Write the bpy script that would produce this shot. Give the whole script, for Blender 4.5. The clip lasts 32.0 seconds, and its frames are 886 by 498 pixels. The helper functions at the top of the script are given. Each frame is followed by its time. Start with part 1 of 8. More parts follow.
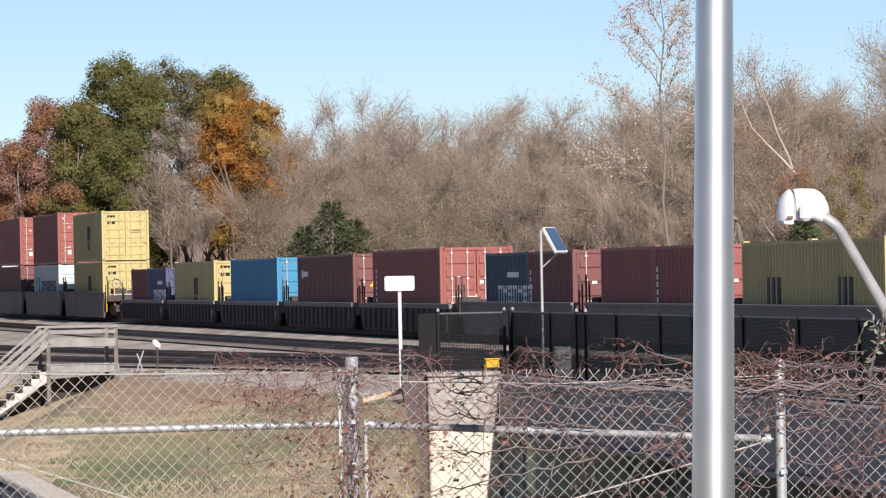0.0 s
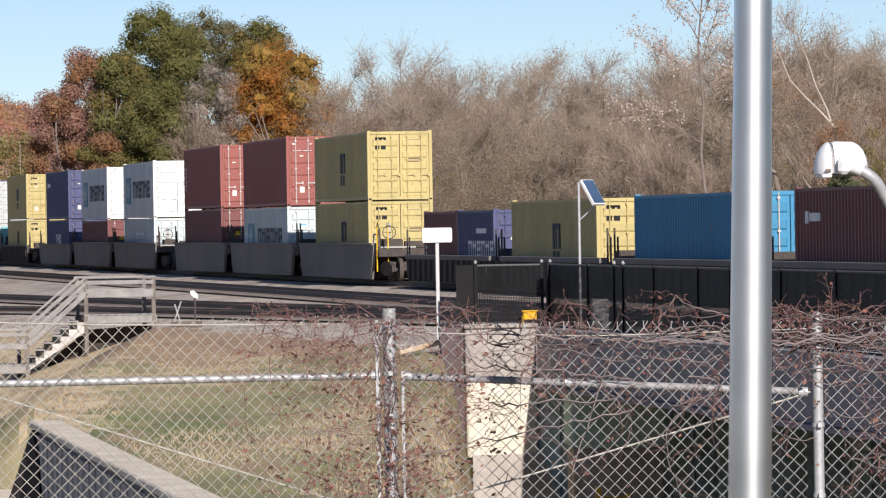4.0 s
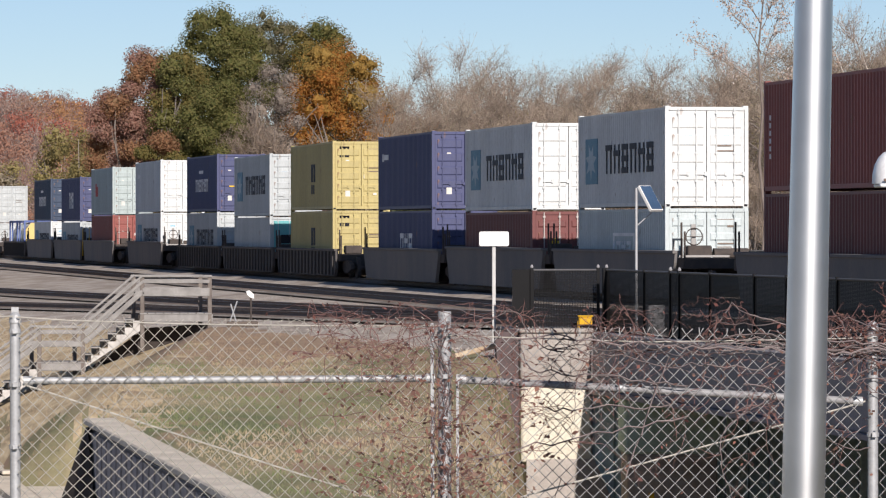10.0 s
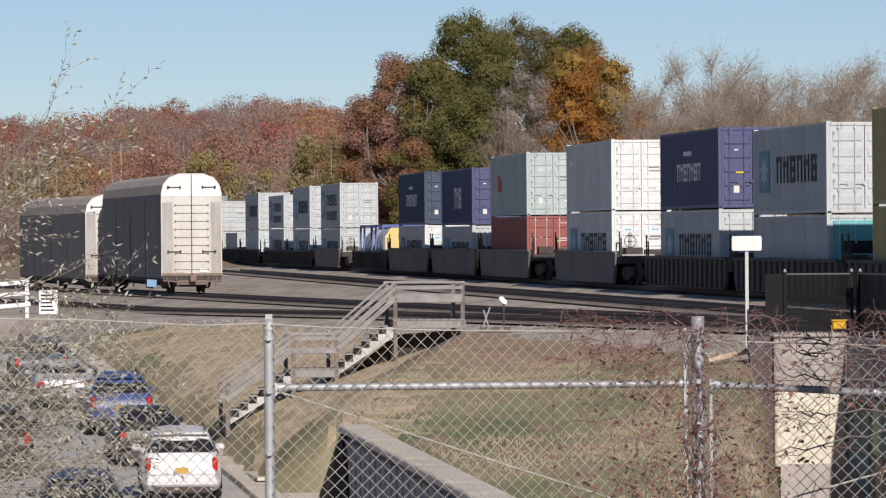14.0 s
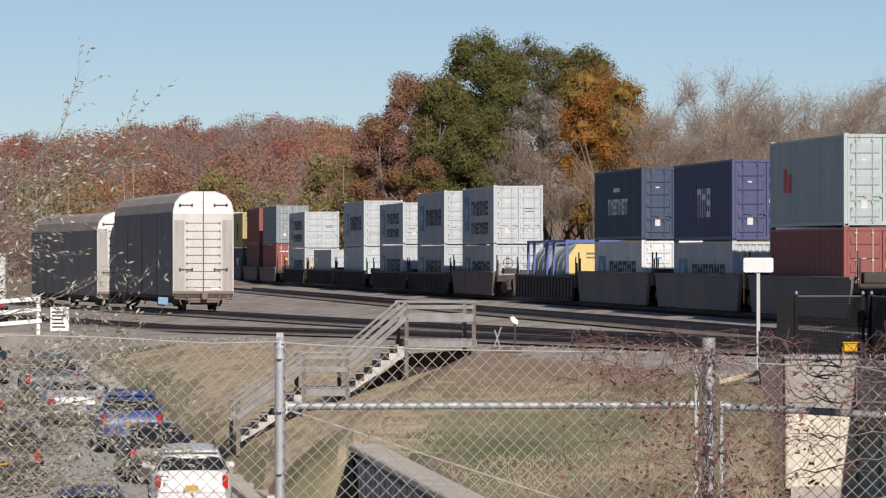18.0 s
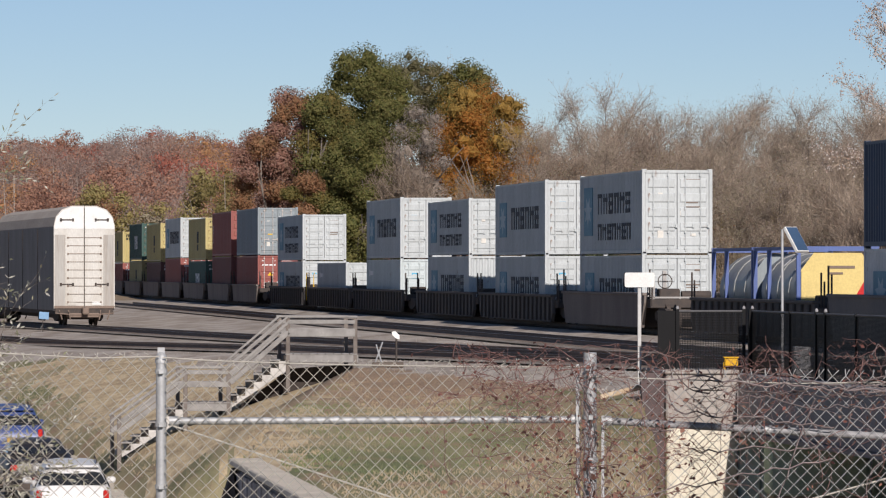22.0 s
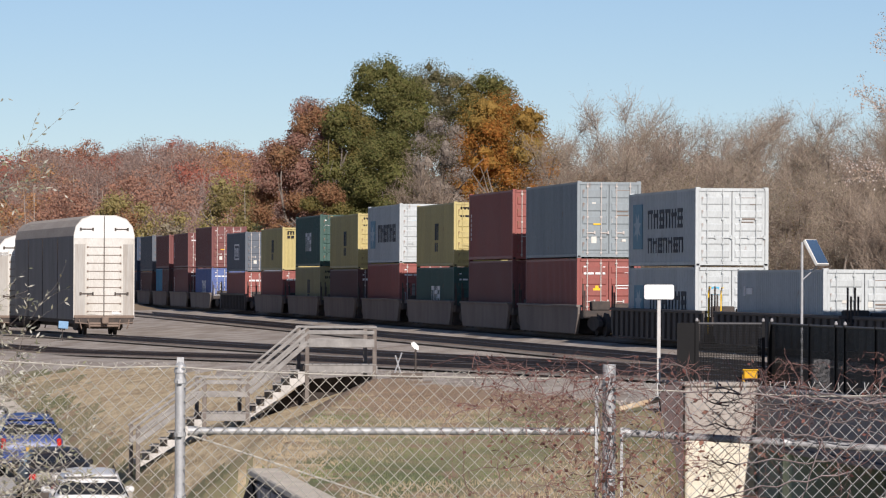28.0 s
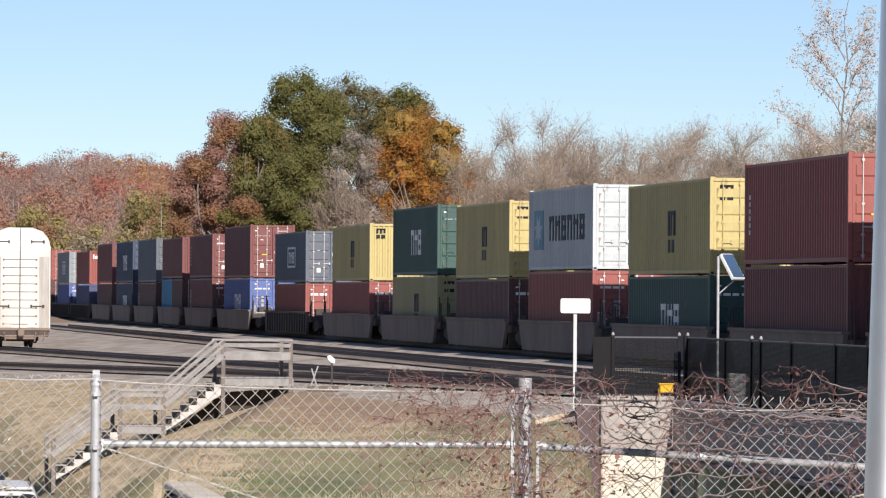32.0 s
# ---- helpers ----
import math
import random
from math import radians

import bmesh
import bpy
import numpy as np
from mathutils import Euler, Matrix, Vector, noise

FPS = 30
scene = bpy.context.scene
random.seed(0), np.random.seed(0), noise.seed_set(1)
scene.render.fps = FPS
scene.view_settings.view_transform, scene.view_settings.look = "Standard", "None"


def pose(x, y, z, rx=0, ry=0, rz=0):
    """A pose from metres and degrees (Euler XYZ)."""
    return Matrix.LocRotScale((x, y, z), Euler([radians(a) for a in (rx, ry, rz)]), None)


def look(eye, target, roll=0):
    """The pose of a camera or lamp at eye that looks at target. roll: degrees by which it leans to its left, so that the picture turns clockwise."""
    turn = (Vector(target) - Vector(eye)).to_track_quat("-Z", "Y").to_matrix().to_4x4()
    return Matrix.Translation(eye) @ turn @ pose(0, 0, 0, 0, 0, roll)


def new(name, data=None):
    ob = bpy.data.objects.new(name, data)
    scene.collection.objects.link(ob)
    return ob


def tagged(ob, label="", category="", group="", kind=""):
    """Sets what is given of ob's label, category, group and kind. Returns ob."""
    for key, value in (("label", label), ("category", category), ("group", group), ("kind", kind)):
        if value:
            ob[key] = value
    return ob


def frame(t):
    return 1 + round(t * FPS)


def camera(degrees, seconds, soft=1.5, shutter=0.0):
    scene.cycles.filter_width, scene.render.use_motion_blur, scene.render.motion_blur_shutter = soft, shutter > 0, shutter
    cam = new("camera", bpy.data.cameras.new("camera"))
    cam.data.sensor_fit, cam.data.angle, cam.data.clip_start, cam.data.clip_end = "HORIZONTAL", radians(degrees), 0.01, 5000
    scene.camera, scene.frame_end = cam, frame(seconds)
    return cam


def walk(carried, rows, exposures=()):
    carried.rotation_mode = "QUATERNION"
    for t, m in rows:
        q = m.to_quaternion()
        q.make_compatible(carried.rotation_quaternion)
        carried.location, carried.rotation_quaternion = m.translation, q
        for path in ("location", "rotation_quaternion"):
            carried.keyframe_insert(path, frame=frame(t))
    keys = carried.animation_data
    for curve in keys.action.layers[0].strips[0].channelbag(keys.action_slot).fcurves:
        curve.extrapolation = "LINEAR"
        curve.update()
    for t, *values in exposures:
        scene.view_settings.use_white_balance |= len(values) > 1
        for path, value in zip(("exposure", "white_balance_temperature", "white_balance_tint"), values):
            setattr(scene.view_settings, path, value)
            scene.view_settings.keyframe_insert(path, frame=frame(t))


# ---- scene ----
cam = camera(10.975, 32.0, soft=1.2)
EYE = Vector((0, 0, 2.0))
# seconds, turn to the right, tilt up, lean, in degrees
PAN = (
    (0.0, 4.089, 0.296, -1.15), (0.5, 4.084, 0.162, -0.90), (1.0, 4.032, 0.063, -0.68), (1.5, 3.949, -0.081, -0.86),
    (2.0, 3.900, -0.197, -1.35), (2.5, 3.829, -0.257, -1.45), (3.0, 3.690, -0.290, -1.17), (3.5, 3.632, -0.299, -1.09),
    (5.5, 3.487, -0.250, 0.01), (6.0, 3.456, -0.139, 0.22), (6.5, 3.368, -0.077, 0.15), (7.0, 3.342, 0.016, 0.05),
    (7.5, 3.311, 0.082, 0.14), (8.0, 3.302, -0.001, 0.13), (8.5, 3.163, -0.134, 0.10), (9.0, 3.048, -0.155, 0.11),
    (9.5, 2.985, -0.180, 0.01), (10.0, 2.906, -0.246, -0.08), (10.5, 2.795, -0.289, -0.11), (11.0, 2.525, -0.325, -0.47),
    (11.5, 1.863, -0.356, -0.54), (12.0, 1.253, -0.344, -0.49), (12.5, 0.881, -0.420, -0.74), (13.0, 0.634, -0.404, -0.84),
    (13.5, 0.244, -0.268, -0.51), (14.0, -0.229, -0.163, -0.43), (14.5, -0.637, -0.098, -0.56), (15.0, -0.989, -0.113, -0.44),
    (15.5, -1.298, -0.073, -0.57), (17.5, -0.835, 0.061, -0.30), (18.0, -0.373, 0.081, -0.03), (18.5, -0.159, 0.091, 0.24),
    (19.0, -0.000, 0.112, 0.08), (19.5, 0.135, 0.113, 0.10), (20.0, 0.380, 0.190, 0.18), (20.5, 0.844, 0.283, 0.45),
    (21.0, 1.076, 0.240, 0.57), (21.5, 1.069, 0.252, 0.18), (22.0, 1.099, 0.264, -0.01), (22.5, 0.741, 0.228, 0.13),
    (23.0, 0.405, 0.305, 0.21), (23.5, 0.382, 0.344, 0.19), (24.0, 0.506, 0.300, 0.20), (24.5, 0.554, 0.177, -0.06),
    (26.5, 0.665, 0.227, 0.28), (27.0, 0.657, 0.322, 0.28), (27.5, 0.724, 0.379, 0.22), (28.0, 0.854, 0.401, 0.26),
    (28.5, 0.979, 0.423, 0.25), (29.0, 1.098, 0.467, 0.39), (29.5, 1.103, 0.559, 0.26), (30.0, 1.217, 0.593, 0.23),
    (30.5, 1.291, 0.603, 0.41), (31.0, 1.403, 0.643, 0.28), (31.5, 1.664, 0.625, 0.20), (32.0, 1.890, 0.574, 0.41),
)
RUN = ((0, -324.1), (2, -290.1), (4, -256.2), (6, -222.1), (8, -187.9), (10, -153.7), (12, -119.3), (14, -85.1), (16, -51.0), (18, -17.3), (20, 17.4), (22, 52.3), (24, 87.2), (26, 122.8), (28, 158.2), (30, 193.5), (32, 228.7))


def aim(turn, tilt, lean):
    a, b = radians(turn), radians(tilt)
    return look(EYE, EYE + 100 * Vector((math.sin(a) * math.cos(b), math.cos(a) * math.cos(b), math.sin(b))), lean)


walk(cam, [(t, aim(a, b, c)) for t, a, b, c in PAN], exposures=((0.0, 0.36, 6350, 16), (2.0, 0.29, 6350, 16), (3.0, 0.3, 6350, 16), (6.0, 0.12, 6350, 16), (9.0, 0.03, 6350, 16), (11.0, 0.13, 6350, 16), (13.0, 0.0, 6350, 16), (14.0, -0.13, 6350, 16), (20.0, -0.16, 6350, 16), (24.0, -0.12, 6350, 16), (28.0, 0.02, 6350, 16), (30.0, 0.22, 6350, 16), (32.0, 0.33, 6350, 16)))

# ---- light: clear low autumn sun behind the camera, a little to its right ----
SUN_TURN, SUN_HEIGHT = 11.0, 27.0
a, b = radians(SUN_TURN), radians(SUN_HEIGHT)
to_sun = Vector((math.sin(a) * math.cos(b), -math.cos(a) * math.cos(b), math.sin(b)))
world = bpy.data.worlds.new("world")
scene.world = world
world.use_nodes = True
nt = world.node_tree
sky = nt.nodes.new("ShaderNodeTexSky")
sky.sky_type, sky.sun_disc = "NISHITA", False
sky.sun_elevation, sky.sun_rotation = b, math.atan2(to_sun.x, to_sun.y)
sky.altitude, sky.air_density, sky.dust_density, sky.ozone_density = 3000, 1.0, 0.0, 3.0
nt.links.new(sky.outputs[0], nt.nodes["Background"].inputs[0])
nt.nodes["Background"].inputs[1].default_value = 0.073
sun = new("sun", bpy.data.lights.new("sun", "SUN"))
sun.data.energy, sun.data.angle, sun.data.color = 5.8, radians(0.53), (1.0, 0.93, 0.82)
sun.matrix_world = look(to_sun * 100, (0, 0, 0))
sun.location = (0, -50, 60)


# ---- materials ----
def mat(name, color, rough=0.6, metal=0.0, second=None, scale=2.0, bump=0.0, grain=30.0, amount=0.5, island=0.0, stretch=(1, 1, 1), spec=None):
    """A surface with stains at one scale and grain at another."""
    m = bpy.data.materials.new(name)
    m.use_nodes = True
    t = m.node_tree
    n, l = t.nodes, t.links
    p = n["Principled BSDF"]
    p.inputs["Roughness"].default_value, p.inputs["Metallic"].default_value = rough, metal
    p.inputs["Specular IOR Level"].default_value = spec if spec is not None else 0.5 if rough < 0.5 else 0.12
    co = n.new("ShaderNodeTexCoord")
    mp = n.new("ShaderNodeMapping")
    mp.inputs["Scale"].default_value = stretch
    l.new(co.outputs["Object"], mp.inputs[0])
    big = n.new("ShaderNodeTexNoise")
    big.inputs["Scale"].default_value, big.inputs["Detail"].default_value, big.inputs["Roughness"].default_value = scale, 5, 0.6
    l.new(mp.outputs[0], big.inputs["Vector"])
    ramp = n.new("ShaderNodeMapRange")
    ramp.inputs[1].default_value, ramp.inputs[2].default_value = 0.38, 0.66
    l.new(big.outputs[0], ramp.inputs[0])
    mix = n.new("ShaderNodeMix")
    mix.data_type = "RGBA"
    sec = second or tuple(c * 0.72 for c in color)
    mix.inputs[6].default_value, mix.inputs[7].default_value = (*color, 1), (*sec, 1)
    mul = n.new("ShaderNodeMath")
    mul.operation = "MULTIPLY"
    mul.inputs[1].default_value = amount
    l.new(ramp.outputs[0], mul.inputs[0])
    l.new(mul.outputs[0], mix.inputs[0])
    fine = n.new("ShaderNodeTexNoise")
    fine.inputs["Scale"].default_value, fine.inputs["Detail"].default_value = grain, 3
    l.new(mp.outputs[0], fine.inputs["Vector"])
    hsv = n.new("ShaderNodeHueSaturation")
    vr = n.new("ShaderNodeMapRange")
    vr.inputs[3].default_value, vr.inputs[4].default_value = 0.8, 1.2
    l.new(fine.outputs[0], vr.inputs[0])
    l.new(mix.outputs[2], hsv.inputs["Color"])
    val = vr.outputs[0]
    if island:
        geo = n.new("ShaderNodeNewGeometry")
        ir = n.new("ShaderNodeMapRange")
        ir.inputs[3].default_value, ir.inputs[4].default_value = 1 - island, 1 + island
        l.new(geo.outputs["Random Per Island"], ir.inputs[0])
        mm = n.new("ShaderNodeMath")
        mm.operation = "MULTIPLY"
        l.new(val, mm.inputs[0])
        l.new(ir.outputs[0], mm.inputs[1])
        val = mm.outputs[0]
    l.new(val, hsv.inputs["Value"])
    l.new(hsv.outputs[0], p.inputs["Base Color"])
    if bump:
        bp = n.new("ShaderNodeBump")
        bp.inputs["Strength"].default_value, bp.inputs["Distance"].default_value = bump, 0.02
        l.new(fine.outputs[0], bp.inputs["Height"])
        l.new(bp.outputs[0], p.inputs["Normal"])
    return m


def leafy(name, colors, rough=0.7, passes=0.45):
    """Leaves: every leaf takes its tone from the range, and some light passes through it."""
    m = bpy.data.materials.new(name)
    m.use_nodes = True
    n, l = m.node_tree.nodes, m.node_tree.links
    p = n["Principled BSDF"]
    geo = n.new("ShaderNodeNewGeometry")
    ramp = n.new("ShaderNodeValToRGB")
    while len(ramp.color_ramp.elements) < len(colors):
        ramp.color_ramp.elements.new(0.5)
    for i, c in enumerate(colors):
        ramp.color_ramp.elements[i].position = i / max(1, len(colors) - 1)
        ramp.color_ramp.elements[i].color = (*c, 1)
    l.new(geo.outputs["Random Per Island"], ramp.inputs[0])
    l.new(ramp.outputs[0], p.inputs["Base Color"])
    p.inputs["Roughness"].default_value = rough
    p.inputs["Specular IOR Level"].default_value = 0.2
    tr = n.new("ShaderNodeBsdfTranslucent")
    l.new(ramp.outputs[0], tr.inputs[0])
    ms = n.new("ShaderNodeMixShader")
    ms.inputs[0].default_value = passes
    l.new(p.outputs[0], ms.inputs[1])
    l.new(tr.outputs[0], ms.inputs[2])
    l.new(ms.outputs[0], n["Material Output"].inputs[0])
    return m


def paint(name, color, rough=0.55, dirt=0.45):
    """Old container paint: streaks of dirt that run down, and small spots of rust."""
    m = mat(name, color, rough, 0.0, tuple(c * 0.62 + 0.02 for c in color), 1.1, 0.0, 25.0, dirt, 0.0, (1, 1, 0.25), 0.3)
    n, l = m.node_tree.nodes, m.node_tree.links
    p = n["Principled BSDF"]
    old = p.inputs["Base Color"].links[0].from_socket
    co, mp, t, r, x = (n.new("ShaderNode" + k) for k in ("TexCoord", "Mapping", "TexNoise", "MapRange", "Mix"))
    mp.inputs["Scale"].default_value = (1, 1, 0.45)
    t.inputs["Scale"].default_value, t.inputs["Detail"].default_value = 3.4, 5
    r.inputs[1].default_value, r.inputs[2].default_value, r.inputs[4].default_value = 0.66, 0.74, 0.75
    x.data_type = "RGBA"
    x.inputs[7].default_value = (0.2, 0.115, 0.07, 1)
    l.new(co.outputs["Object"], mp.inputs[0])
    l.new(mp.outputs[0], t.inputs["Vector"])
    l.new(t.outputs[0], r.inputs[0])
    l.new(r.outputs[0], x.inputs[0])
    l.new(old, x.inputs[6])
    l.new(x.outputs[2], p.inputs["Base Color"])
    return m


M_ballast = mat("ballast", (0.42, 0.375, 0.33), 0.95, 0, (0.23, 0.19, 0.155), 0.8, 0.9, 7.0, 0.9, 0, (1, 0.4, 1))
M_rail = mat("rail_steel", (0.19, 0.15, 0.13), 0.7, 0.0, (0.12, 0.09, 0.075), 3, 0, 40, 0.6)
M_railtop = mat("worn_rail_head", (0.35, 0.33, 0.31), 0.35, 0.9)
M_tie = mat("weathered_tie_wood", (0.14, 0.115, 0.098), 0.9, 0, (0.085, 0.07, 0.06), 4, 0.4, 30, 0.7)
M_black = mat("black_car_steel", (0.085, 0.08, 0.078), 0.75, 0.0, (0.13, 0.115, 0.105), 0.8, 0.0, 18, 0.7, 0, (1, 1, 0.4))
M_greycar = mat("faded_car_steel", (0.15, 0.145, 0.145), 0.8, 0.0, (0.2, 0.18, 0.165), 0.8, 0.0, 18, 0.7, 0, (1, 1, 0.4))
M_browncar = mat("faded_brown_steel", (0.155, 0.13, 0.12), 0.8, 0.0, (0.21, 0.185, 0.165), 0.8, 0.0, 18, 0.7, 0, (1, 1, 0.4))
# darker than the black car steel, which keeps the ribs faint
M_rib = mat("grimy_rib_steel", (0.055, 0.052, 0.051), 0.8, 0.0, (0.09, 0.08, 0.075), 0.8, 0.0, 18, 0.7, 0, (1, 1, 0.4))
M_darkgear = mat("grimy_running_gear", (0.06, 0.053, 0.05), 0.85, 0.0, (0.11, 0.085, 0.07), 3, 0.0, 30, 0.6)
M_galv = mat("galvanised_steel", (0.4, 0.41, 0.42), 0.55, 0.35, (0.28, 0.285, 0.29), 6, 0.05, 60, 0.6)
M_wire = mat("weathered_zinc_wire", (0.43, 0.41, 0.365), 0.6, 0.0)
# the zinc wire again, with partial shade put into its colour
M_shadewire = mat("shaded_zinc_wire", (0.4, 0.405, 0.405), 0.6, 0.0, (0.28, 0.27, 0.26), 5, 0, 30, 0.7)
M_alu = mat("satin_aluminium", (0.74, 0.74, 0.74), 0.36, 1.0, (0.66, 0.66, 0.67), 2, 0.0, 3, 0.4)
M_white = mat("white_paint", (0.7, 0.7, 0.68), 0.5)
M_concrete = mat("weathered_concrete", (0.62, 0.56, 0.47), 0.9, 0, (0.44, 0.39, 0.33), 1.2, 0.4, 20, 0.7)
M_cream = mat("pale_concrete", (0.62, 0.58, 0.48), 0.9, 0, (0.48, 0.44, 0.36), 1.5, 0.3, 16, 0.6)
M_oldwood = mat("weathered_grey_wood", (0.3, 0.288, 0.275), 0.85, 0, (0.19, 0.18, 0.172), 3, 0.3, 24, 0.8, 0.15, (1, 1, 1))
# pale scrap wood, and the stringers with their sunlight in the colour
M_sunwood = mat("pale_wood_and_sunlit_stringer", (0.5, 0.48, 0.45), 0.85, 0, (0.33, 0.31, 0.29), 4, 0.3, 24, 0.7)
# near-black brown: painted shade in the steps and drain slot, also dark posts
M_darkfill = mat("dark_wood_and_shade", (0.05, 0.042, 0.038), 0.9)
# grey metal fittings, and the brace rail with vine shade in its colour
M_greypipe = mat("grey_metal_and_shaded_pipe", (0.3, 0.3, 0.31), 0.6, 0.1, (0.2, 0.19, 0.19), 5, 0.05, 50, 0.7)
M_darkwall = mat("dark_timber_sheeting", (0.29, 0.27, 0.27), 0.85, 0, (0.38, 0.35, 0.34), 2, 0.3, 20, 0.6, 0.2)
M_lot = mat("pale_worn_asphalt", (0.45, 0.435, 0.41), 0.9, 0, (0.35, 0.335, 0.315), 0.5, 0.3, 40, 0.6)
M_asphalt = mat("asphalt", (0.11, 0.108, 0.105), 0.9, 0, (0.16, 0.155, 0.15), 0.5, 0.4, 40, 0.6)
M_bark = mat("bark", (0.17, 0.145, 0.125), 0.95, 0, (0.26, 0.225, 0.2), 2, 0.3, 14, 0.6)
M_twig = mat("bare_twigs", (0.28, 0.226, 0.178), 0.95, 0, (0.36, 0.295, 0.238), 0.3, 0, 3, 0.6, 0.3)
M_palebark = mat("pale_bark", (0.42, 0.37, 0.32), 0.9, 0, (0.25, 0.21, 0.18), 2, 0.2, 14, 0.6)
M_vine = mat("dry_vine", (0.13, 0.105, 0.105), 0.9, 0, (0.235, 0.2, 0.195), 3, 0, 20, 0.6, 0.35)
M_glass = mat("dark_glass", (0.02, 0.022, 0.025), 0.08, 0.0, None, 1, 0, 10, 0.2)


# ---- mesh helpers ----
class Shape:
    """Vertices and faces of one mesh."""

    def __init__(self):
        self.v, self.f = [], []

    def add(self, verts, faces):
        k = len(self.v)
        self.v += [tuple(p) for p in verts]
        self.f += [tuple(i + k for i in f) for f in faces]
        return self

    def box(self, x0, x1, y0, y1, z0, z1, m=None, bev=0.0):
        if bev:
            b = min(bev, (x1 - x0) / 3, (y1 - y0) / 3, (z1 - z0) / 3)
            vs = []
            for sx in (0, 1):
                for sy in (0, 1):
                    for sz in (0, 1):
                        X, Y, Z = (x0, x1)[sx], (y0, y1)[sy], (z0, z1)[sz]
                        ix, iy, iz = (b, -b)[sx], (b, -b)[sy], (b, -b)[sz]
                        vs += [(X, Y + iy, Z + iz), (X + ix, Y, Z + iz), (X + ix, Y + iy, Z)]

            def c(sx, sy, sz, k):
                return 3 * (sx * 4 + sy * 2 + sz) + k
            fs = []
            for s in (0, 1):
                fs.append([c(s, 0, 0, 0), c(s, 1, 0, 0), c(s, 1, 1, 0), c(s, 0, 1, 0)])
                fs.append([c(0, s, 0, 1), c(1, s, 0, 1), c(1, s, 1, 1), c(0, s, 1, 1)])
                fs.append([c(0, 0, s, 2), c(1, 0, s, 2), c(1, 1, s, 2), c(0, 1, s, 2)])
            for p in (0, 1):
                for r in (0, 1):
                    fs.append([c(0, p, r, 1), c(1, p, r, 1), c(1, p, r, 2), c(0, p, r, 2)])
                    fs.append([c(p, 0, r, 0), c(p, 1, r, 0), c(p, 1, r, 2), c(p, 0, r, 2)])
                    fs.append([c(p, r, 0, 0), c(p, r, 1, 0), c(p, r, 1, 1), c(p, r, 0, 1)])
                    for s in (0, 1):
                        fs.append([c(p, r, s, 0), c(p, r, s, 1), c(p, r, s, 2)])
        else:
            vs = [(x, y, z) for x in (x0, x1) for y in (y0, y1) for z in (z0, z1)]
            fs = [(0, 1, 3, 2), (4, 6, 7, 5), (0, 4, 5, 1), (2, 3, 7, 6), (0, 2, 6, 4), (1, 5, 7, 3)]
        if m is not None:
            vs = [m @ Vector(p) for p in vs]
        return self.add(vs, fs)

    def tube(self, pts, radii, n=6, cap=True):
        pts = [Vector(p) for p in pts]
        if isinstance(radii, (int, float)):
            radii = [radii] * len(pts)
        vs, fs = [], []
        for i, p in enumerate(pts):
            d = (pts[min(i + 1, len(pts) - 1)] - pts[max(i - 1, 0)]).normalized()
            u = d.cross(Vector((0, 0, 1)) if abs(d.z) < 0.9 else Vector((1, 0, 0))).normalized()
            w = d.cross(u)
            vs += [p + (u * math.cos(2 * math.pi * k / n) + w * math.sin(2 * math.pi * k / n)) * radii[i] for k in range(n)]
        for i in range(len(pts) - 1):
            for k in range(n):
                fs.append((i * n + k, i * n + (k + 1) % n, (i + 1) * n + (k + 1) % n, (i + 1) * n + k))
        if cap:
            fs += [tuple(range(n - 1, -1, -1)), tuple((len(pts) - 1) * n + k for k in range(n))]
        return self.add(vs, fs)

    def prism(self, outline, y0, y1):
        """An outline in x and z, drawn out along y."""
        n = len(outline)
        vs = [(x, y0, z) for x, z in outline] + [(x, y1, z) for x, z in outline]
        fs = [tuple(range(n)), tuple(range(2 * n - 1, n - 1, -1))] + [(i, i + n, (i + 1) % n + n, (i + 1) % n) for i in range(n)]
        return self.add(vs, fs)

    def turned(self, m):
        self.v = [tuple(m @ Vector(p)) for p in self.v]
        return self

    def mesh(self, name, material, smooth=False):
        me = bpy.data.meshes.new(name)
        me.from_pydata(self.v, [], self.f)
        bm = bmesh.new()
        bm.from_mesh(me)
        if len(bm.faces) < 20000:
            bmesh.ops.recalc_face_normals(bm, faces=bm.faces)
        bm.to_mesh(me)
        bm.free()
        me.materials.append(material)
        if smooth:
            me.polygons.foreach_set("use_smooth", [True] * len(me.polygons))
            me.set_sharp_from_angle(angle=radians(40))
        return me


def part(name, shape, material, parent=None, label="", smooth=False):
    """One mesh object under its thing; shape may also be a mesh that is shared."""
    me = shape.mesh(name, material, smooth) if isinstance(shape, Shape) else shape
    ob = new(name, me)
    ob.parent = parent
    if label:
        tagged(ob, label)
    return ob


def thing(name, label, category, group="", m=None):
    ob = tagged(new(name), label, category, group)
    if m is not None:
        ob.matrix_world = m
    return ob


def S():
    return Shape()


# ---- the main line: a long gentle curve ----
def heading(s):
    g = s / 100
    return 0.10989 + 0.024283 * g - 0.0091884 * g * g + 0.00098756 * g ** 3


_g = np.arange(-700, 801, 0.5)
_a = heading(np.clip(_g, -450, 700))
_X = np.concatenate([[0], np.cumsum((np.sin(_a[1:]) + np.sin(_a[:-1])) * 0.25)])
_Y = np.concatenate([[0], np.cumsum(-(np.cos(_a[1:]) + np.cos(_a[:-1])) * 0.25)])
_X += -32.16 - _X[1400]
_Y += 498.85 - _Y[1400]


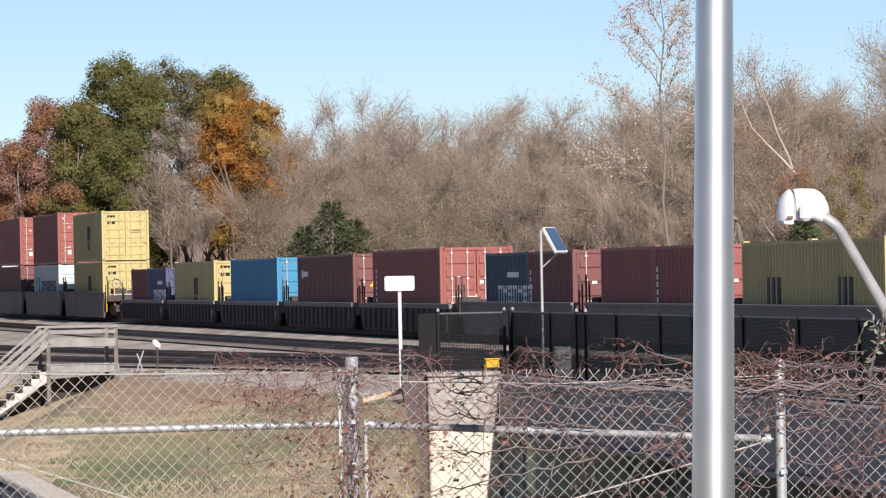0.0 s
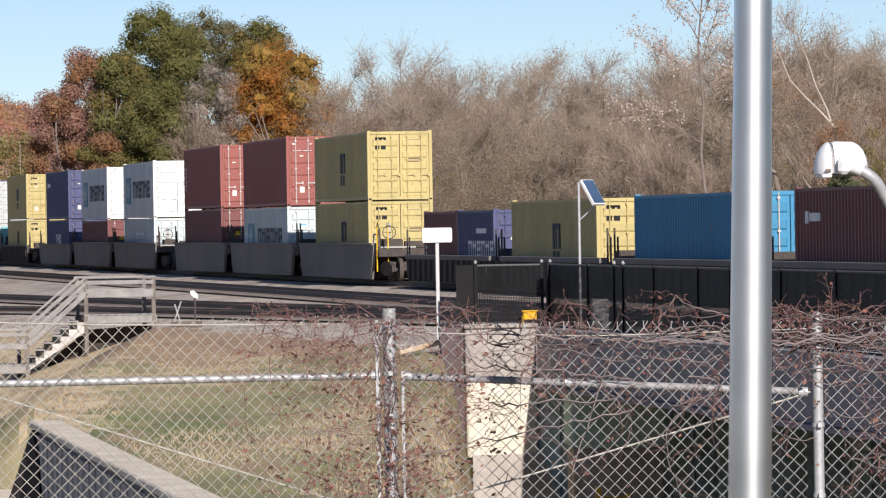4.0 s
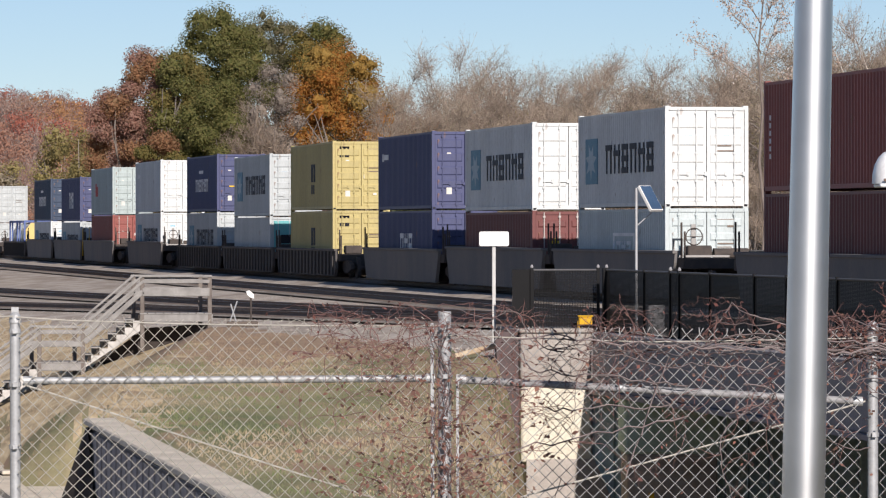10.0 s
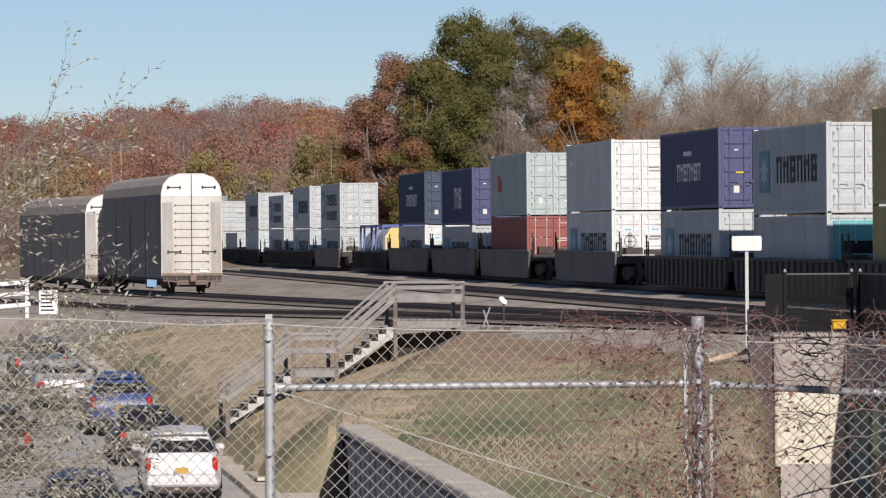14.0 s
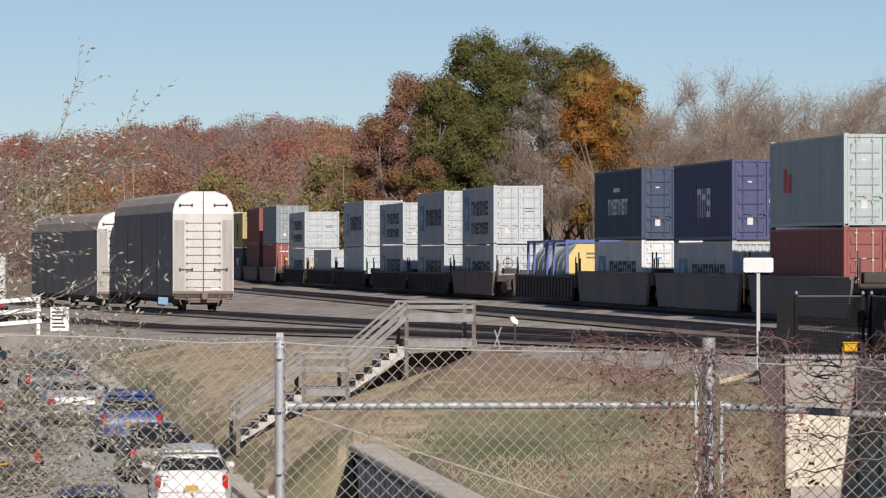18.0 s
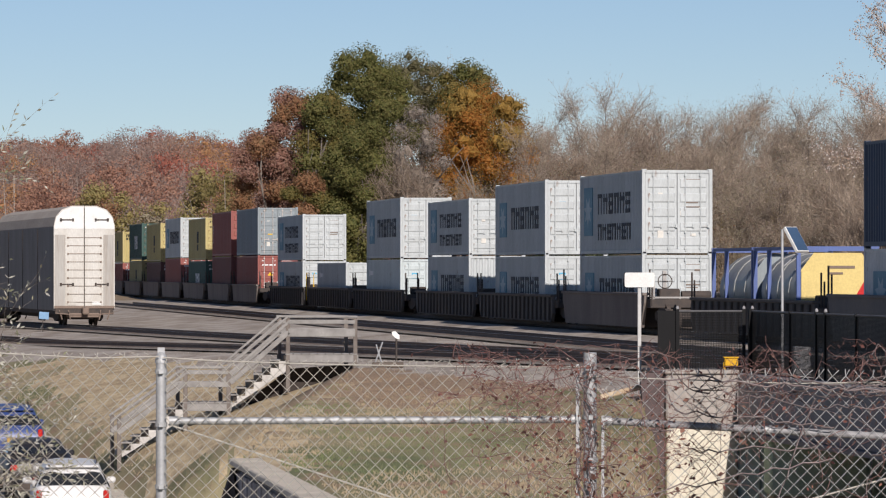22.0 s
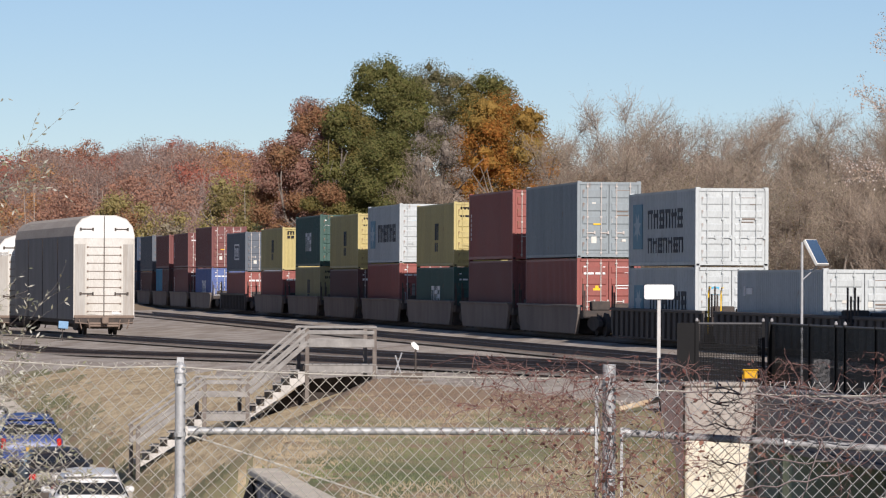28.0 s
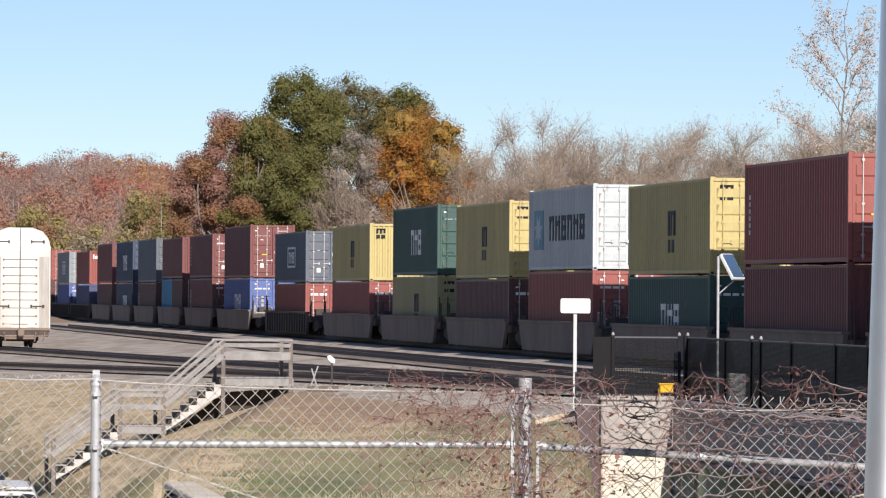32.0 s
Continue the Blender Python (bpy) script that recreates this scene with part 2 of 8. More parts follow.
def line_at(s, off=0.0):
    """The place at station s, off metres to the near side of the line."""
    a = float(heading(min(max(s, -450), 700)))
    return Vector((float(np.interp(s, _g, _X)) - math.cos(a) * off, float(np.interp(s, _g, _Y)) - math.sin(a) * off, 0))


def line_x(y):
    """Where the main line lies across, at depth y."""
    return float(np.interp(y, _Y[::-1], _X[::-1]))


def ride_pose(s, back=12.192):
    p, r = line_at(s), line_at(s - back)
    d = p - r
    return pose(p.x, p.y, 0, 0, 0, math.degrees(math.atan2(d.y, d.x)))


# ---- ground ----
def lerp(x, xs, ys):
    return float(np.interp(x, xs, ys))


def smooth(a, b, x):
    t = min(1, max(0, (x - a) / (b - a)))
    return t * t * (3 - 2 * t)


def lot_z(y):
    """The parking lot climbs gently away from the camera."""
    return -4.4 + 0.03 * (y - 100)


FOOT_Y, FOOT_X = (66, 78, 95, 103, 107, 117.5, 130.5, 146.6, 170, 185), (-3.2, -2.9, -3.0, -3.6, -4.2, -5.75, -7.82, -10.2, -13.8, -16.5)
CREST_Y, CREST_X = (66, 80, 95, 111, 121, 135, 150, 172, 190), (-1.9, -1.7, -0.9, 0.0, -0.5, -2.6, -4.4, -9.0, -15)
GRAVEL_Y, GRAVEL_X = (60, 88, 97, 111, 121, 135, 150, 172, 200), (6.4, 5.6, 3.8, 0.9, -0.3, -2.4, -4.6, -10, -40)
CUT_Y, CUT_X = (30, 48, 59, 75, 86, 86.4), (2.6, 3.1, 3.7, 4.68, 5.38, 5.5)


def ground_z(x, y):
    off = line_x(y) - x
    z = -0.35 - 0.055 * min(max(off - 5, 0), 14)
    if off < -3:
        z = -0.35 - 0.3 * smooth(3, 8, -off) + 2.0 * smooth(25, 140, -off)
    if y < 34:
        return 0.35 - 2.6 * smooth(27, 34, y)
    if y < 186:
        front = lerp(y, (48, 68, 111, 130), (-0.9, -0.85, -0.45, 0)) if y < 118 else 0
        if y < 112 and x < lerp(y, GRAVEL_Y, GRAVEL_X):
            d = lerp(y, GRAVEL_Y, GRAVEL_X) - x
            z = -0.35 + (front + 0.35) * min(1, d / 2.5)
        xf, xc = lerp(y, FOOT_Y, FOOT_X), lerp(y, CREST_Y, CREST_X)
        if y < 109.5:
            xf += 1.35 * (1 - smooth(108, 109.5, y))
        if y < 70:
            xw = lerp(y, (44, 68.3), (0.76, -1.72)) + 0.2
            xf, xc = xw - 0.01, xw
        if x < xf:
            z = lot_z(y)
        elif x < xc:
            z = lot_z(y) + (z - lot_z(y)) * ((x - xf) / (xc - xf)) ** (lerp(y, (104, 116), (0.8, 0.52)) if y > 70 else 1)
        if y < 86.5:
            cut = lerp(y, CUT_Y, CUT_X)
            if x > cut:
                z = max(-5.6, z - (x - cut) * 4.5)
    if y > 330:
        z += (15.6 - 3.6 * smooth(35, 100, -x * 900 / y)) * smooth(480, 900, y) * smooth(-60, 40, -x) + 4 * smooth(330, 600, y)
    return z


def spaced(stops):
    out = []
    for a, b, step in stops:
        out += list(np.arange(a, b, step))
    return out + [stops[-1][1]]


gx = spaced([(-2600, -400, 200), (-400, -60, 20), (-60, -18, 2), (-18, -3, 0.4), (-3, 2.4, 0.15), (2.4, 16, 0.4), (16, 40, 2), (40, 400, 20), (400, 2600, 200)])
gy = spaced([(-300, -20, 40), (-20, 30, 5), (30, 44, 1), (44, 150, 0.8), (150, 200, 2), (200, 420, 10), (420, 1000, 40), (1000, 4200, 400)])
shape = S()
shape.v = [(x, y, ground_z(x, y) + (0.03 * noise.noise(Vector((x * 0.7, y * 0.7, 0))) if 40 < y < 140 and abs(x) < 25 else 0)) for y in gy for x in gx]
nx = len(gx)
shape.f = [(j * nx + i, j * nx + i + 1, (j + 1) * nx + i + 1, (j + 1) * nx + i) for j in range(len(gy) - 1) for i in range(nx - 1)]


def grass_material():
    """Short autumn turf: green patches in straw-coloured grass, with bare soil."""
    m = mat("autumn_turf", (0.155, 0.168, 0.085), 0.95, 0, (0.4, 0.32, 0.21), 0.24, 0.4, 10, 1.0, 0, (1, 0.35, 1))
    n, l = m.node_tree.nodes, m.node_tree.links
    p = n["Principled BSDF"]
    old = p.inputs["Base Color"].links[0].from_socket
    co = n.new("ShaderNodeTexCoord")
    t = n.new("ShaderNodeTexNoise")
    t.inputs["Scale"].default_value, t.inputs["Detail"].default_value = 1.1, 6
    mp = n.new("ShaderNodeMapping")
    mp.inputs["Scale"].default_value = (1, 0.3, 1)
    l.new(co.outputs["Object"], mp.inputs[0])
    l.new(mp.outputs[0], t.inputs["Vector"])
    r = n.new("ShaderNodeMapRange")
    r.inputs[1].default_value, r.inputs[2].default_value = 0.52, 0.64
    l.new(t.outputs[0], r.inputs[0])
    x = n.new("ShaderNodeMix")
    x.data_type = "RGBA"
    l.new(r.outputs[0], x.inputs[0])
    l.new(old, x.inputs[6])
    x.inputs[7].default_value = (0.3, 0.215, 0.145, 1)
    l.new(x.outputs[2], p.inputs["Base Color"])
    return m


M_turf = grass_material()
M_soil = mat("leaf_litter", (0.24, 0.19, 0.14), 0.95, 0, (0.3, 0.22, 0.14), 0.1, 0.3, 3, 0.8)
ground = part("ground", shape, M_turf)
tagged(ground, "autumn ground of turf, gravel and leaf litter", "ground", kind="structure")
M_dryturf = mat("dry_brown_turf", (0.34, 0.25, 0.175), 0.95, 0, (0.25, 0.18, 0.125), 0.5, 0.8, 14, 0.9, 0, (1, 0.4, 1))
M_strawturf = mat("straw_turf", (0.56, 0.455, 0.3), 0.95, 0, (0.3, 0.23, 0.145), 2.2, 1.0, 7, 1.0, 0, (1, 0.35, 1))
for m in (M_ballast, M_soil, M_asphalt, M_dryturf, M_strawturf):
    ground.data.materials.append(m)
for poly in ground.data.polygons:
    c = poly.center
    w = 1.2 * noise.noise(Vector((c.x * 0.6, c.y * 0.25, 3))) + 0.5 * noise.noise(Vector((c.x * 2.1, c.y * 0.8, 7)))
    if c.y > 345 or c.x > line_x(c.y) + 4.5 or c.x < -70:
        poly.material_index = 2
    elif c.y > 60 and c.x > lerp(c.y, GRAVEL_Y, GRAVEL_X) + w and c.y > 86.5:
        poly.material_index = 1
    elif c.y < 86.5 and c.z < -4.5:
        poly.material_index = 3
    elif c.y > 196 or (c.y > 138 and c.z > -1.0):
        poly.material_index = 1
    elif c.y >= 112 and c.x < -1.2 + w:
        poly.material_index = 0 if c.z < lot_z(c.y) + 0.7 + 0.5 * w else 5
    elif c.y < 112 and c.x < -0.9 + w:
        poly.material_index = 5 if w > -0.1 and c.z > lot_z(c.y) + 1.3 + 0.5 * w else 0
    elif c.y > 91 + 6 * w and c.y < 112:
        poly.material_index = 4
ground.data.polygons.foreach_set("use_smooth", [True] * len(ground.data.polygons))

# parking lot below the bank
lot = S()
ys = list(np.arange(40, 177, 4.0))
edge = [(lerp(y, FOOT_Y, FOOT_X) if y > 66 else lerp(y, (44, 68), (0.4, -2.05))) - 0.15 for y in ys]
lot.v = [p for y, e in zip(ys, edge) for p in ((-60, y, lot_z(y) + 0.02), (e, y, lot_z(y) + 0.02))]
lot.f = [(2 * i, 2 * i + 1, 2 * i + 3, 2 * i + 2) for i in range(len(ys) - 1)]
tagged(part("parking_lot", lot, M_lot), "worn grey asphalt parking lot below the bank", "parking lot", kind="structure")
kerb = S()
for i in range(len(ys) - 1):
    if ys[i] >= 68:
        p, r = Vector((edge[i] - 0.42, ys[i], lot_z(ys[i]))), Vector((edge[i + 1] - 0.42, ys[i + 1], lot_z(ys[i + 1])))
        kerb.add([p, p + Vector((0.64, 0, 0)), r + Vector((0.64, 0, 0)), r] + [q + Vector((0, 0, 0.16)) for q in (p, p + Vector((0.64, 0, 0)), r + Vector((0.64, 0, 0)), r)],
                 [(0, 1, 5, 4), (1, 2, 6, 5), (3, 0, 4, 7), (4, 5, 6, 7)])
walk_slab = S()
sy = [94, 98, 102, 105, 108]
for i in range(len(sy) - 1):
    e0, e1 = lerp(sy[i], FOOT_Y, FOOT_X) + 0.08, lerp(sy[i + 1], FOOT_Y, FOOT_X) + 0.08
    z0, z1 = lot_z(sy[i]), lot_z(sy[i + 1])
    y0, y1 = sy[i] + 0.01, sy[i + 1] - 0.01
    walk_slab.add([(e0, y0, z0), (e0 + 1.5, y0, z0), (e1 + 1.5, y1, z1), (e1, y1, z1), (e0, y0, z0 + 0.17), (e0 + 1.5, y0, z0 + 0.17), (e1 + 1.5, y1, z1 + 0.17), (e1, y1, z1 + 0.17)],
                  [(0, 1, 5, 4), (1, 2, 6, 5), (2, 3, 7, 6), (3, 0, 4, 7), (4, 5, 6, 7)])
tagged(part("pavement", walk_slab, M_concrete), "pale concrete pavement slabs beside the kerb", "pavement", kind="structure")
drain = thing("storm_drain", "concrete kerb inlet with a dark slot beside the parking lot", "storm drain", m=pose(lerp(112.5, FOOT_Y, FOOT_X) - 0.15, 112.5, lot_z(112.5), 0, 0, math.degrees(math.atan2(1.55, 10.5))))
part("lid", S().box(-0.02, 0.95, -1.5, 1.5, 0.15, 0.24, None, 0.02), M_concrete, drain)
# a solid dark block painted as the slot's inner shade
part("slot", S().box(-0.035, 0.02, -1.2, 1.2, 0.0, 0.14), M_darkfill, drain, "dark block painted as the shade in the open slot")
tagged(part("kerb", kerb, M_concrete), "pale concrete kerb along the parking lot", "kerb", kind="structure")


# ---- tracks ----
def track(name, points, label):
    """Two rails on timber ties through the points (x, y, z of the rail head)."""
    pts = [Vector(p) for p in points]
    t = thing(name, label, "railway track")
    t["kind"] = "structure"
    for side in (-0.7475, 0.7475):
        s, head = S(), S()
        vs = []
        for i, p in enumerate(pts):
            d = (pts[min(i + 1, len(pts) - 1)] - pts[max(i - 1, 0)]).normalized()
            n = Vector((-d.y, d.x, 0)).normalized()
            c = p + n * side
            for o, z in ((-0.075, -0.17), (-0.075, -0.155), (-0.012, -0.13), (-0.012, -0.045), (-0.036, -0.03), (-0.036, -0.003), (0.036, -0.003), (0.036, -0.03), (0.012, -0.045), (0.012, -0.13), (0.075, -0.155), (0.075, -0.17)):
                vs.append(c + n * o + Vector((0, 0, z)))
        k = 12
        s.add(vs, [(i * k + j, i * k + j + 1, (i + 1) * k + j + 1, (i + 1) * k + j) for i in range(len(pts) - 1) for j in range(k - 1)])
        r = part("rail", s, M_rail, t)
        hv = []
        for i, p in enumerate(pts):
            d = (pts[min(i + 1, len(pts) - 1)] - pts[max(i - 1, 0)]).normalized()
            n = Vector((-d.y, d.x, 0)).normalized()
            hv += [p + n * (side - 0.03), p + n * (side + 0.03)]
        head.add(hv, [(2 * i, 2 * i + 1, 2 * i + 3, 2 * i + 2) for i in range(len(pts) - 1)])
        part("rail_head", head, M_railtop, r, "bright worn rail head")
    return t


def along(points, step):
    """Even steps along a polyline: place and angle."""
    out, carry = [], 0.0
    for a, b in zip(points[:-1], points[1:]):
        a, b = Vector(a), Vector(b)
        n = (b - a).length
        d = carry
        while d < n:
            out.append((a + (b - a) * (d / n), math.atan2((b - a).y, (b - a).x)))
            d += step
        carry = d - n
    return out


main_pts = [line_at(s) for s in range(-300, 520, 10)]
side_pts = []
for y in range(60, 330, 6):
    off = lerp(y, (60, 110, 150, 200, 330), (4.3, 4.6, 5.0, 5.4, 5.8))
    x = line_x(y) - off
    side_pts.append((x, y, ground_z(x, y) + 0.172))
yard_pts = []
for y in range(110, 420, 6):
    x = lerp(y, (110, 150, 190, 229, 257, 286, 330, 420), (line_x(110) - 5.4, 2.6, -5.6, -13.4, -19.4, -26.8, -39.5, -70))
    yard_pts.append((x, y, ground_z(x, y) + 0.172))
lead_pts = []
for y in range(100, 260, 6):
    off = lerp(y, (100, 125, 160, 260), (5.4, 8.2, 13.0, 30))
    x = line_x(y) - off
    lead_pts.append((x, y, ground_z(x, y) + 0.172))
TRACKS = (("track_main", main_pts, "main line track of worn steel rails on dark timber ties"),
          ("track_side", side_pts, "siding of rusty rails on dark timber ties in ballast"),
          ("track_yard", yard_pts, "yard track of rusty rails that holds the parked rack cars"),
          ("track_lead", lead_pts, "rusty yard lead beside the wooden steps"))
track_obs = [track(n, p, l) for n, p, l in TRACKS]
# ballast shoulder of the main line
sh = S()
for i, s in enumerate(range(-300, 520, 10)):
    for o, z in ((-2.6, -0.42), (-1.6, -0.2), (1.6, -0.2), (2.6, -0.42)):
        p = line_at(s, o)
        sh.v.append((p.x, p.y, z))
    if i:
        k = 4 * i
        sh.f += [(k - 4 + j, k - 3 + j, k + 1 + j, k + j) for j in range(3)]
tagged(part("ballast_bed", sh, M_ballast), "grey crushed stone ballast under the main line", "ballast", kind="structure")


# ---- the container train ----
PAINT = {
    "yellow": (0.45, 0.365, 0.125), "olive": (0.3, 0.27, 0.12), "maroon": (0.11, 0.045, 0.042), "red": (0.28, 0.072, 0.057), "brick": (0.17, 0.05, 0.046),
    "white": (0.62, 0.64, 0.63), "grey": (0.38, 0.45, 0.44), "pale": (0.48, 0.545, 0.55), "navy": (0.036, 0.06, 0.11), "blue": (0.08, 0.13, 0.34),
    "violet": (0.06, 0.07, 0.165), "azure": (0.02, 0.22, 0.4), "teal": (0.1, 0.4, 0.41), "green": (0.03, 0.085, 0.07), "slate": (0.23, 0.27, 0.29), "silver": (0.45, 0.485, 0.49), "gunmetal": (0.1, 0.12, 0.15),
}
def faded(c, k=0.12):
    """Weathered paint: a share of its strength of colour is gone."""
    g = 0.3 * c[0] + 0.59 * c[1] + 0.11 * c[2]
    return tuple(v + (g - v) * k for v in c)


M_paint = {k: paint("container_" + k, faded(c)) for k, c in PAINT.items()}
M_dark = mat("dark_lettering", (0.02, 0.02, 0.025), 0.6)
M_letter = mat("faded_dark_lettering", (0.07, 0.075, 0.085), 0.7)
M_pale = mat("pale_lettering", (0.75, 0.75, 0.75), 0.6)
M_skyblue = mat("blue_emblem", (0.12, 0.42, 0.62), 0.5)
M_yellowmark = mat("yellow_mark", (0.8, 0.5, 0.03), 0.5)
M_redmark = mat("red_mark", (0.5, 0.03, 0.03), 0.5)
M_sticker = mat("faded_sticker", (0.62, 0.6, 0.55), 0.6)
M_emblem = mat("faded_blue_emblem", (0.15, 0.29, 0.37), 0.6)
M_star = mat("pale_star_paint", (0.4, 0.49, 0.53), 0.6)
M_steel = mat("worn_steel", (0.3, 0.29, 0.28), 0.5, 0.7)
M_bar = mat("pale_galvanised_bar", (0.5, 0.46, 0.43), 0.6)
M_gasket = mat("rust_stained_steel", (0.21, 0.16, 0.13), 0.8)
_cache = {}


def shared(key, build, material, smooth=False):
    """A mesh built once for a key and a material."""
    k = (key, material.name)
    if k not in _cache:
        _cache[k] = build().mesh(key.split("|")[0], material, smooth)
    return _cache[k]


def corrugated(L, H, y, out, pitch=0.278):
    """A side panel with upright trapezoid corrugations; out is the way it faces."""
    def build():
        s = S()
        n = max(4, int((L - 0.3) / pitch))
        step = (L - 0.3) / n
        prof = []
        for i in range(n):
            x = -L + 0.15 + i * step
            prof += [(x, 0.0), (x + step * 0.26, 0.0), (x + step * 0.5, -0.04), (x + step * 0.76, -0.04)]
        prof.append((-0.15, 0.0))
        for x, d in prof:
            s.v += [(x, y + out * (d - 0.012), 0.12), (x, y + out * (d - 0.012), H - 0.08)]
        s.f = [(2 * i, 2 * i + 2, 2 * i + 3, 2 * i + 1) for i in range(len(prof) - 1)]
        return s
    return build


def end_wall(L, H, x, out):
    """Corrugated blank end, upright ribs."""
    def build():
        s = S()
        n = 9
        step = 2.2 / n
        prof = []
        for i in range(n):
            y = -1.1 + i * step
            prof += [(y, 0.0), (y + step * 0.3, 0.0), (y + step * 0.5, -0.045), (y + step * 0.8, -0.045)]
        prof.append((1.1, 0.0))
        for y, d in prof:
            s.v += [(x + out * (d - 0.03), y, 0.12), (x + out * (d - 0.03), y, H - 0.08)]
        s.f = [(2 * i, 2 * i + 2, 2 * i + 3, 2 * i + 1) for i in range(len(prof) - 1)]
        return s
    return build


def door_leaf(H, y0, y1):
    """The flat sheet of one door."""
    return lambda: S().box(-0.075, -0.035, y0, y1, 0.17, H - 0.11, None, 0.008)


def door_panel(H, y0, y1):
    """One pressed ridge across a door, with steep shoulders."""
    def build():
        h = (H - 0.42) / 5 - 0.16
        a, b = y0 + 0.08, y1 - 0.08
        return S().add([(-0.035, a, 0), (-0.035, b, 0), (-0.035, b, h), (-0.035, a, h), (-0.004, a + 0.03, 0.045), (-0.004, b - 0.03, 0.045), (-0.004, b - 0.03, h - 0.045), (-0.004, a + 0.03, h - 0.045)],
                       [(0, 1, 5, 4), (1, 2, 6, 5), (2, 3, 7, 6), (3, 0, 4, 7), (4, 5, 6, 7)])
    return build


def lock_bar(H, y):
    def build():
        s = S().tube([(0.022, y, 0.1), (0.022, y, H - 0.06)], 0.018, 6)
        for z in (0.2, 0.75, 1.55, H - 0.2):
            s.box(-0.035, 0.04, y - 0.04, y + 0.04, z - 0.03, z + 0.03)
        s.box(0.012, 0.045, y - 0.03, y + 0.3, 0.93, 0.97).box(0.012, 0.05, y + 0.24, y + 0.3, 0.9, 1.02)
        return s
    return build


def frame_of(L, H):
    """Corner posts, top and bottom rails."""
    def build():
        s = S()
        for y in (-1.219, 1.219):
            a, b = (y, y + 0.11) if y < 0 else (y - 0.11, y)
            s.box(-L + 0.02, -0.02, a + 0.01, b - 0.01, H - 0.11, H - 0.035)
            s.box(-L + 0.02, -0.02, a, b, 0.045, 0.16)
            for x0, x1 in ((-L, -L + 0.16), (-0.16, -0.002)):
                s.box(x0, x1, a, b, 0.1, H - 0.1)
        for x0, x1 in ((-L, -L + 0.12), (-0.12, 0.0)):
            s.box(x0, x1, -1.1, 1.1, H - 0.13, H - 0.03)
            s.box(x0, x1, -1.1, 1.1, 0.04, 0.17)
        return s
    return build


def casting():
    return S().box(-0.085, 0.093, -0.081, 0.081, -0.002, 0.118, None, 0.012)


def roof_of(L, H):
    def build():
        s = S()
        n = int(L / 0.5)
        for i in range(n + 1):
            x = -L + 0.1 + (L - 0.2) * i / n
            for k in (-1.13, 1.13):
                s.v.append((x, k, H - 0.05 - (0.02 if i % 2 else 0)))
        s.f = [(2 * i, 2 * i + 1, 2 * i + 3, 2 * i + 2) for i in range(n)]
        return s
    return build


def bars(spec, y, L):
    """Plain bars on the side that faces the camera: (from the rear end, height, width, tall)."""
    def build():
        s = S()
        for a, z, w, h in spec:
            s.box(-L + a, -L + a + w, y - 0.004, y + 0.03, z, z + h)
        return s
    return build


def star(a, z, r, L):
    """A plain seven-pointed star on the near side."""
    def build():
        pts = [(-L + a + (r if i % 2 else r * 0.48) * 1.4 * math.sin(i * math.pi / 7), z + (r if i % 2 else r * 0.48) * math.cos(i * math.pi / 7)) for i in range(14)]
        return S().prism(pts, -1.23, -1.2)
    return build


def end_bars(spec):
    def build():
        s = S()
        for y, z, w, h in spec:
            s.box(-0.03, -0.006, y, y + w, z, z + h)
        return s
    return build


def block(w, h, k):
    """One block letter as a plain joined shape of small bars."""
    def build():
        s = S()
        rows = ("111 101 101 101 101", "101 111 101 101 101", "111 101 111 101 111")[k % 3].split()
        for r, row in enumerate(rows):
            c = 0
            while c < 3:
                if row[c] == "1":
                    e = c
                    while e < 3 and row[e] == "1":
                        e += 1
                    thin = 0.11 if e - c == 1 else 0.0
                    s.box(c * w / 3 + thin * w, e * w / 3 - thin * w * (c != 0 or e == 1), -1.223, -1.2, h * (4 - r) / 5, h * (5 - r) / 5)
                    c = e
                c += 1
        return s
    return build


def word(c, a, z, n, w, h, L, material, label):
    """A word as block letters of its size, each a part."""
    for i in range(n):
        p = part("letter", shared("letter|%.2f|%.2f|%d" % (w, h, i % 3), block(w * 0.92, h, i), material), M_steel, c, label if i == 0 else "")
        p.location = (-L + a + i * w * 1.2, 0, z)


STRIPES = [(-1.05 + i * 0.1, 0.0, 0.05, 0.05) for i in range(6)] + [(0.5 + i * 0.1, 0.0, 0.05, 0.05) for i in range(6)]


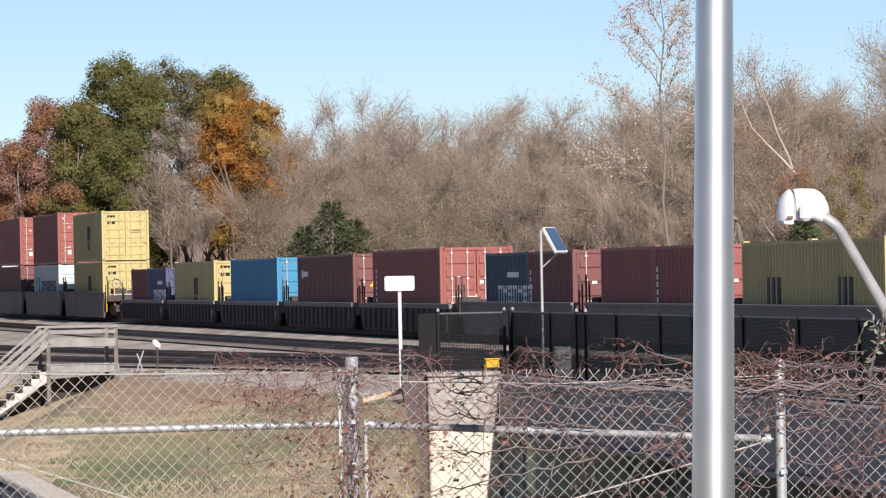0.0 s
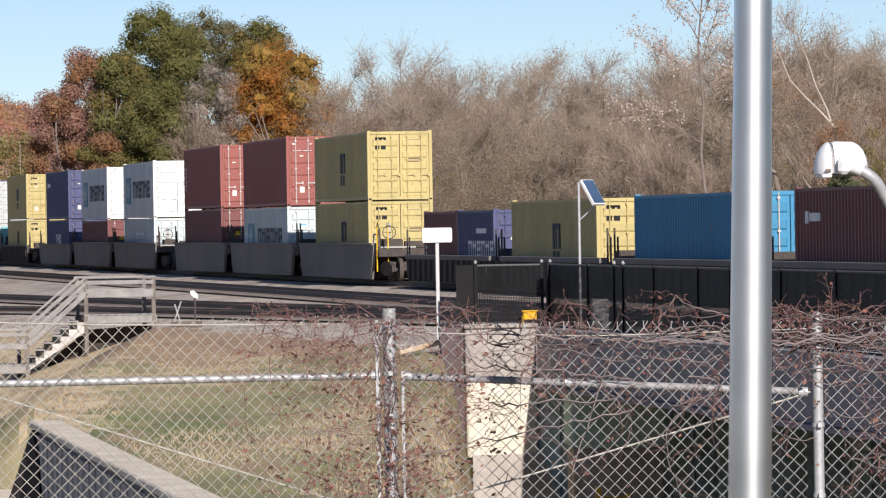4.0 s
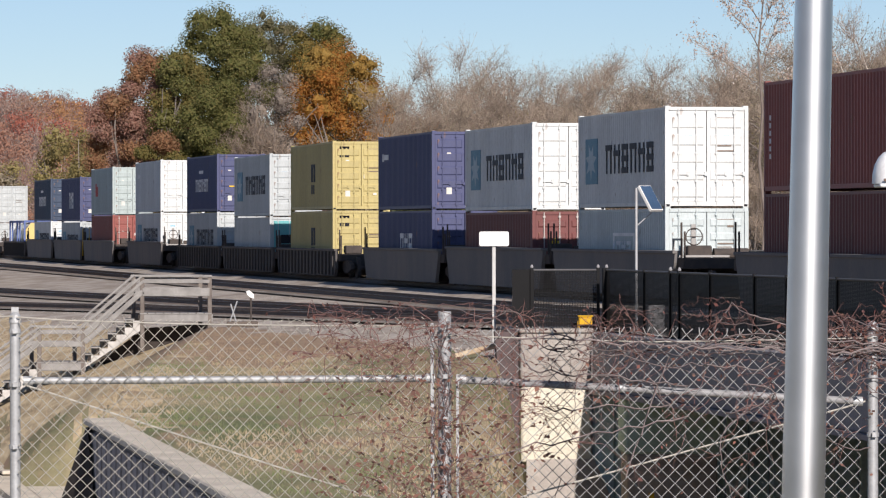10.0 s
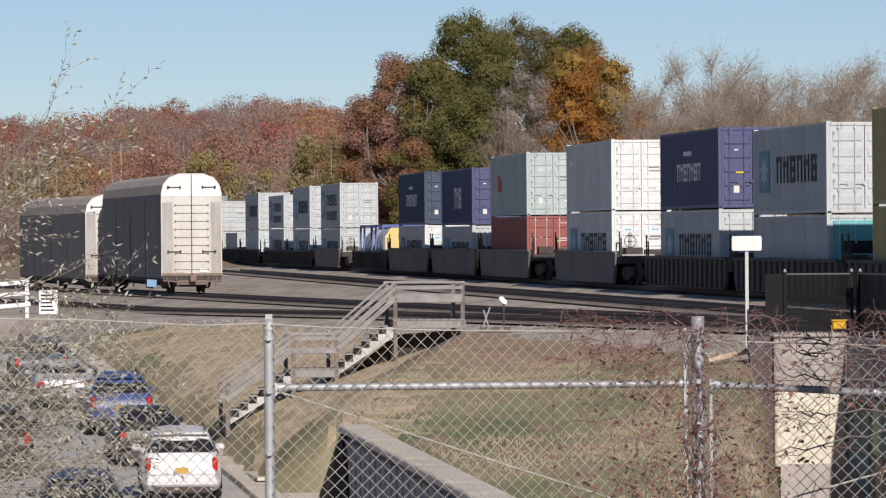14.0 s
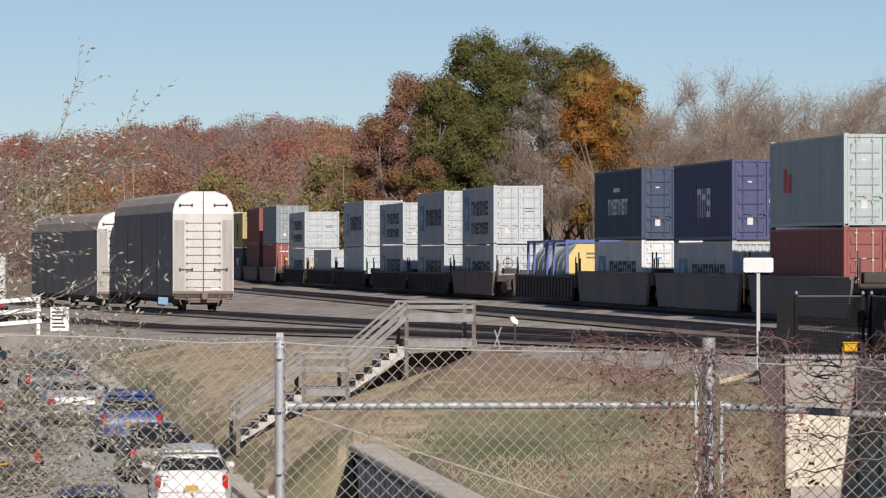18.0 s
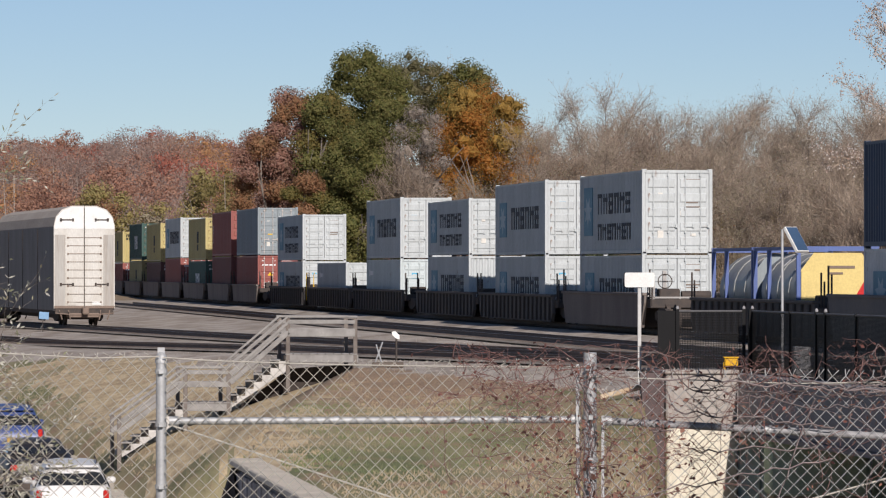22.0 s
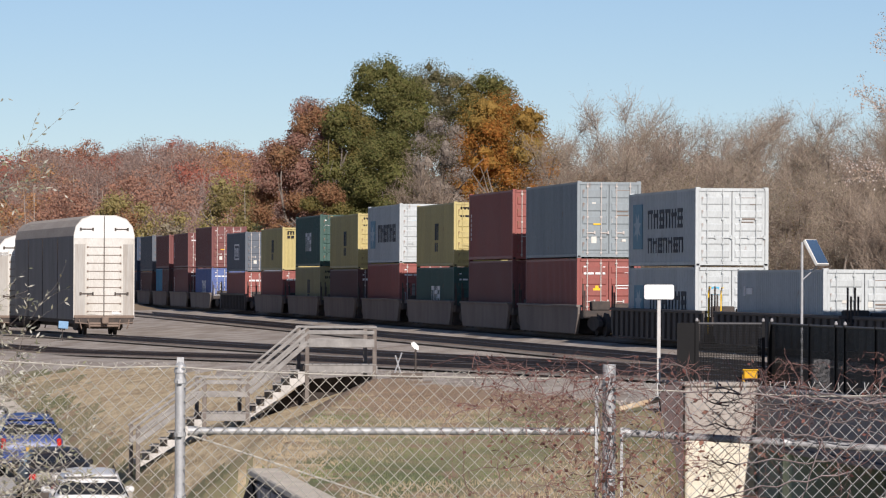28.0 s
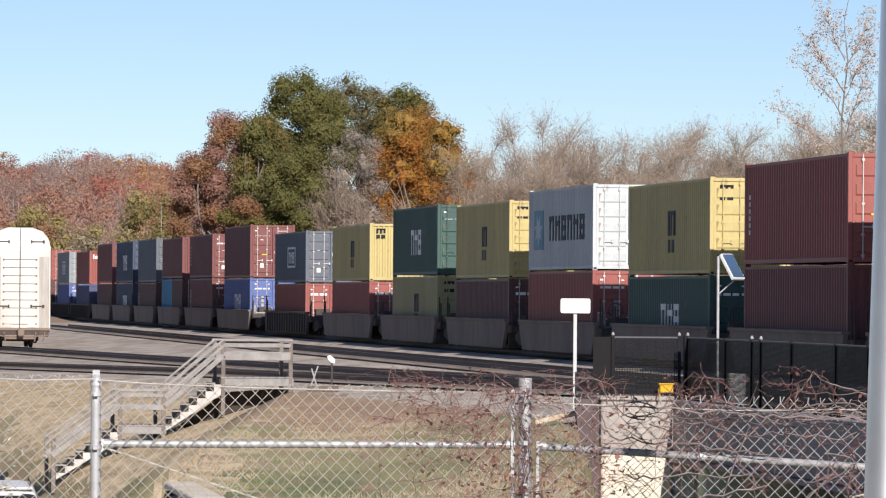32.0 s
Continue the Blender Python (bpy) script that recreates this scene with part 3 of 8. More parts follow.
def container(color, H, s, z, L=12.192, end="doors", marks="", label=""):
    """A shipping container whose front end stands at station s; marks name the plain shapes on it."""
    what = label or "%s steel shipping container with corrugated sides" % color
    c = thing("shipping_container", what, "shipping container", "containers on the train")
    M = M_paint[color]
    tag = "|%.1f|%.2f" % (L, H)
    part("frame", shared("frame" + tag, frame_of(L, H), M), M_steel, c)
    part("side_panel", shared("side_panel|r" + tag, corrugated(L, H, -1.219, -1), M), M_steel, c)
    part("side_panel", shared("side_panel|l" + tag, corrugated(L, H, 1.219, 1), M), M_steel, c)
    part("roof", shared("roof" + tag, roof_of(L, H), M), M_steel, c)
    part("end_panel", shared("end_panel|b" + tag, end_wall(L, H, -L, -1), M), M_steel, c)
    for x in (-0.093, -L + 0.085):
        for y in (-1.138, 1.138):
            for zc in (0.0, H - 0.116):
                k = part("corner_casting", shared("corner_casting", casting, M), M_steel, c)
                k.location = (x, y, zc)
                if zc == 0.0 and x > -1:
                    part("lock_hole", shared("lock_hole", lambda: S().box(0.092, 0.096, -0.05, 0.05, 0.025, 0.09), M_dark), M_steel, k, "dark locking hole")
    if end == "doors":
        for y0, y1 in ((-1.1, -0.01), (0.01, 1.1)):
            d = part("door", shared("door%s|%.1f" % (tag, y0), door_leaf(H, y0, y1), M), M_steel, c)
            for k in range(5):
                pn = part("door_panel", shared("door_panel%s|%.1f" % (tag, y0), door_panel(H, y0, y1), M), M_steel, d)
                pn.location.z = 0.27 + k * (H - 0.42) / 5
            for y in (y0 + 0.27, y1 - 0.3):
                part("lock_bar", shared("lock_bar%s|%.2f" % (tag, y), lock_bar(H, y), M_bar if color in ("red", "brick", "maroon", "azure", "blue", "slate", "gunmetal") else M), M_steel, d, "upright steel locking bar" if color in ("white", "pale", "grey", "silver") else "")
        dark = color in ("yellow", "olive", "white", "pale", "grey", "slate", "silver")
        lett = M_dark if dark else M_pale
        tagged(part("lettering", shared("lettering" + tag, end_bars([(0.3, H - 0.4, 0.5, 0.07), (0.6, H - 0.56, 0.18, 0.06), (0.3, H - 1.05, 0.5, 0.035), (0.3, H - 1.15, 0.42, 0.03), (0.3, H - 1.3, 0.5, 0.035), (0.3, H - 1.4, 0.42, 0.03)]), M_gasket if dark else lett), M_steel, c, "small stencilled figures, as bars"), kind="stuff")
        if H > 2.7:
            tagged(part("hazard_stripe", shared("hazard_stripe" + tag, end_bars([(a, H - 0.09, w, h) for a, b, w, h in STRIPES]), M_yellowmark), M_steel, c, "yellow height warning dashes"), kind="stuff")
    else:
        part("end_panel", shared("end_panel|f" + tag, end_wall(L, H, 0.0, 1), M), M_steel, c)
    for mk in marks.split():
        if mk == "msc":
            part("side_mark", shared("side_mark|a" + tag, bars([(L * 0.5, H * 0.42, 0.2, 0.7), (L * 0.5 + 0.4, H * 0.42, 0.2, 0.7), (L * 0.5 + 0.8, H * 0.42, 0.2, 0.7), (L * 0.5, H * 0.42 + 0.62, 1.0, 0.14), (L * 0.5 + 0.05, H * 0.24, 0.3, 0.4), (L * 0.5 + 0.6, H * 0.24, 0.3, 0.4)] if L > 8 else
                 [(2.3, 0.75, 0.22, 0.8), (2.75, 0.75, 0.22, 0.8), (3.2, 0.75, 0.22, 0.8), (2.2, 0.65, 1.3, 0.12)], -1.219, L), M_letter), None, c, "dark emblem of plain bars")
            tagged(part("end_mark", shared("end_mark|a" + tag, end_bars([(-0.92, H - 0.45, 0.09, 0.2), (-0.76, H - 0.45, 0.09, 0.2), (-0.6, H - 0.45, 0.09, 0.2), (-0.92, H - 0.3, 0.41, 0.06), (-0.92, H - 0.68, 0.16, 0.16), (-0.7, H - 0.68, 0.18, 0.16)]), M_dark), M_steel, c, "dark emblem of plain bars"), kind="stuff")
        elif mk == "word":
            word(c, L * 0.33, H * 0.36, 6, 0.95, H * 0.3, L, M_letter, "dark block letter")
            e = part("emblem", shared("emblem" + tag, bars([(L * 0.16 - 0.85, H * 0.26, 1.7, H * 0.48)], -1.2195, L), M_emblem), M_steel, c, "faded blue square")
            part("star", shared("star" + tag, star(L * 0.16, H * 0.5, H * 0.2, L), M_star), M_steel, e, "pale star")
        elif mk == "words":
            word(c, L * 0.30, H * 0.5, 6, 0.9, H * 0.25, L, M_letter, "dark block letter")
            word(c, L * 0.30, H * 0.18, 7, 0.78, H * 0.2, L, M_letter, "dark block letter")
            e = part("emblem", shared("emblem|2" + tag, bars([(L * 0.14 - 0.85, H * 0.24, 1.7, H * 0.6)], -1.2195, L), M_emblem), M_steel, c, "faded blue square")
            part("star", shared("star|2" + tag, star(L * 0.14, H * 0.54, H * 0.2, L), M_star), M_steel, e, "pale star")
        elif mk == "pword":
            word(c, L * 0.3, H * 0.36, 7, 0.6, H * 0.22, L, M_pale, "pale block letter")
            part("side_mark", shared("side_mark|d" + tag, bars([(L * 0.3 + 1.4, H * 0.68, 1.6, 0.16)], -1.219, L), M_pale), M_steel, c, "short pale bar")
        elif mk == "pblock":
            word(c, L * 0.42, H * 0.3, 3, 0.8, H * 0.36, L, M_pale, "pale block letter")
        elif mk == "frame":
            part("side_mark", shared("side_mark|f" + tag, bars([(L * 0.42, H * 0.3, 3.0, 0.1), (L * 0.42, H * 0.66, 3.0, 0.1), (L * 0.42, H * 0.3, 0.16, H * 0.36), (L * 0.42 + 2.84, H * 0.3, 0.16, H * 0.36)], -1.219, L), M_pale), M_steel, c, "pale rectangular outline")
            word(c, L * 0.42 + 0.45, H * 0.38, 3, 0.6, H * 0.22, L, M_pale, "pale block letter")
        elif mk == "small":
            tagged(part("side_mark", shared("side_mark|g" + tag, bars([(L * 0.08, H * 0.66, 0.25, 0.3), (L * 0.08 + 0.4, H * 0.68, 0.9, 0.2)], -1.219, L), M_pale), M_steel, c, "small pale mark"), kind="stuff")
        elif mk == "codes":
            tagged(part("side_mark", shared("side_mark|h" + tag, bars([(L * 0.05, H * 0.3 + i * 0.2, 0.12, 0.13) for i in range(6)], -1.219, L), M_pale), M_steel, c, "upright row of pale figures, as bars"), kind="stuff")
        elif mk == "eword":
            tagged(part("end_mark", shared("end_mark|b" + tag, end_bars([(-0.96, H - 0.62, 0.1, 0.32), (-0.8, H - 0.62, 0.22, 0.22), (-0.52, H - 0.62, 0.22, 0.22), (-0.24, H - 0.62, 0.1, 0.3)]), M_pale), M_steel, c, "pale word as plain bars"), kind="stuff")
        elif mk == "elabel":
            tagged(part("end_mark", shared("end_mark|c" + tag, end_bars([(-0.68, 0.52, 0.2, 0.3), (-0.66, H - 1.0, 0.15, 0.2), (0.5, 0.62, 0.14, 0.09), (0.74, 1.5, 0.1, 0.1), (0.1, 1.32, 0.13, 0.16)]), M_sticker), M_steel, c, "pale stickers"), kind="stuff")
        elif mk == "eblue":
            tagged(part("end_mark", shared("end_mark|d" + tag, end_bars([(y + a, H * 0.62 + z, w, h) for y in (-0.68, 0.42) for a, z, w, h in ((0, 0, 0.26, 0.05), (0, 0.21, 0.26, 0.05), (0, 0.05, 0.05, 0.16), (0.21, 0.05, 0.05, 0.16), (0.09, 0.09, 0.08, 0.08))]), M_skyblue), M_steel, c, "pale blue emblem on the door"), kind="stuff")
        elif mk == "ehaz":
            tagged(part("end_mark", shared("end_mark|e" + tag, end_bars([(-0.6, 1.25, 0.28, 0.2), (-0.52, 1.45, 0.12, 0.1)]), M_yellowmark), M_steel, c, "yellow warning sticker"), kind="stuff")
        elif mk == "tealend":
            u = part("cooling_unit", shared("cooling_unit" + tag, lambda: S().box(-0.03, 0.03, -1.02, 1.02, 0.25, H - 0.2, None, 0.02), M_paint["teal"]), M_steel, c, "teal cooling unit on the end")
            for zz in (0.5, 1.2):
                part("grille", shared("grille|%.1f" % zz, lambda: S().box(0.03, 0.04, -0.7, 0.5, zz, zz + 0.4), M_dark), M_steel, u, "dark vent grille")
        elif mk == "dstripe":
            part("side_mark", shared("side_mark|i" + tag, bars([(L * 0.2, H * 0.4, 0.5, 0.8), (L * 0.2 + 0.7, H * 0.4, 0.5, 0.6)], -1.219, L), M_redmark), M_steel, c, "faded red emblem")
    riders.append((c, s, z))
    return c


M_barrel = mat("dull_barrel_steel", (0.36, 0.36, 0.34), 0.5, 0.35, (0.26, 0.245, 0.22), 1.2, 0, 14, 0.6)
M_tankend = mat("pale_yellow_paint", (0.62, 0.49, 0.2), 0.6, 0, (0.5, 0.39, 0.16), 1.5, 0, 20, 0.4)


def tank(s, z, end="yellow"):
    """A tank container: silver barrel in a blue frame with a yellow end."""
    c = thing("tank_container", "silver tank in a blue frame with a %s end plate" % NAMES[end], "tank container", "containers on the train")
    b = S()
    prof = [(-6.0, 0.3), (-5.85, 0.8), (-5.6, 1.05), (-5.2, 1.13), (-0.8, 1.13), (-0.4, 1.05), (-0.2, 0.8), (-0.1, 0.3)]
    b.tube([(x, 0, 1.27) for x, r in prof], [r for x, r in prof], 24)
    part("barrel", b, M_barrel, c, "dull silver tank barrel", True)
    for x in (-4.6, -3.05, -1.5):
        part("hoop", S().tube([(x - 0.04, 0, 1.27), (x + 0.04, 0, 1.27)], 1.145, 24), M_barrel, c, "", True)
    for x in (-6.058, -0.12):
        f = S()
        for y in (-1.219, 1.1):
            f.box(x, x + 0.12, y, y + 0.12, 0, 2.591)
        f.box(x, x + 0.12, -1.1, 1.1, 2.45, 2.59).box(x, x + 0.12, -1.1, 1.1, 0, 0.14)
        part("end_frame", f, M_paint["blue"], c, "blue steel end frame")
    for y in (-1.2, 1.1):
        for zz in (0.05, 2.48):
            part("rail", S().box(-5.93, -0.12, y, y + 0.1, zz, zz + 0.1), M_paint["blue"], c)
    part("brace", S().box(-4.1, -3.96, -1.21, -1.1, 0.1, 2.5), M_paint["blue"], c)
    e = S()
    e.add([(-0.02, y, zz) for y, zz in ((-0.7, 0.3), (0.7, 0.3), (1.08, 0.9), (1.08, 1.9), (0.7, 2.4), (-0.7, 2.4), (-1.08, 1.9), (-1.08, 0.9))], [tuple(range(8))])
    e.add([(-0.08, y, zz) for y, zz in ((-0.7, 0.3), (0.7, 0.3), (1.08, 0.9), (1.08, 1.9), (0.7, 2.4), (-0.7, 2.4), (-1.08, 1.9), (-1.08, 0.9))], [tuple(range(8))])
    part("end_plate", e, M_tankend if end == "yellow" else M_paint[end], c, "%s end plate" % NAMES[end])
    if end == "yellow":
        part("warning_sign", S().add([(0.0, 0.55, 1.2), (0.0, 0.75, 1.55), (0.0, 0.95, 1.2)], [(0, 1, 2)]), M_redmark, c, "orange red warning triangle")
        tagged(part("lettering", S().box(-0.012, 0.0, -0.3, 0.5, 1.95, 2.03).box(-0.012, 0.0, -0.3, 0.15, 1.78, 1.84), M_gasket, c, "small stencilled figures, as bars"), kind="stuff")
    part("placard", S().add([(0.0, -0.2, 0.9), (0.0, 0.05, 1.15), (0.0, 0.3, 0.9), (0.0, 0.05, 0.65)], [(0, 1, 2, 3)]), M_gasket, c, "dull diamond placard")
    lad = S()
    for y in (0.62, 0.98):
        lad.box(-6.1, -6.06, y, y + 0.04, 0.1, 2.5)
    for i in range(8):
        lad.box(-6.1, -6.07, 0.62, 1.0, 0.3 + i * 0.28, 0.33 + i * 0.28)
    part("ladder", lad, M_paint["blue"], c)
    riders.append((c, s, z))


def truck():
    """Side frames, bolster and springs of a two-axle truck."""
    s = S()
    for y in (-1.05, 1.05):
        s.prism([(-1.25, 0.36), (-1.25, 0.56), (-0.5, 0.72), (0.5, 0.72), (1.25, 0.56), (1.25, 0.36), (0.95, 0.32), (0.45, 0.2), (-0.45, 0.2), (-0.95, 0.32)], y - 0.07, y + 0.07)
        for x in (-0.18, 0, 0.18):
            s.tube([(x, y, 0.22), (x, y, 0.5)], 0.07, 8)
    s.box(-0.2, 0.2, -1.1, 1.1, 0.5, 0.7)
    return s


def wheelset():
    s = S()
    for y in (-0.76, 0.76):
        s.tube([(0, y - 0.065, 0), (0, y + 0.065, 0)], 0.42, 20)
        s.tube([(0, y - 0.08, 0), (0, y - 0.05, 0)], 0.45, 20)
    s.tube([(0, -1.1, 0), (0, 1.1, 0)], 0.07, 8)
    return s


def well_car(s, gap_front, gap_back, style, top, brake=False, grips=False):
    """One unit of an articulated well car; its container's front end stands at station s."""
    M = {"ribbed": M_black, "plain": M_greycar, "brown": M_browncar, "flange": M_rib}[style]
    look_of = {"ribbed": "black ribbed well car unit with low steel sides", "plain": "faded dark grey well car unit with smooth slab sides",
               "brown": "faded brown well car unit with sloping side ends", "flange": "black well car unit with ribs under a dusty top flange"}[style]
    w = thing("well_car", look_of, "rail car", "well cars of the train")
    f = gap_front / 2 if gap_front < 9 else 3.0
    sf, sb = gap_front / 2 - 0.85 if gap_front < 9 else 2.2, -12.192 - (gap_back / 2 - 0.85 if gap_back < 9 else 2.2)
    ease = 0.6 if style == "brown" else 0.0
    sf, sb = max(sf - ease, 0.5 if ease else 0.6), min(sb + ease, -12.7 if ease else -12.8)
    tag = "|%s|%.2f|%.1f|%.1f" % (style, top, sf, sb)
    ribs = style in ("ribbed", "flange")

    def side(y0, y1):
        def build():
            q = S()
            if ribs:
                q.prism([(sf, top), (sf, 0.35), (sf - 0.35, 0.06), (sb + 0.35, 0.06), (sb, 0.35), (sb, top)], y0, y1)
            else:
                q.prism([(sf, top), (sf - 0.08, top - 0.25), (sf - 0.62, 0.06), (sb + 0.62, 0.06), (sb + 0.08, top - 0.25), (sb, top)], y0, y1)
            return q
        return build
    for y0, y1, o in ((-1.45, -1.33, -1), (1.33, 1.45, 1)):
        p = part("side_sill", shared("side_sill%s|%d" % (tag, o), side(y0, y1), M), M_steel, w)
        fl = part("top_chord", shared("top_chord%s|%d" % (tag, o), lambda: S().box(sb, sf, min(y0, y1) - 0.06, max(y0, y1) + 0.06, top, top + (0.16 if style == "flange" else 0.09), None, 0.015), M_greycar if style == "flange" else M), M_steel, p)
        if ribs:
            for i in range(int((sf - sb) / 0.98)):
                k = part("rib", shared("rib%s|%d" % (tag, o), lambda: S().prism([(-0.09, top - 0.02), (-0.05, 0.1), (0.05, 0.1), (0.09, top - 0.02)], y0 + (o * 0.07), y1 + (o * 0.07)), M_rib), M_steel, p)
                k.location.x = sf - 0.5 - i * 0.98
    part("floor", shared("floor", lambda: S().box(-12.6, 0.4, -1.3, 1.3, 0.06, 0.2), M_darkgear), M_steel, w)
    zt = max(top - 0.12, 0.85)
    for a, b in ((0.5, sf + 0.6), (sb - 0.6, -12.7)):
        d = part("end_deck", shared("end_deck|%.1f|%.1f|%.2f" % (a, b, zt), lambda: S().box(a, b, -1.35, 1.35, zt - 0.3, zt, None, 0.02), M_darkgear), M_steel, w)
    part("bulkhead", shared("bulkhead|%.2f" % zt, lambda: S().box(0.35, 0.5, -1.3, 1.3, 0.2, zt), M_darkgear), M_steel, w)
    part("bulkhead", shared("bulkhead|b%.2f" % zt, lambda: S().box(-12.75, -12.6, -1.3, 1.3, 0.2, zt), M_darkgear), M_steel, w)
    for x in (sf + 0.2, sb - 0.6):
        for k, (dx, yy, hh) in enumerate(((0, -1.3, 1.0), (0.4, -1.3, 0.75), (0.2, 1.3, 0.8))):
            g = part("grab_rail", shared("grab_rail|%.2f|%d" % (zt, k), lambda: S().tube([(0, yy, zt - 0.2), (0, yy, zt + hh)], 0.03, 6), M_darkgear), M_steel, w)
            g.location.x = x + dx
    if grips:
        for yy in (-1.36, -0.95):
            part("yellow_grip", shared("yellow_grip|%.2f|%.2f" % (zt, yy), lambda: S().tube([(0, yy, 0.35), (0, yy, zt + 0.85), (0.12, yy, zt + 0.95), (0.35, yy, zt + 0.95)], 0.022, 6), M_yellowmark), M_steel, w, "yellow safety grip").location.x = sf + 0.35
    part("connector_box", shared("connector_box|%.2f" % zt, lambda: S().box(0.9, 1.5, -0.9, -0.2, zt, zt + 0.35, None, 0.04).tube([(1.2, -0.1, zt + 0.12), (1.2, 0.9, zt + 0.12)], 0.16, 10), M_darkgear), M_steel, w)
    if brake:
        b = part("brake_stand", shared("brake_stand|%.2f" % zt, lambda: S().box(1.15, 1.25, -0.75, -0.62, zt, zt + 0.95).box(0.8, 1.9, -1.2, -1.14, zt + 0.5, zt + 0.55).box(0.8, 0.86, -1.2, -1.14, zt, zt + 0.52).box(1.84, 1.9, -1.2, -1.14, zt, zt + 0.52).box(0.8, 1.9, -1.25, 0.2, zt + 0.02, zt + 0.08), M_steel), M_steel, w, "steel hand brake stand")
        part("brake_wheel", shared("brake_wheel|%.2f" % zt, lambda: S().tube([(1.3 + 0.28 * math.cos(i * math.pi / 8) * 0, -0.68 + 0.24 * math.cos(i * math.pi / 8), zt + 0.6 + 0.24 * math.sin(i * math.pi / 8)) for i in range(17)], 0.018, 5).box(1.29, 1.31, -0.92, -0.44, zt + 0.59, zt + 0.61), M_darkgear), M_steel, b)
    t = part("truck", shared("truck", truck, M_darkgear), M_steel, w)
    t.location.x = f
    for x in (-0.88, 0.88):
        k = part("wheelset", shared("wheelset", wheelset, M_darkgear, True), M_steel, t)
        k.location = (x, 0, 0.42)
    riders.append((w, s, 0.0))
    return w


HC, SD = 2.896, 2.591
riders = []
# station, sill style, sill top, upper end of the stack, then boxes from the top down:
# (paint, height, end, marks, length)
L40, L20 = 12.192, 6.058
FRONT_UNITS = [
    (742.0, "plain", 1.15, 2.65, [("maroon", SD, "doors", "", L40)]),
    (726.0, "plain", 1.0, 2.62, [("yellow", SD, "doors", "msc", L20), ("yellow", SD, "doors", "msc", -L20)]),
    (710.8, "plain", 1.0, 2.62, [("red", SD, "doors", "codes elabel", L20), ("red", SD, "doors", "", -L20)]),
    (695.1, "plain", 1.0, 2.6, [("brick", SD, "doors", "elabel codes", L20), ("navy", SD, "doors", "pword", -L20)]),
    (675.6, "flange", 0.84, 2.85, [("red", HC, "doors", "codes elabel", L40)]),
    (659.5, "flange", 0.84, 2.78, [("brick", HC, "doors", "ehaz small", L40)]),
    (642.4, "flange", 0.84, 2.76, [("azure", HC, "doors", "", L40)]),
    (625.4, "flange", 0.84, 2.74, [("yellow", HC, "doors", "msc", L40)]),
    (610.3, "flange", 0.84, 2.5, [("violet", SD, "doors", "pword elabel", L20), ("brick", SD, "wall", "codes", -L20)]),
    (586.9, "plain", 1.3, 5.54, [("yellow", SD, "doors", "msc", L40), ("yellow", SD, "doors", "msc", L40)]),
    (567.5, "plain", 1.3, 5.78, [("red", HC, "doors", "eword elabel", L40), ("pale", SD, "doors", "word eblue", L40)]),
    (548.2, "plain", 1.3, 5.83, [("red", HC, "doors", "codes elabel", L40), ("brick", SD, "doors", "ehaz", L40)]),
    (524.4, "plain", 1.3, 5.51, [("white", HC, "doors", "word eblue", L40), ("pale", SD, "doors", "frame", L40)]),
    (504.8, "plain", 1.3, 5.50, [("white", HC, "doors", "word eblue", L40), ("brick", SD, "doors", "ehaz", L40)]),
    (485.8, "plain", 1.2, 5.62, [("violet", HC, "doors", "small elabel", L40), ("violet", SD, "doors", "pblock elabel", L40)]),
    (461.8, "ribbed", 1.1, 5.71, [("yellow", HC, "doors", "msc elabel", L40), ("yellow", SD, "doors", "msc", L40)]),
    (442.9, "ribbed", 1.1, 5.49, [("silver", HC, "doors", "word eblue", L40), ("silver", SD, "doors", "tealend", L40)]),
    (424.2, "ribbed", 1.1, 5.78, [("violet", HC, "doors", "pword ehaz elabel", L40), ("silver", SD, "doors", "word", L40)]),
    (400.3, "plain", 1.25, 5.85, [("white", HC, "doors", "small", L40), ("white", SD, "doors", "word eblue", L40)]),
    (375.9, "plain", 1.25, 5.79, [("grey", HC, "doors", "dstripe elabel", L40), ("red", SD, "doors", "elabel", L40)]),
    (356.7, "plain", 1.25, 5.41, [("violet", HC, "doors", "pblock elabel", L40), ("silver", SD, "wall", "word", L40)]),
    (337.0, "plain", 1.25, 5.50, [("navy", HC, "doors", "pword elabel", L40), ("white", SD, "doors", "word eblue", L40)]),
    (316.5, "ribbed", 1.05, 2.42, []),
]
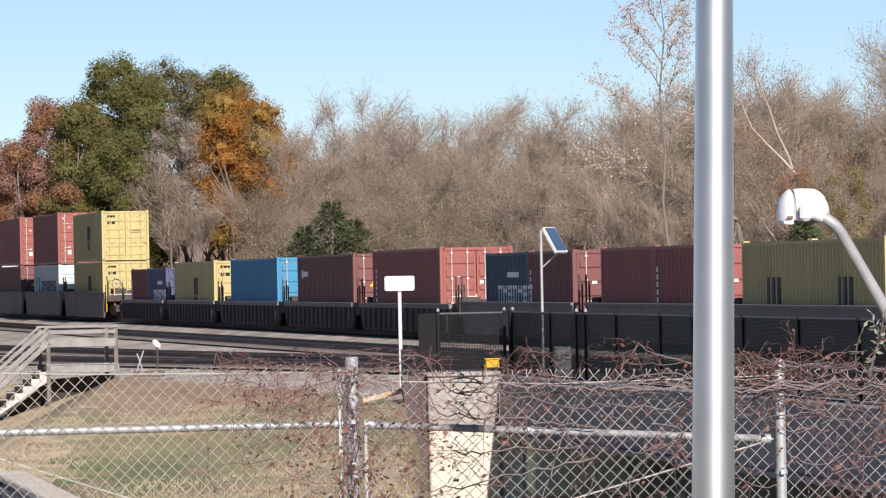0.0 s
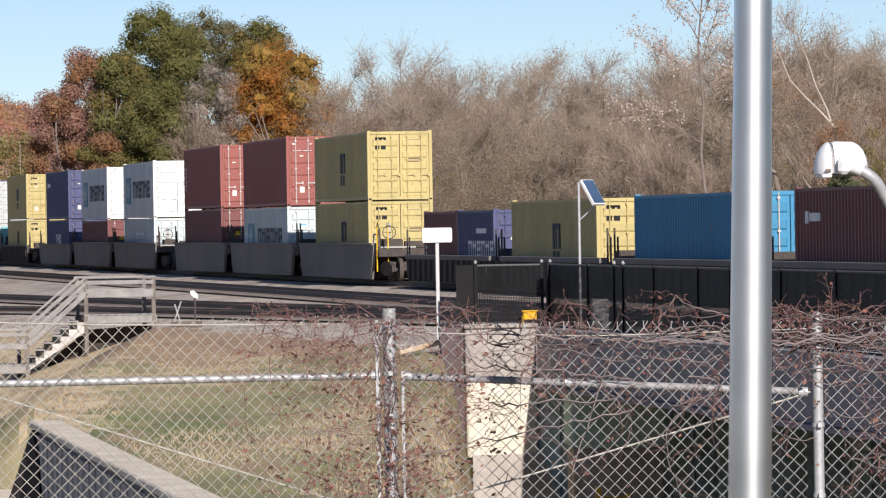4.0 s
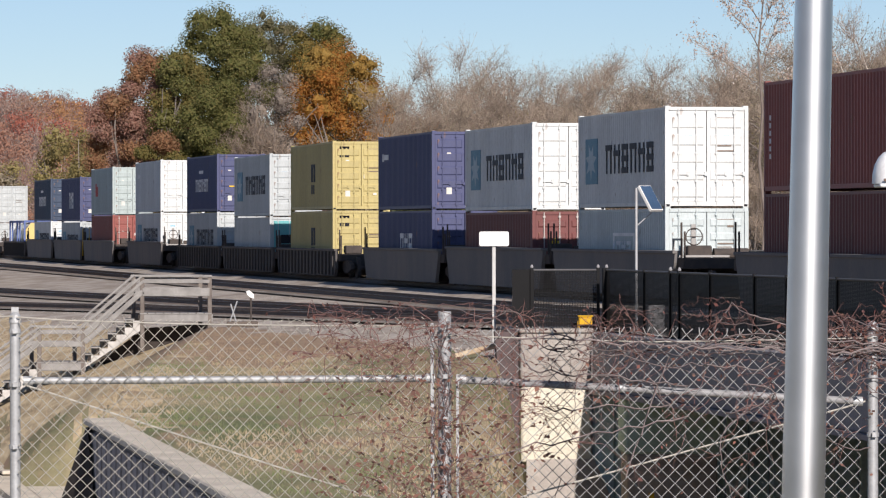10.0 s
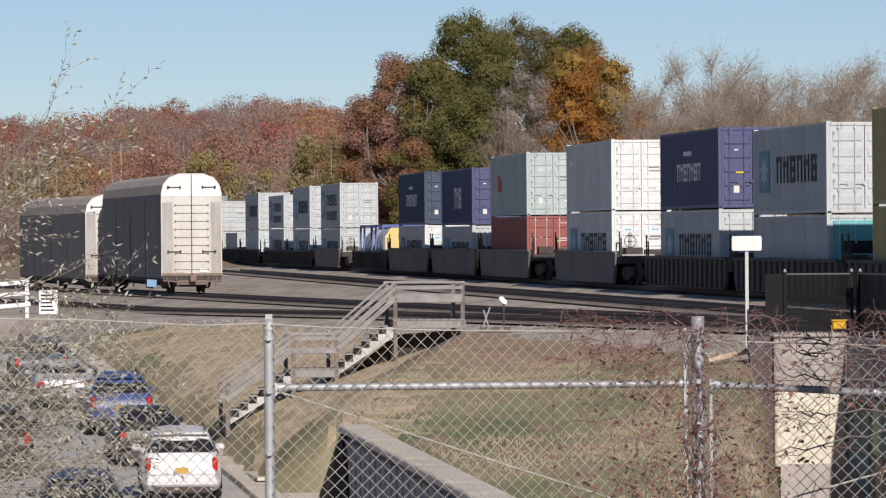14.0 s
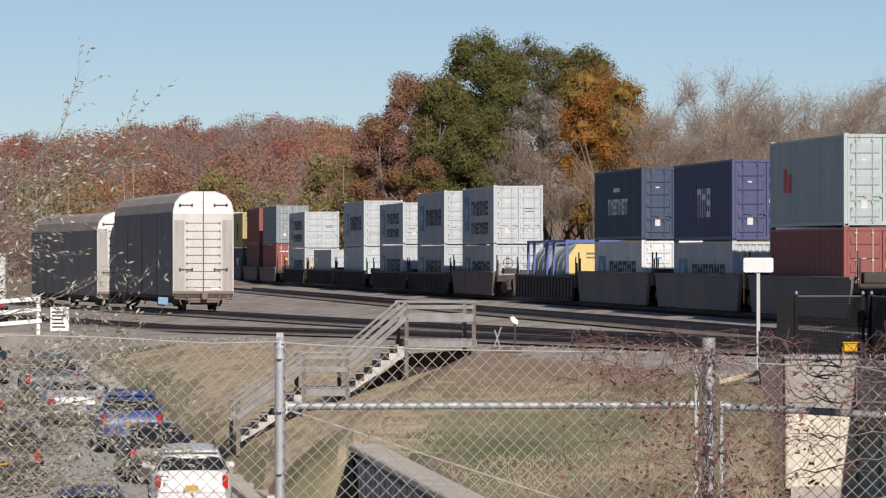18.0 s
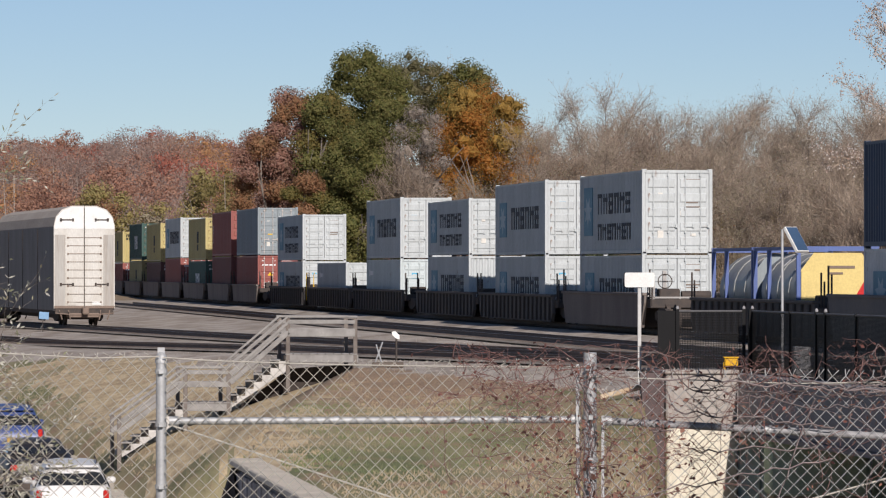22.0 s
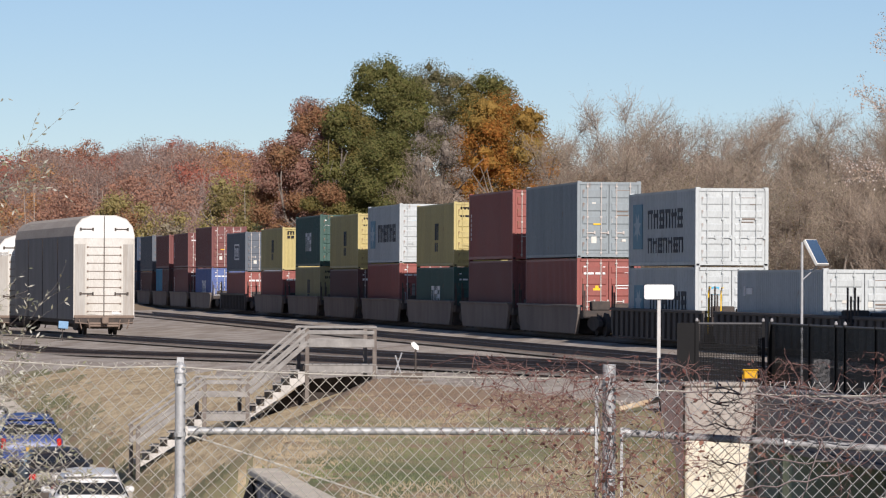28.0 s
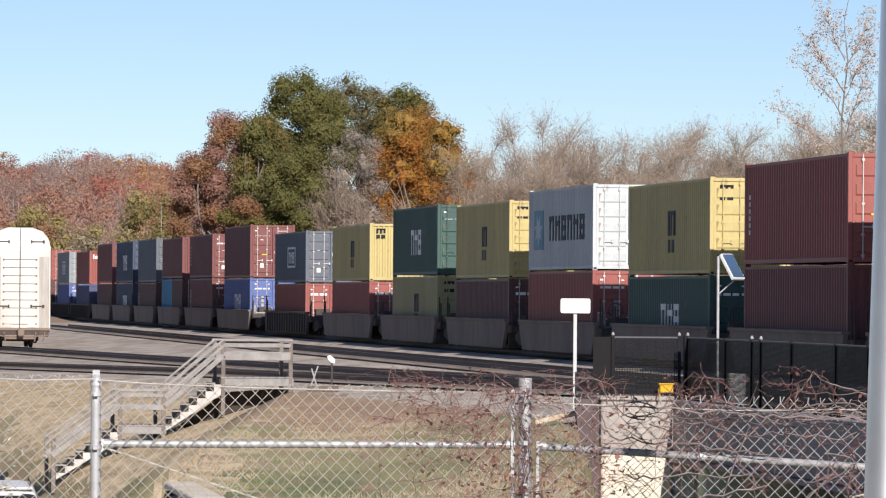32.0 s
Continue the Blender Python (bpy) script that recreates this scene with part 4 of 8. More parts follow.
REAR_UNITS = [
    (292.5, "brown", 1.15, 5.44, [("silver", HC, "doors", "words elabel", L40), ("silver", SD, "doors", "word", L40)]),
    (272.6, "ribbed", 1.0, 5.47, [("silver", HC, "doors", "word eblue", L40), ("silver", SD, "doors", "word eblue", L40)]),
    (253.2, "ribbed", 1.0, 5.07, [("silver", SD, "doors", "words elabel", L40), ("silver", SD, "wall", "word", L40)]),
    (231.9, "ribbed", 1.0, 5.44, [("silver", HC, "doors", "word eblue", L40), ("pale", SD, "doors", "small eblue", L40)]),
    (211.5, "ribbed", 1.0, 2.42, [("silver", SD, "doors", "small elabel", L40)]),
    (192.5, "ribbed", 1.0, 5.12, [("silver", SD, "doors", "words", L40), ("silver", SD, "doors", "word eblue", L40)]),
    (169.5, "brown", 1.05, 5.80, [("slate", HC, "doors", "ehaz elabel", L40), ("red", SD, "doors", "ehaz eword", L40)]),
    (153.8, "brown", 1.05, 5.80, [("red", HC, "doors", "codes ehaz", L40), ("brick", SD, "wall", "", L40)]),
    (137.0, "brown", 1.05, 5.56, [("yellow", HC, "doors", "msc", L40), ("green", SD, "doors", "eword pblock", L40)]),
    (118.7, "brown", 1.05, 5.78, [("silver", HC, "doors", "word eblue", L40), ("red", SD, "doors", "eword", L40)]),
    (102.4, "brown", 1.05, 5.54, [("yellow", HC, "doors", "msc", L40), ("maroon", SD, "doors", "eword", L40)]),
    (85.5, "brown", 1.05, 5.70, [("green", HC, "doors", "eword pblock", L40), ("olive", SD, "doors", "msc", L40)]),
    (66.3, "brown", 1.05, 5.20, [("yellow", SD, "wall", "msc", L40), ("red", SD, "doors", "eword", L40)]),
    (44.4, "ribbed", 1.05, 5.15, [("gunmetal", SD, "doors", "frame elabel", L40), ("red", SD, "doors", "eword", L40)]),
    (21.4, "brown", 1.05, 5.76, [("brick", HC, "doors", "eword ehaz elabel", L40), ("blue", SD, "doors", "eword pblock", L40)]),
    (3.0, "brown", 1.05, 5.5, [("brick", SD, "doors", "eword codes elabel", L40), ("brick", SD, "doors", "eword codes elabel", L40)]),
    (-13.5, "brown", 1.05, 5.5, [("brick", SD, "wall", "", L40), ("maroon", SD, "doors", "", L20), ("azure", SD, "doors", "", -L20)]),
    (-29.5, "brown", 1.05, 5.6, [("gunmetal", HC, "doors", "elabel", L40), ("maroon", SD, "doors", "codes", L40)]),
    (-45.5, "brown", 1.05, 5.6, [("navy", HC, "doors", "pblock", L40), ("navy", SD, "doors", "pblock", L40)]),
    (-61.0, "brown", 1.05, 5.6, [("brick", HC, "doors", "ehaz", L40), ("maroon", SD, "doors", "", L40)]),
    (-80.0, "ribbed", 1.05, 5.2, [("red", SD, "wall", "eword", L40), ("violet", SD, "doors", "", L40)]),
    (-99.0, "ribbed", 1.05, 5.3, [("slate", SD, "doors", "frame elabel", L40), ("blue", SD, "doors", "eword", L40)]),
    (-118.0, "brown", 1.05, 5.6, [("red", SD, "doors", "", L40), ("maroon", SD, "doors", "", L40)]),
]
UNITS = FRONT_UNITS + REAR_UNITS
NAMES = {"yellow": "yellow", "olive": "olive green", "maroon": "dark maroon", "red": "red", "brick": "brick red", "white": "white", "grey": "grey", "pale": "pale grey", "navy": "navy blue", "blue": "blue",
         "violet": "faded violet blue", "azure": "bright blue", "teal": "teal", "green": "dark green", "slate": "slate grey", "silver": "silver grey", "gunmetal": "dark blue grey"}
for i, (s, style, top, high, boxes) in enumerate(UNITS):
    gf = UNITS[i - 1][0] - s - 12.192 if i else 4
    gb = s - UNITS[i + 1][0] - 12.192 if i + 1 < len(UNITS) else 4
    well_car(s, gf, gb, style, top, brake=i in (9, 12, 18, 23, 32, 37), grips=s in (586.9, 356.7, 192.5))
    z = high
    if s == 316.5:
        tank(s, 0.1)
        tank(s - 6.2, 0.1, "slate")
    tall = [b[1] for b in boxes if b[4] > 0]
    while tall and high - sum(tall) < 0.07 and tall[-1] > 2.44:
        tall[-1] = SD if tall[-1] > SD else 2.438
    if tall and high - sum(tall) < 0.07:
        tall[0] = SD if tall[0] > SD else 2.438
    H = SD
    for color, high_as, end, marks, L in boxes:
        H = tall.pop(0) if L > 0 else H
        front = s
        if L < 0:
            front, L = s - 6.12, 6.058
        if L > 8 or front == s:
            z -= H
        where = "stacked on another" if z > 1.5 else "standing in a well car"
        container(color, H, front, z, L, end, marks, "%s corrugated steel container %s" % (NAMES[color], where))


# ---- the near fence, lamp post and street lamp ----
FY = 26.0


def zigzag(x0, x1, z0, top_at, y):
    """Chain-link fabric: upright zigzag wires hooked into one another."""
    s = S()
    w = 0.0765
    for i in range(int((x1 - x0) / (w / 2))):
        x = x0 + i * w / 2
        pts, z, k = [], z0, i
        zt = top_at(x) + random.uniform(-0.004, 0.004)
        while z < zt:
            sag = 0.006 * math.sin(x * 2.3 + z * 3.1)
            pts.append((x + (w / 4 if k % 2 else -w / 4) + sag, y + (0.004 if k % 2 else -0.004) + 0.01 * math.sin(x * 1.7 + z), z))
            z += w / 2
            k += 1
        pts.append((x + random.uniform(-0.02, 0.02), y, zt + 0.01))
        s.tube(pts, 0.0029, 4, False)
    return s


def post(x, top, r, label, cap=True):
    f = thing("fence_post", label, "fence post", "posts of the chain-link fence", pose(x, FY + 0.03, 0.33))
    part("shaft", S().tube([(0, 0, -0.3), (0, 0, top - 0.33)], r, 14), M_galv, f, "", True)
    if cap:
        part("cap", S().tube([(0, 0, top - 0.345), (0, 0, top - 0.325), (0, 0, top - 0.3), (0, 0, top - 0.285)], [r * 1.15, r * 1.15, r * 0.9, r * 0.35], 14), M_galv, f, "", True)
    return f


def bands(f, zs, r):
    for z in zs:
        b = part("band", S().tube([(0, 0, z - 0.012), (0, 0, z + 0.012)], r * 1.18, 14).box(-0.012, 0.012, -r * 2.0, -r, z - 0.012, z + 0.012), M_galv, f)


p0 = post(-1.09, 1.49, 0.030, "grey galvanised steel fence post with a loop cap")
part("loop_cap", S().tube([(0, 0, 1.15), (0, 0, 1.19), (0, 0, 1.21)], [0.036, 0.03, 0.014], 12).box(-0.02, 0.02, -0.01, 0.01, 1.19, 1.235), M_galv, p0)
bands(p0, (0.12, 0.45, 0.8, 1.1), 0.03)
p1 = post(1.33, 1.535, 0.038, "thick galvanised fence post overgrown with dry vine", False)
bands(p1, (0.1, 0.35, 0.6, 0.84, 1.08), 0.038)
p2 = post(3.765, 1.43, 0.03, "grey galvanised steel fence post among vines")
bands(p2, (0.1, 0.5, 0.95), 0.03)
post(-3.5, 1.43, 0.03, "grey galvanised steel fence post behind twigs")
post(6.2, 1.4, 0.03, "grey galvanised steel fence post among vines")
part("tension_bar", S().box(-0.082, -0.062, -0.045, -0.035, 0.0, 1.14), M_galv, p1)
part("tension_bar", S().box(0.062, 0.078, -0.045, -0.035, 0.0, 0.85), M_galv, p1)

# the right rail takes a darker grey for the shade of the vines
for x0, x1, z0, z1, lab in ((-1.04, 1.27, 1.15, 1.157, "bright galvanised brace rail across the fence"), (1.4, 3.70, 1.15, 1.02, "galvanised brace rail, vine shade in its colour, tangled with vine")):
    r = thing("brace_rail", lab, "fence rail", "rails of the chain-link fence")
    part("pipe", S().tube([(x0, FY + 0.03, z0), (x1, FY + 0.03, z1)], 0.021, 12), M_galv if x0 < 0 else M_greypipe, r, "", True)
    part("rail_end", S().tube([(x0 - 0.005, FY + 0.03, z0), (x0 + 0.05, FY + 0.03, z0)], 0.028, 12), M_galv, r)
    part("rail_end", S().tube([(x1 - 0.05, FY + 0.03, z1), (x1 + 0.005, FY + 0.03, z1)], 0.028, 12), M_galv, r)
    xm = x0 + (x1 - x0) * 0.4
    part("sleeve", S().tube([(xm, FY + 0.03, z0 + (z1 - z0) * 0.4), (xm + 0.03, FY + 0.03, z0 + (z1 - z0) * 0.4)], 0.025, 12), M_galv, r)
for a, b in (((-1.05, 1.13), (1.3, 0.36)), ((3.72, 1.02), (1.38, 0.38))):
    t = tagged(part("truss_rod", S().tube([(a[0], FY + 0.02, a[1]), (a[0] + (b[0] - a[0]) * 0.05, FY + 0.02, a[1] - 0.035), (b[0], FY + 0.02, b[1])], 0.0055, 6), M_wire), "thin slanting steel truss rod of the fence", "truss rod", "truss rods of the fence")
fabric = thing("chain_link_fabric", "galvanised chain-link mesh with diamond openings", "chain-link fence")
part("mesh_panel", zigzag(-6.6, -1.12, 0.33, lambda x: 1.525 + 0.03 * smooth(1.6, 3.0, -x), FY - 0.012), M_wire, fabric)
part("mesh_panel", zigzag(-1.05, 1.26, 0.33, lambda x: 1.495 - 0.015 * math.sin((x + 1.05) / 2.3 * math.pi), FY - 0.012), M_wire, fabric)
# right-hand panels: their shade is painted in through the duller wire
part("mesh_panel", zigzag(1.42, 3.72, 0.33, lambda x: 1.445 - 0.03 * (x - 1.4) / 2.3, FY - 0.012), M_shadewire, fabric, "mesh with shade in its duller colour, tangled with vine")
part("mesh_panel", zigzag(3.82, 6.9, 0.33, lambda x: 1.40, FY - 0.012), M_shadewire, fabric, "mesh with shade in its duller colour, tangled with vine")
wires = thing("tension_wire", "thin sagging wire along the top of the mesh", "fence wire")
for pts in ([(-6.6, 1.57), (-4.6, 1.57), (-3.3, 1.56), (-2.75, 1.555), (-2.1, 1.54), (-1.47, 1.506), (-1.1, 1.515)], [(-1.08, 1.51), (-0.8, 1.491), (-0.15, 1.469), (0.8, 1.454), (1.3, 1.455)], [(1.35, 1.40), (2.5, 1.36), (3.76, 1.38)]):
    part("strand", S().tube([(x, FY - 0.02, z) for x, z in pts], 0.0035, 5), M_wire, wires)

lp = thing("lamp_post", "tall tapered brushed aluminium lamp post", "lamp post", m=pose(2.772, 21.5, 0.35, 0, 1.3, 0))
part("shaft", S().tube([(0, 0, -0.1), (0, 0, 0.6), (0, 0, 3.0), (0, 0, 9.0)], [0.1016, 0.1005, 0.0876, 0.07], 48), M_alu, lp, "", True)
part("base_plate", S().box(-0.17, 0.17, -0.17, 0.17, -0.05, 0.02, None, 0.01), M_alu, lp)

sl = thing("street_lamp", "white domed street lamp on a straight grey arm", "street lamp", m=pose(4.66, 27.4, 0.0))
part("pole", S().tube([(0.03, 0, -3), (0.03, 0, 1.86)], [0.062, 0.058], 20), M_galv, sl, "", True)
part("pole_cap", S().tube([(0.03, 0, 1.85), (0.03, 0, 1.88), (0.03, 0, 1.9)], [0.066, 0.064, 0.03], 20), M_galv, sl, "", True)
arm = [(-0.02, -0.03, 1.66), (-0.06, -0.05, 1.735), (-0.16, -0.1, 1.9), (-0.3, -0.17, 2.13), (-0.345, -0.2, 2.2), (-0.38, -0.215, 2.24), (-0.42, -0.22, 2.27), (-0.47, -0.2, 2.3)]
part("arm", S().tube(arm, [0.038, 0.037, 0.035, 0.034, 0.034, 0.034, 0.034, 0.034], 16), M_galv, sl, "", True)
M_shade = mat("lamp_housing", (0.78, 0.79, 0.8), 0.42)
def dome(xs):
    """A half-round housing along x, each station a half hoop of the given radius."""
    q, m = S(), 13
    for x, r, dz in xs:
        q.v += [(x, -0.17 * (r / 0.2) * math.cos(math.pi * k / (m - 1)), dz + (r - dz) * math.sin(math.pi * k / (m - 1)) ** 0.8) for k in range(m)]
    q.f = [(a * m + k, a * m + k + 1, (a + 1) * m + k + 1, (a + 1) * m + k) for a in range(len(xs) - 1) for k in range(m - 1)]
    q.f += [tuple(range(m)), tuple(range(len(xs) * m - 1, (len(xs) - 1) * m - 1, -1))]
    q.f += [(a * m, (a + 1) * m, (a + 1) * m + m - 1, a * m + m - 1) for a in range(len(xs) - 1)]
    return q
head = part("head", dome([(-0.06, 0.19, 0.0), (-0.03, 0.196, 0.0), (0.07, 0.192, 0.0), (0.1, 0.175, 0.0), (0.128, 0.145, 0.0), (0.147, 0.1, 0.0), (0.155, 0.05, 0.0), (0.158, 0.02, 0.0)]), M_shade, sl, "white domed lamp housing", True)
head.location = (-0.535, 0, 2.268)
part("front_hood", dome([(-0.162, 0.03, 0.0), (-0.157, 0.075, 0.0), (-0.143, 0.125, 0.0), (-0.12, 0.165, 0.0), (-0.095, 0.188, 0.0), (-0.078, 0.193, 0.0)]), M_shade, head, "", True)
part("seam", dome([(-0.08, 0.176, 0.004), (-0.058, 0.176, 0.004)]), M_greypipe, head, "grey groove between the hoods")
part("collar", S().box(-0.05, 0.02, -0.235, -0.12, -0.004, 0.1, None, 0.02), M_shade, head)
part("collar_sleeve", S().tube([(0.02, -0.16, 0.055), (0.065, -0.2, 0.035), (0.1, -0.215, 0.015)], [0.05, 0.046, 0.04], 14), M_shade, head, "", True)
part("latch", S().box(-0.12, -0.085, -0.178, -0.16, 0.012, 0.03, None, 0.004), M_gasket, head, "small dark latch")
part("lower_trim", S().box(-0.14, -0.08, -0.165, 0.12, -0.022, 0.0, None, 0.006), M_shade, head)
part("lens", S().box(-0.06, 0.13, -0.11, 0.11, -0.014, 0.002, None, 0.006), M_steel, head)


# ---- vines and twigs on the fence ----
def wander(rng, p, d, n, step, wobble, pull=Vector((0, 0, 0))):
    pts = [Vector(p)]
    d = Vector(d).normalized()
    for _ in range(n):
        d = (d + Vector((rng.uniform(-1, 1), rng.uniform(-0.35, 0.35), rng.uniform(-1, 1))) * wobble + pull).normalized()
        pts.append(pts[-1] + d * step)
    return pts


def leaf(s, p, d, l, w, rng):
    d = Vector(d).normalized()
    u = d.cross(Vector((rng.uniform(-1, 1), rng.uniform(-1, 1), rng.uniform(-1, 1)))).normalized() * w * 0.5
    a = Vector(p)
    s.add([a, a + d * l * 0.45 + u, a + d * l, a + d * l * 0.45 - u], [(0, 1, 2, 3)])


M_vineleaf = leafy("dry_vine_leaves", [(0.21, 0.085, 0.075), (0.26, 0.115, 0.095), (0.25, 0.15, 0.12), (0.16, 0.075, 0.07), (0.3, 0.185, 0.145)])
M_redstem = mat("reddish_vine", (0.2, 0.115, 0.105), 0.8, 0, (0.13, 0.075, 0.07), 3, 0, 20, 0.6, 0.3)
rng = random.Random(11)
vine = thing("vine", "tangle of dry reddish brown vine on the chain-link fence", "vine")
stems, fine, leaves = S(), S(), S()


def creeper(p, d, n, r, depth, low, high):
    """A vine shoot that forks into finer shoots, kept close to the fence."""
    pts, q, dd = [Vector(p)], Vector(p), Vector(d).normalized()
    high = high + rng.uniform(-0.07, 0.03)
    for _ in range(n):
        dd = (dd + Vector((rng.uniform(-1, 1), rng.uniform(-0.3, 0.3), rng.uniform(-1, 1))) * 0.42).normalized()
        q = q + dd * 0.032
        if q.z > high or q.z < low:
            dd.z = -dd.z
        q.y = FY + max(-0.09, min(0.06, q.y - FY))
        pts.append(q.copy())
    (stems if r > 0.003 else fine).tube(pts, [r * (1 - 0.6 * i / n) for i in range(n + 1)], 4, False)
    for q in pts[1:]:
        if depth and rng.random() < 0.3:
            a = rng.uniform(-3.14, 3.14)
            creeper(q, (math.cos(a), 0, math.sin(a)), rng.randint(3, max(4, n // 2)), r * 0.6, depth - 1, low, high)
        if depth < 2 and rng.random() < 0.15:
            leaf(leaves, q, (rng.uniform(-1, 1), rng.uniform(-1, 1), rng.uniform(-1, 0.4)), rng.uniform(0.018, 0.04), rng.uniform(0.011, 0.024), rng)


for i in range(46):
    creeper((rng.gauss(1.32, 0.3), FY - 0.05, rng.uniform(0.35, 1.45)), (rng.uniform(-1, 1), 0, rng.uniform(-0.2, 1)), rng.randint(8, 16), 0.0026, 2, 0.34, 1.56)
for i in range(48):
    creeper((rng.uniform(0.55, 2.1), FY - 0.04, rng.uniform(0.5, 1.5)), (rng.uniform(-1, 1), 0, rng.uniform(-0.5, 0.5)), rng.randint(6, 14), 0.0022, 2, 0.34, 1.58)
for i in range(44):
    creeper((rng.uniform(1.7, 6.5), FY - 0.03, rng.triangular(0.9, 1.5, 1.43)), (rng.choice((-1, 1)), 0, rng.uniform(-0.3, 0.3)), rng.randint(14, 30), rng.uniform(0.0025, 0.0048), 2, 0.4, 1.56)
for i in range(46):
    creeper((rng.uniform(3.5, 6.5), FY - 0.03, rng.uniform(0.6, 1.4)), (rng.choice((-1, 1)), 0, rng.uniform(-0.6, 0.6)), rng.randint(10, 24), 0.0036, 2, 0.4, 1.5)
for i in range(30):
    creeper((rng.uniform(0.55, 1.3), FY - 0.05, rng.uniform(1.28, 1.52)), (rng.uniform(-1, 1), 0, rng.uniform(-0.4, 0.5)), rng.randint(6, 12), 0.0024, 1, 1.1, 1.6)
for i in range(7):
    q, pts = Vector((rng.uniform(1.5, 3.2), FY - 0.05, rng.uniform(1.22, 1.42))), []
    for k in range(rng.randint(30, 55)):
        pts.append(q.copy())
        q += Vector((0.05, rng.uniform(-0.008, 0.008), rng.uniform(-0.024, 0.024) + (1.34 - q.z) * 0.05))
    stems.tube(pts, rng.uniform(0.0025, 0.0045), 5, False)
for i in range(20):
    x = rng.uniform(1.9, 6.4)
    creeper((x, FY, 1.45), (rng.uniform(-0.7, 0.7), 0, 1), rng.randint(4, 8), 0.0028, 1, 1.3, 1.66)
for i in range(5):
    q, pts = Vector((rng.gauss(1.3, 0.1), FY - 0.05, 0.33)), []
    for k in range(26):
        pts.append(q.copy())
        q += Vector((rng.uniform(-0.03, 0.03) + (1.32 - q.x) * 0.06, rng.uniform(-0.01, 0.01), 0.046))
    stems.tube(pts, rng.uniform(0.002, 0.0038), 4, False)
for a, b in (((1.5, 0.72), (2.7, 0.93)), ((2.35, 0.6), (2.6, 1.3)), ((1.8, 1.2), (2.7, 1.12)), ((1.9, 0.98), (2.6, 1.0))):
    v0, v1 = Vector((a[0], FY - 0.04, a[1])), Vector((b[0], FY - 0.04, b[1]))
    stems.tube([v0.lerp(v1, k / 14) + Vector((0, rng.uniform(-0.02, 0.02), rng.uniform(-0.018, 0.018))) for k in range(15)], 0.0042, 5, False)
dead = S()
for i in range(650):
    x, z = rng.gauss(1.28, 0.3), rng.triangular(0.33, 1.35, 0.5)
    leaf(dead, (x, FY - rng.uniform(-0.03, 0.09), z), (rng.uniform(-1, 1), rng.uniform(-1, 1), rng.uniform(-1, 0.4)), rng.uniform(0.022, 0.055), rng.uniform(0.014, 0.034), rng)
for i in range(350):
    x, z = rng.uniform(1.6, 6.4), rng.triangular(0.4, 1.5, 1.35)
    leaf(dead, (x, FY - rng.uniform(-0.03, 0.09), z), (rng.uniform(-1, 1), rng.uniform(-1, 1), rng.uniform(-1, 0.4)), rng.uniform(0.02, 0.045), rng.uniform(0.012, 0.028), rng)
M_deadleaf = leafy("dead_rust_leaves", [(0.3, 0.15, 0.115), (0.36, 0.19, 0.14), (0.22, 0.12, 0.1), (0.33, 0.22, 0.17)])
tagged(part("dead_leaf", dead, M_deadleaf, vine), kind="stuff")
tagged(part("stem", stems, M_vine, vine), kind="stuff")
tagged(part("tendril", fine, M_redstem, vine), kind="stuff")
tagged(part("leaf", leaves, M_vineleaf, vine), kind="stuff")

# pale-leaved sprig by the street lamp
M_paleleaf = leafy("pale_leaves", [(0.5, 0.52, 0.45), (0.62, 0.62, 0.55), (0.2, 0.26, 0.12), (0.4, 0.42, 0.3)])
spr = thing("sprig", "leggy sprig of pale grey-green leaves above the fence", "shrub")
st, lv = S(), S()
for i in range(9):
    pts = wander(rng, (4.30 + rng.uniform(-0.15, 0.3), FY + 0.1, 1.35), (rng.uniform(-0.5, 0.4), 0, 1), rng.randint(6, 11), 0.05, 0.18)
    st.tube(pts, 0.003, 4, False)
    for p in pts[2:]:
        for k in range(2):
            if rng.random() < 0.75:
                leaf(lv, p, (rng.uniform(-1, 1), rng.uniform(-1, 1), rng.uniform(-0.2, 1)), 0.05, 0.022, rng)
part("stem", st, M_vine, spr)
tagged(part("leaf", lv, M_paleleaf, spr), kind="stuff")

# shrub on the left, its twigs reach in front of the parked cars
M_shrubleaf = leafy("narrow_dull_leaves", [(0.26, 0.27, 0.16), (0.4, 0.38, 0.26), (0.7, 0.68, 0.58), (0.3, 0.27, 0.18), (0.78, 0.76, 0.66)], 0.35)
shrub = thing("shrub", "leggy grey shrub with narrow curled leaves behind the fence", "shrub", m=pose(-4.6, 29.0, -0.3))
st, tw, lv = S(), S(), S()


def bough(p, d, n, step, r, wob, depth):
    pts = wander(rng, p, d, n, step, wob, Vector((0.02, 0, -0.004)))
    (st if r > 0.005 else tw).tube(pts, [r * (1 - 0.75 * i / n) for i in range(n + 1)], 4, False)
    for i, q in enumerate(pts[1:]):
        dd = (pts[i + 1] - pts[i]).normalized()
        if depth and rng.random() < 0.72:
            bough(q, dd + Vector((rng.uniform(-0.5, 1), rng.uniform(-0.6, 0.6), rng.uniform(-0.9, 0.9))), rng.randint(4, 7), step * 0.62, r * 0.42, wob * 1.2, depth - 1)
        if depth < 2:
            for k in range(2):
                if rng.random() < 0.5:
                    leaf(lv, q, dd + Vector((rng.uniform(-1, 1), rng.uniform(-1, 1), rng.uniform(-1, 0.7))), rng.uniform(0.03, 0.058), rng.uniform(0.011, 0.017), rng)


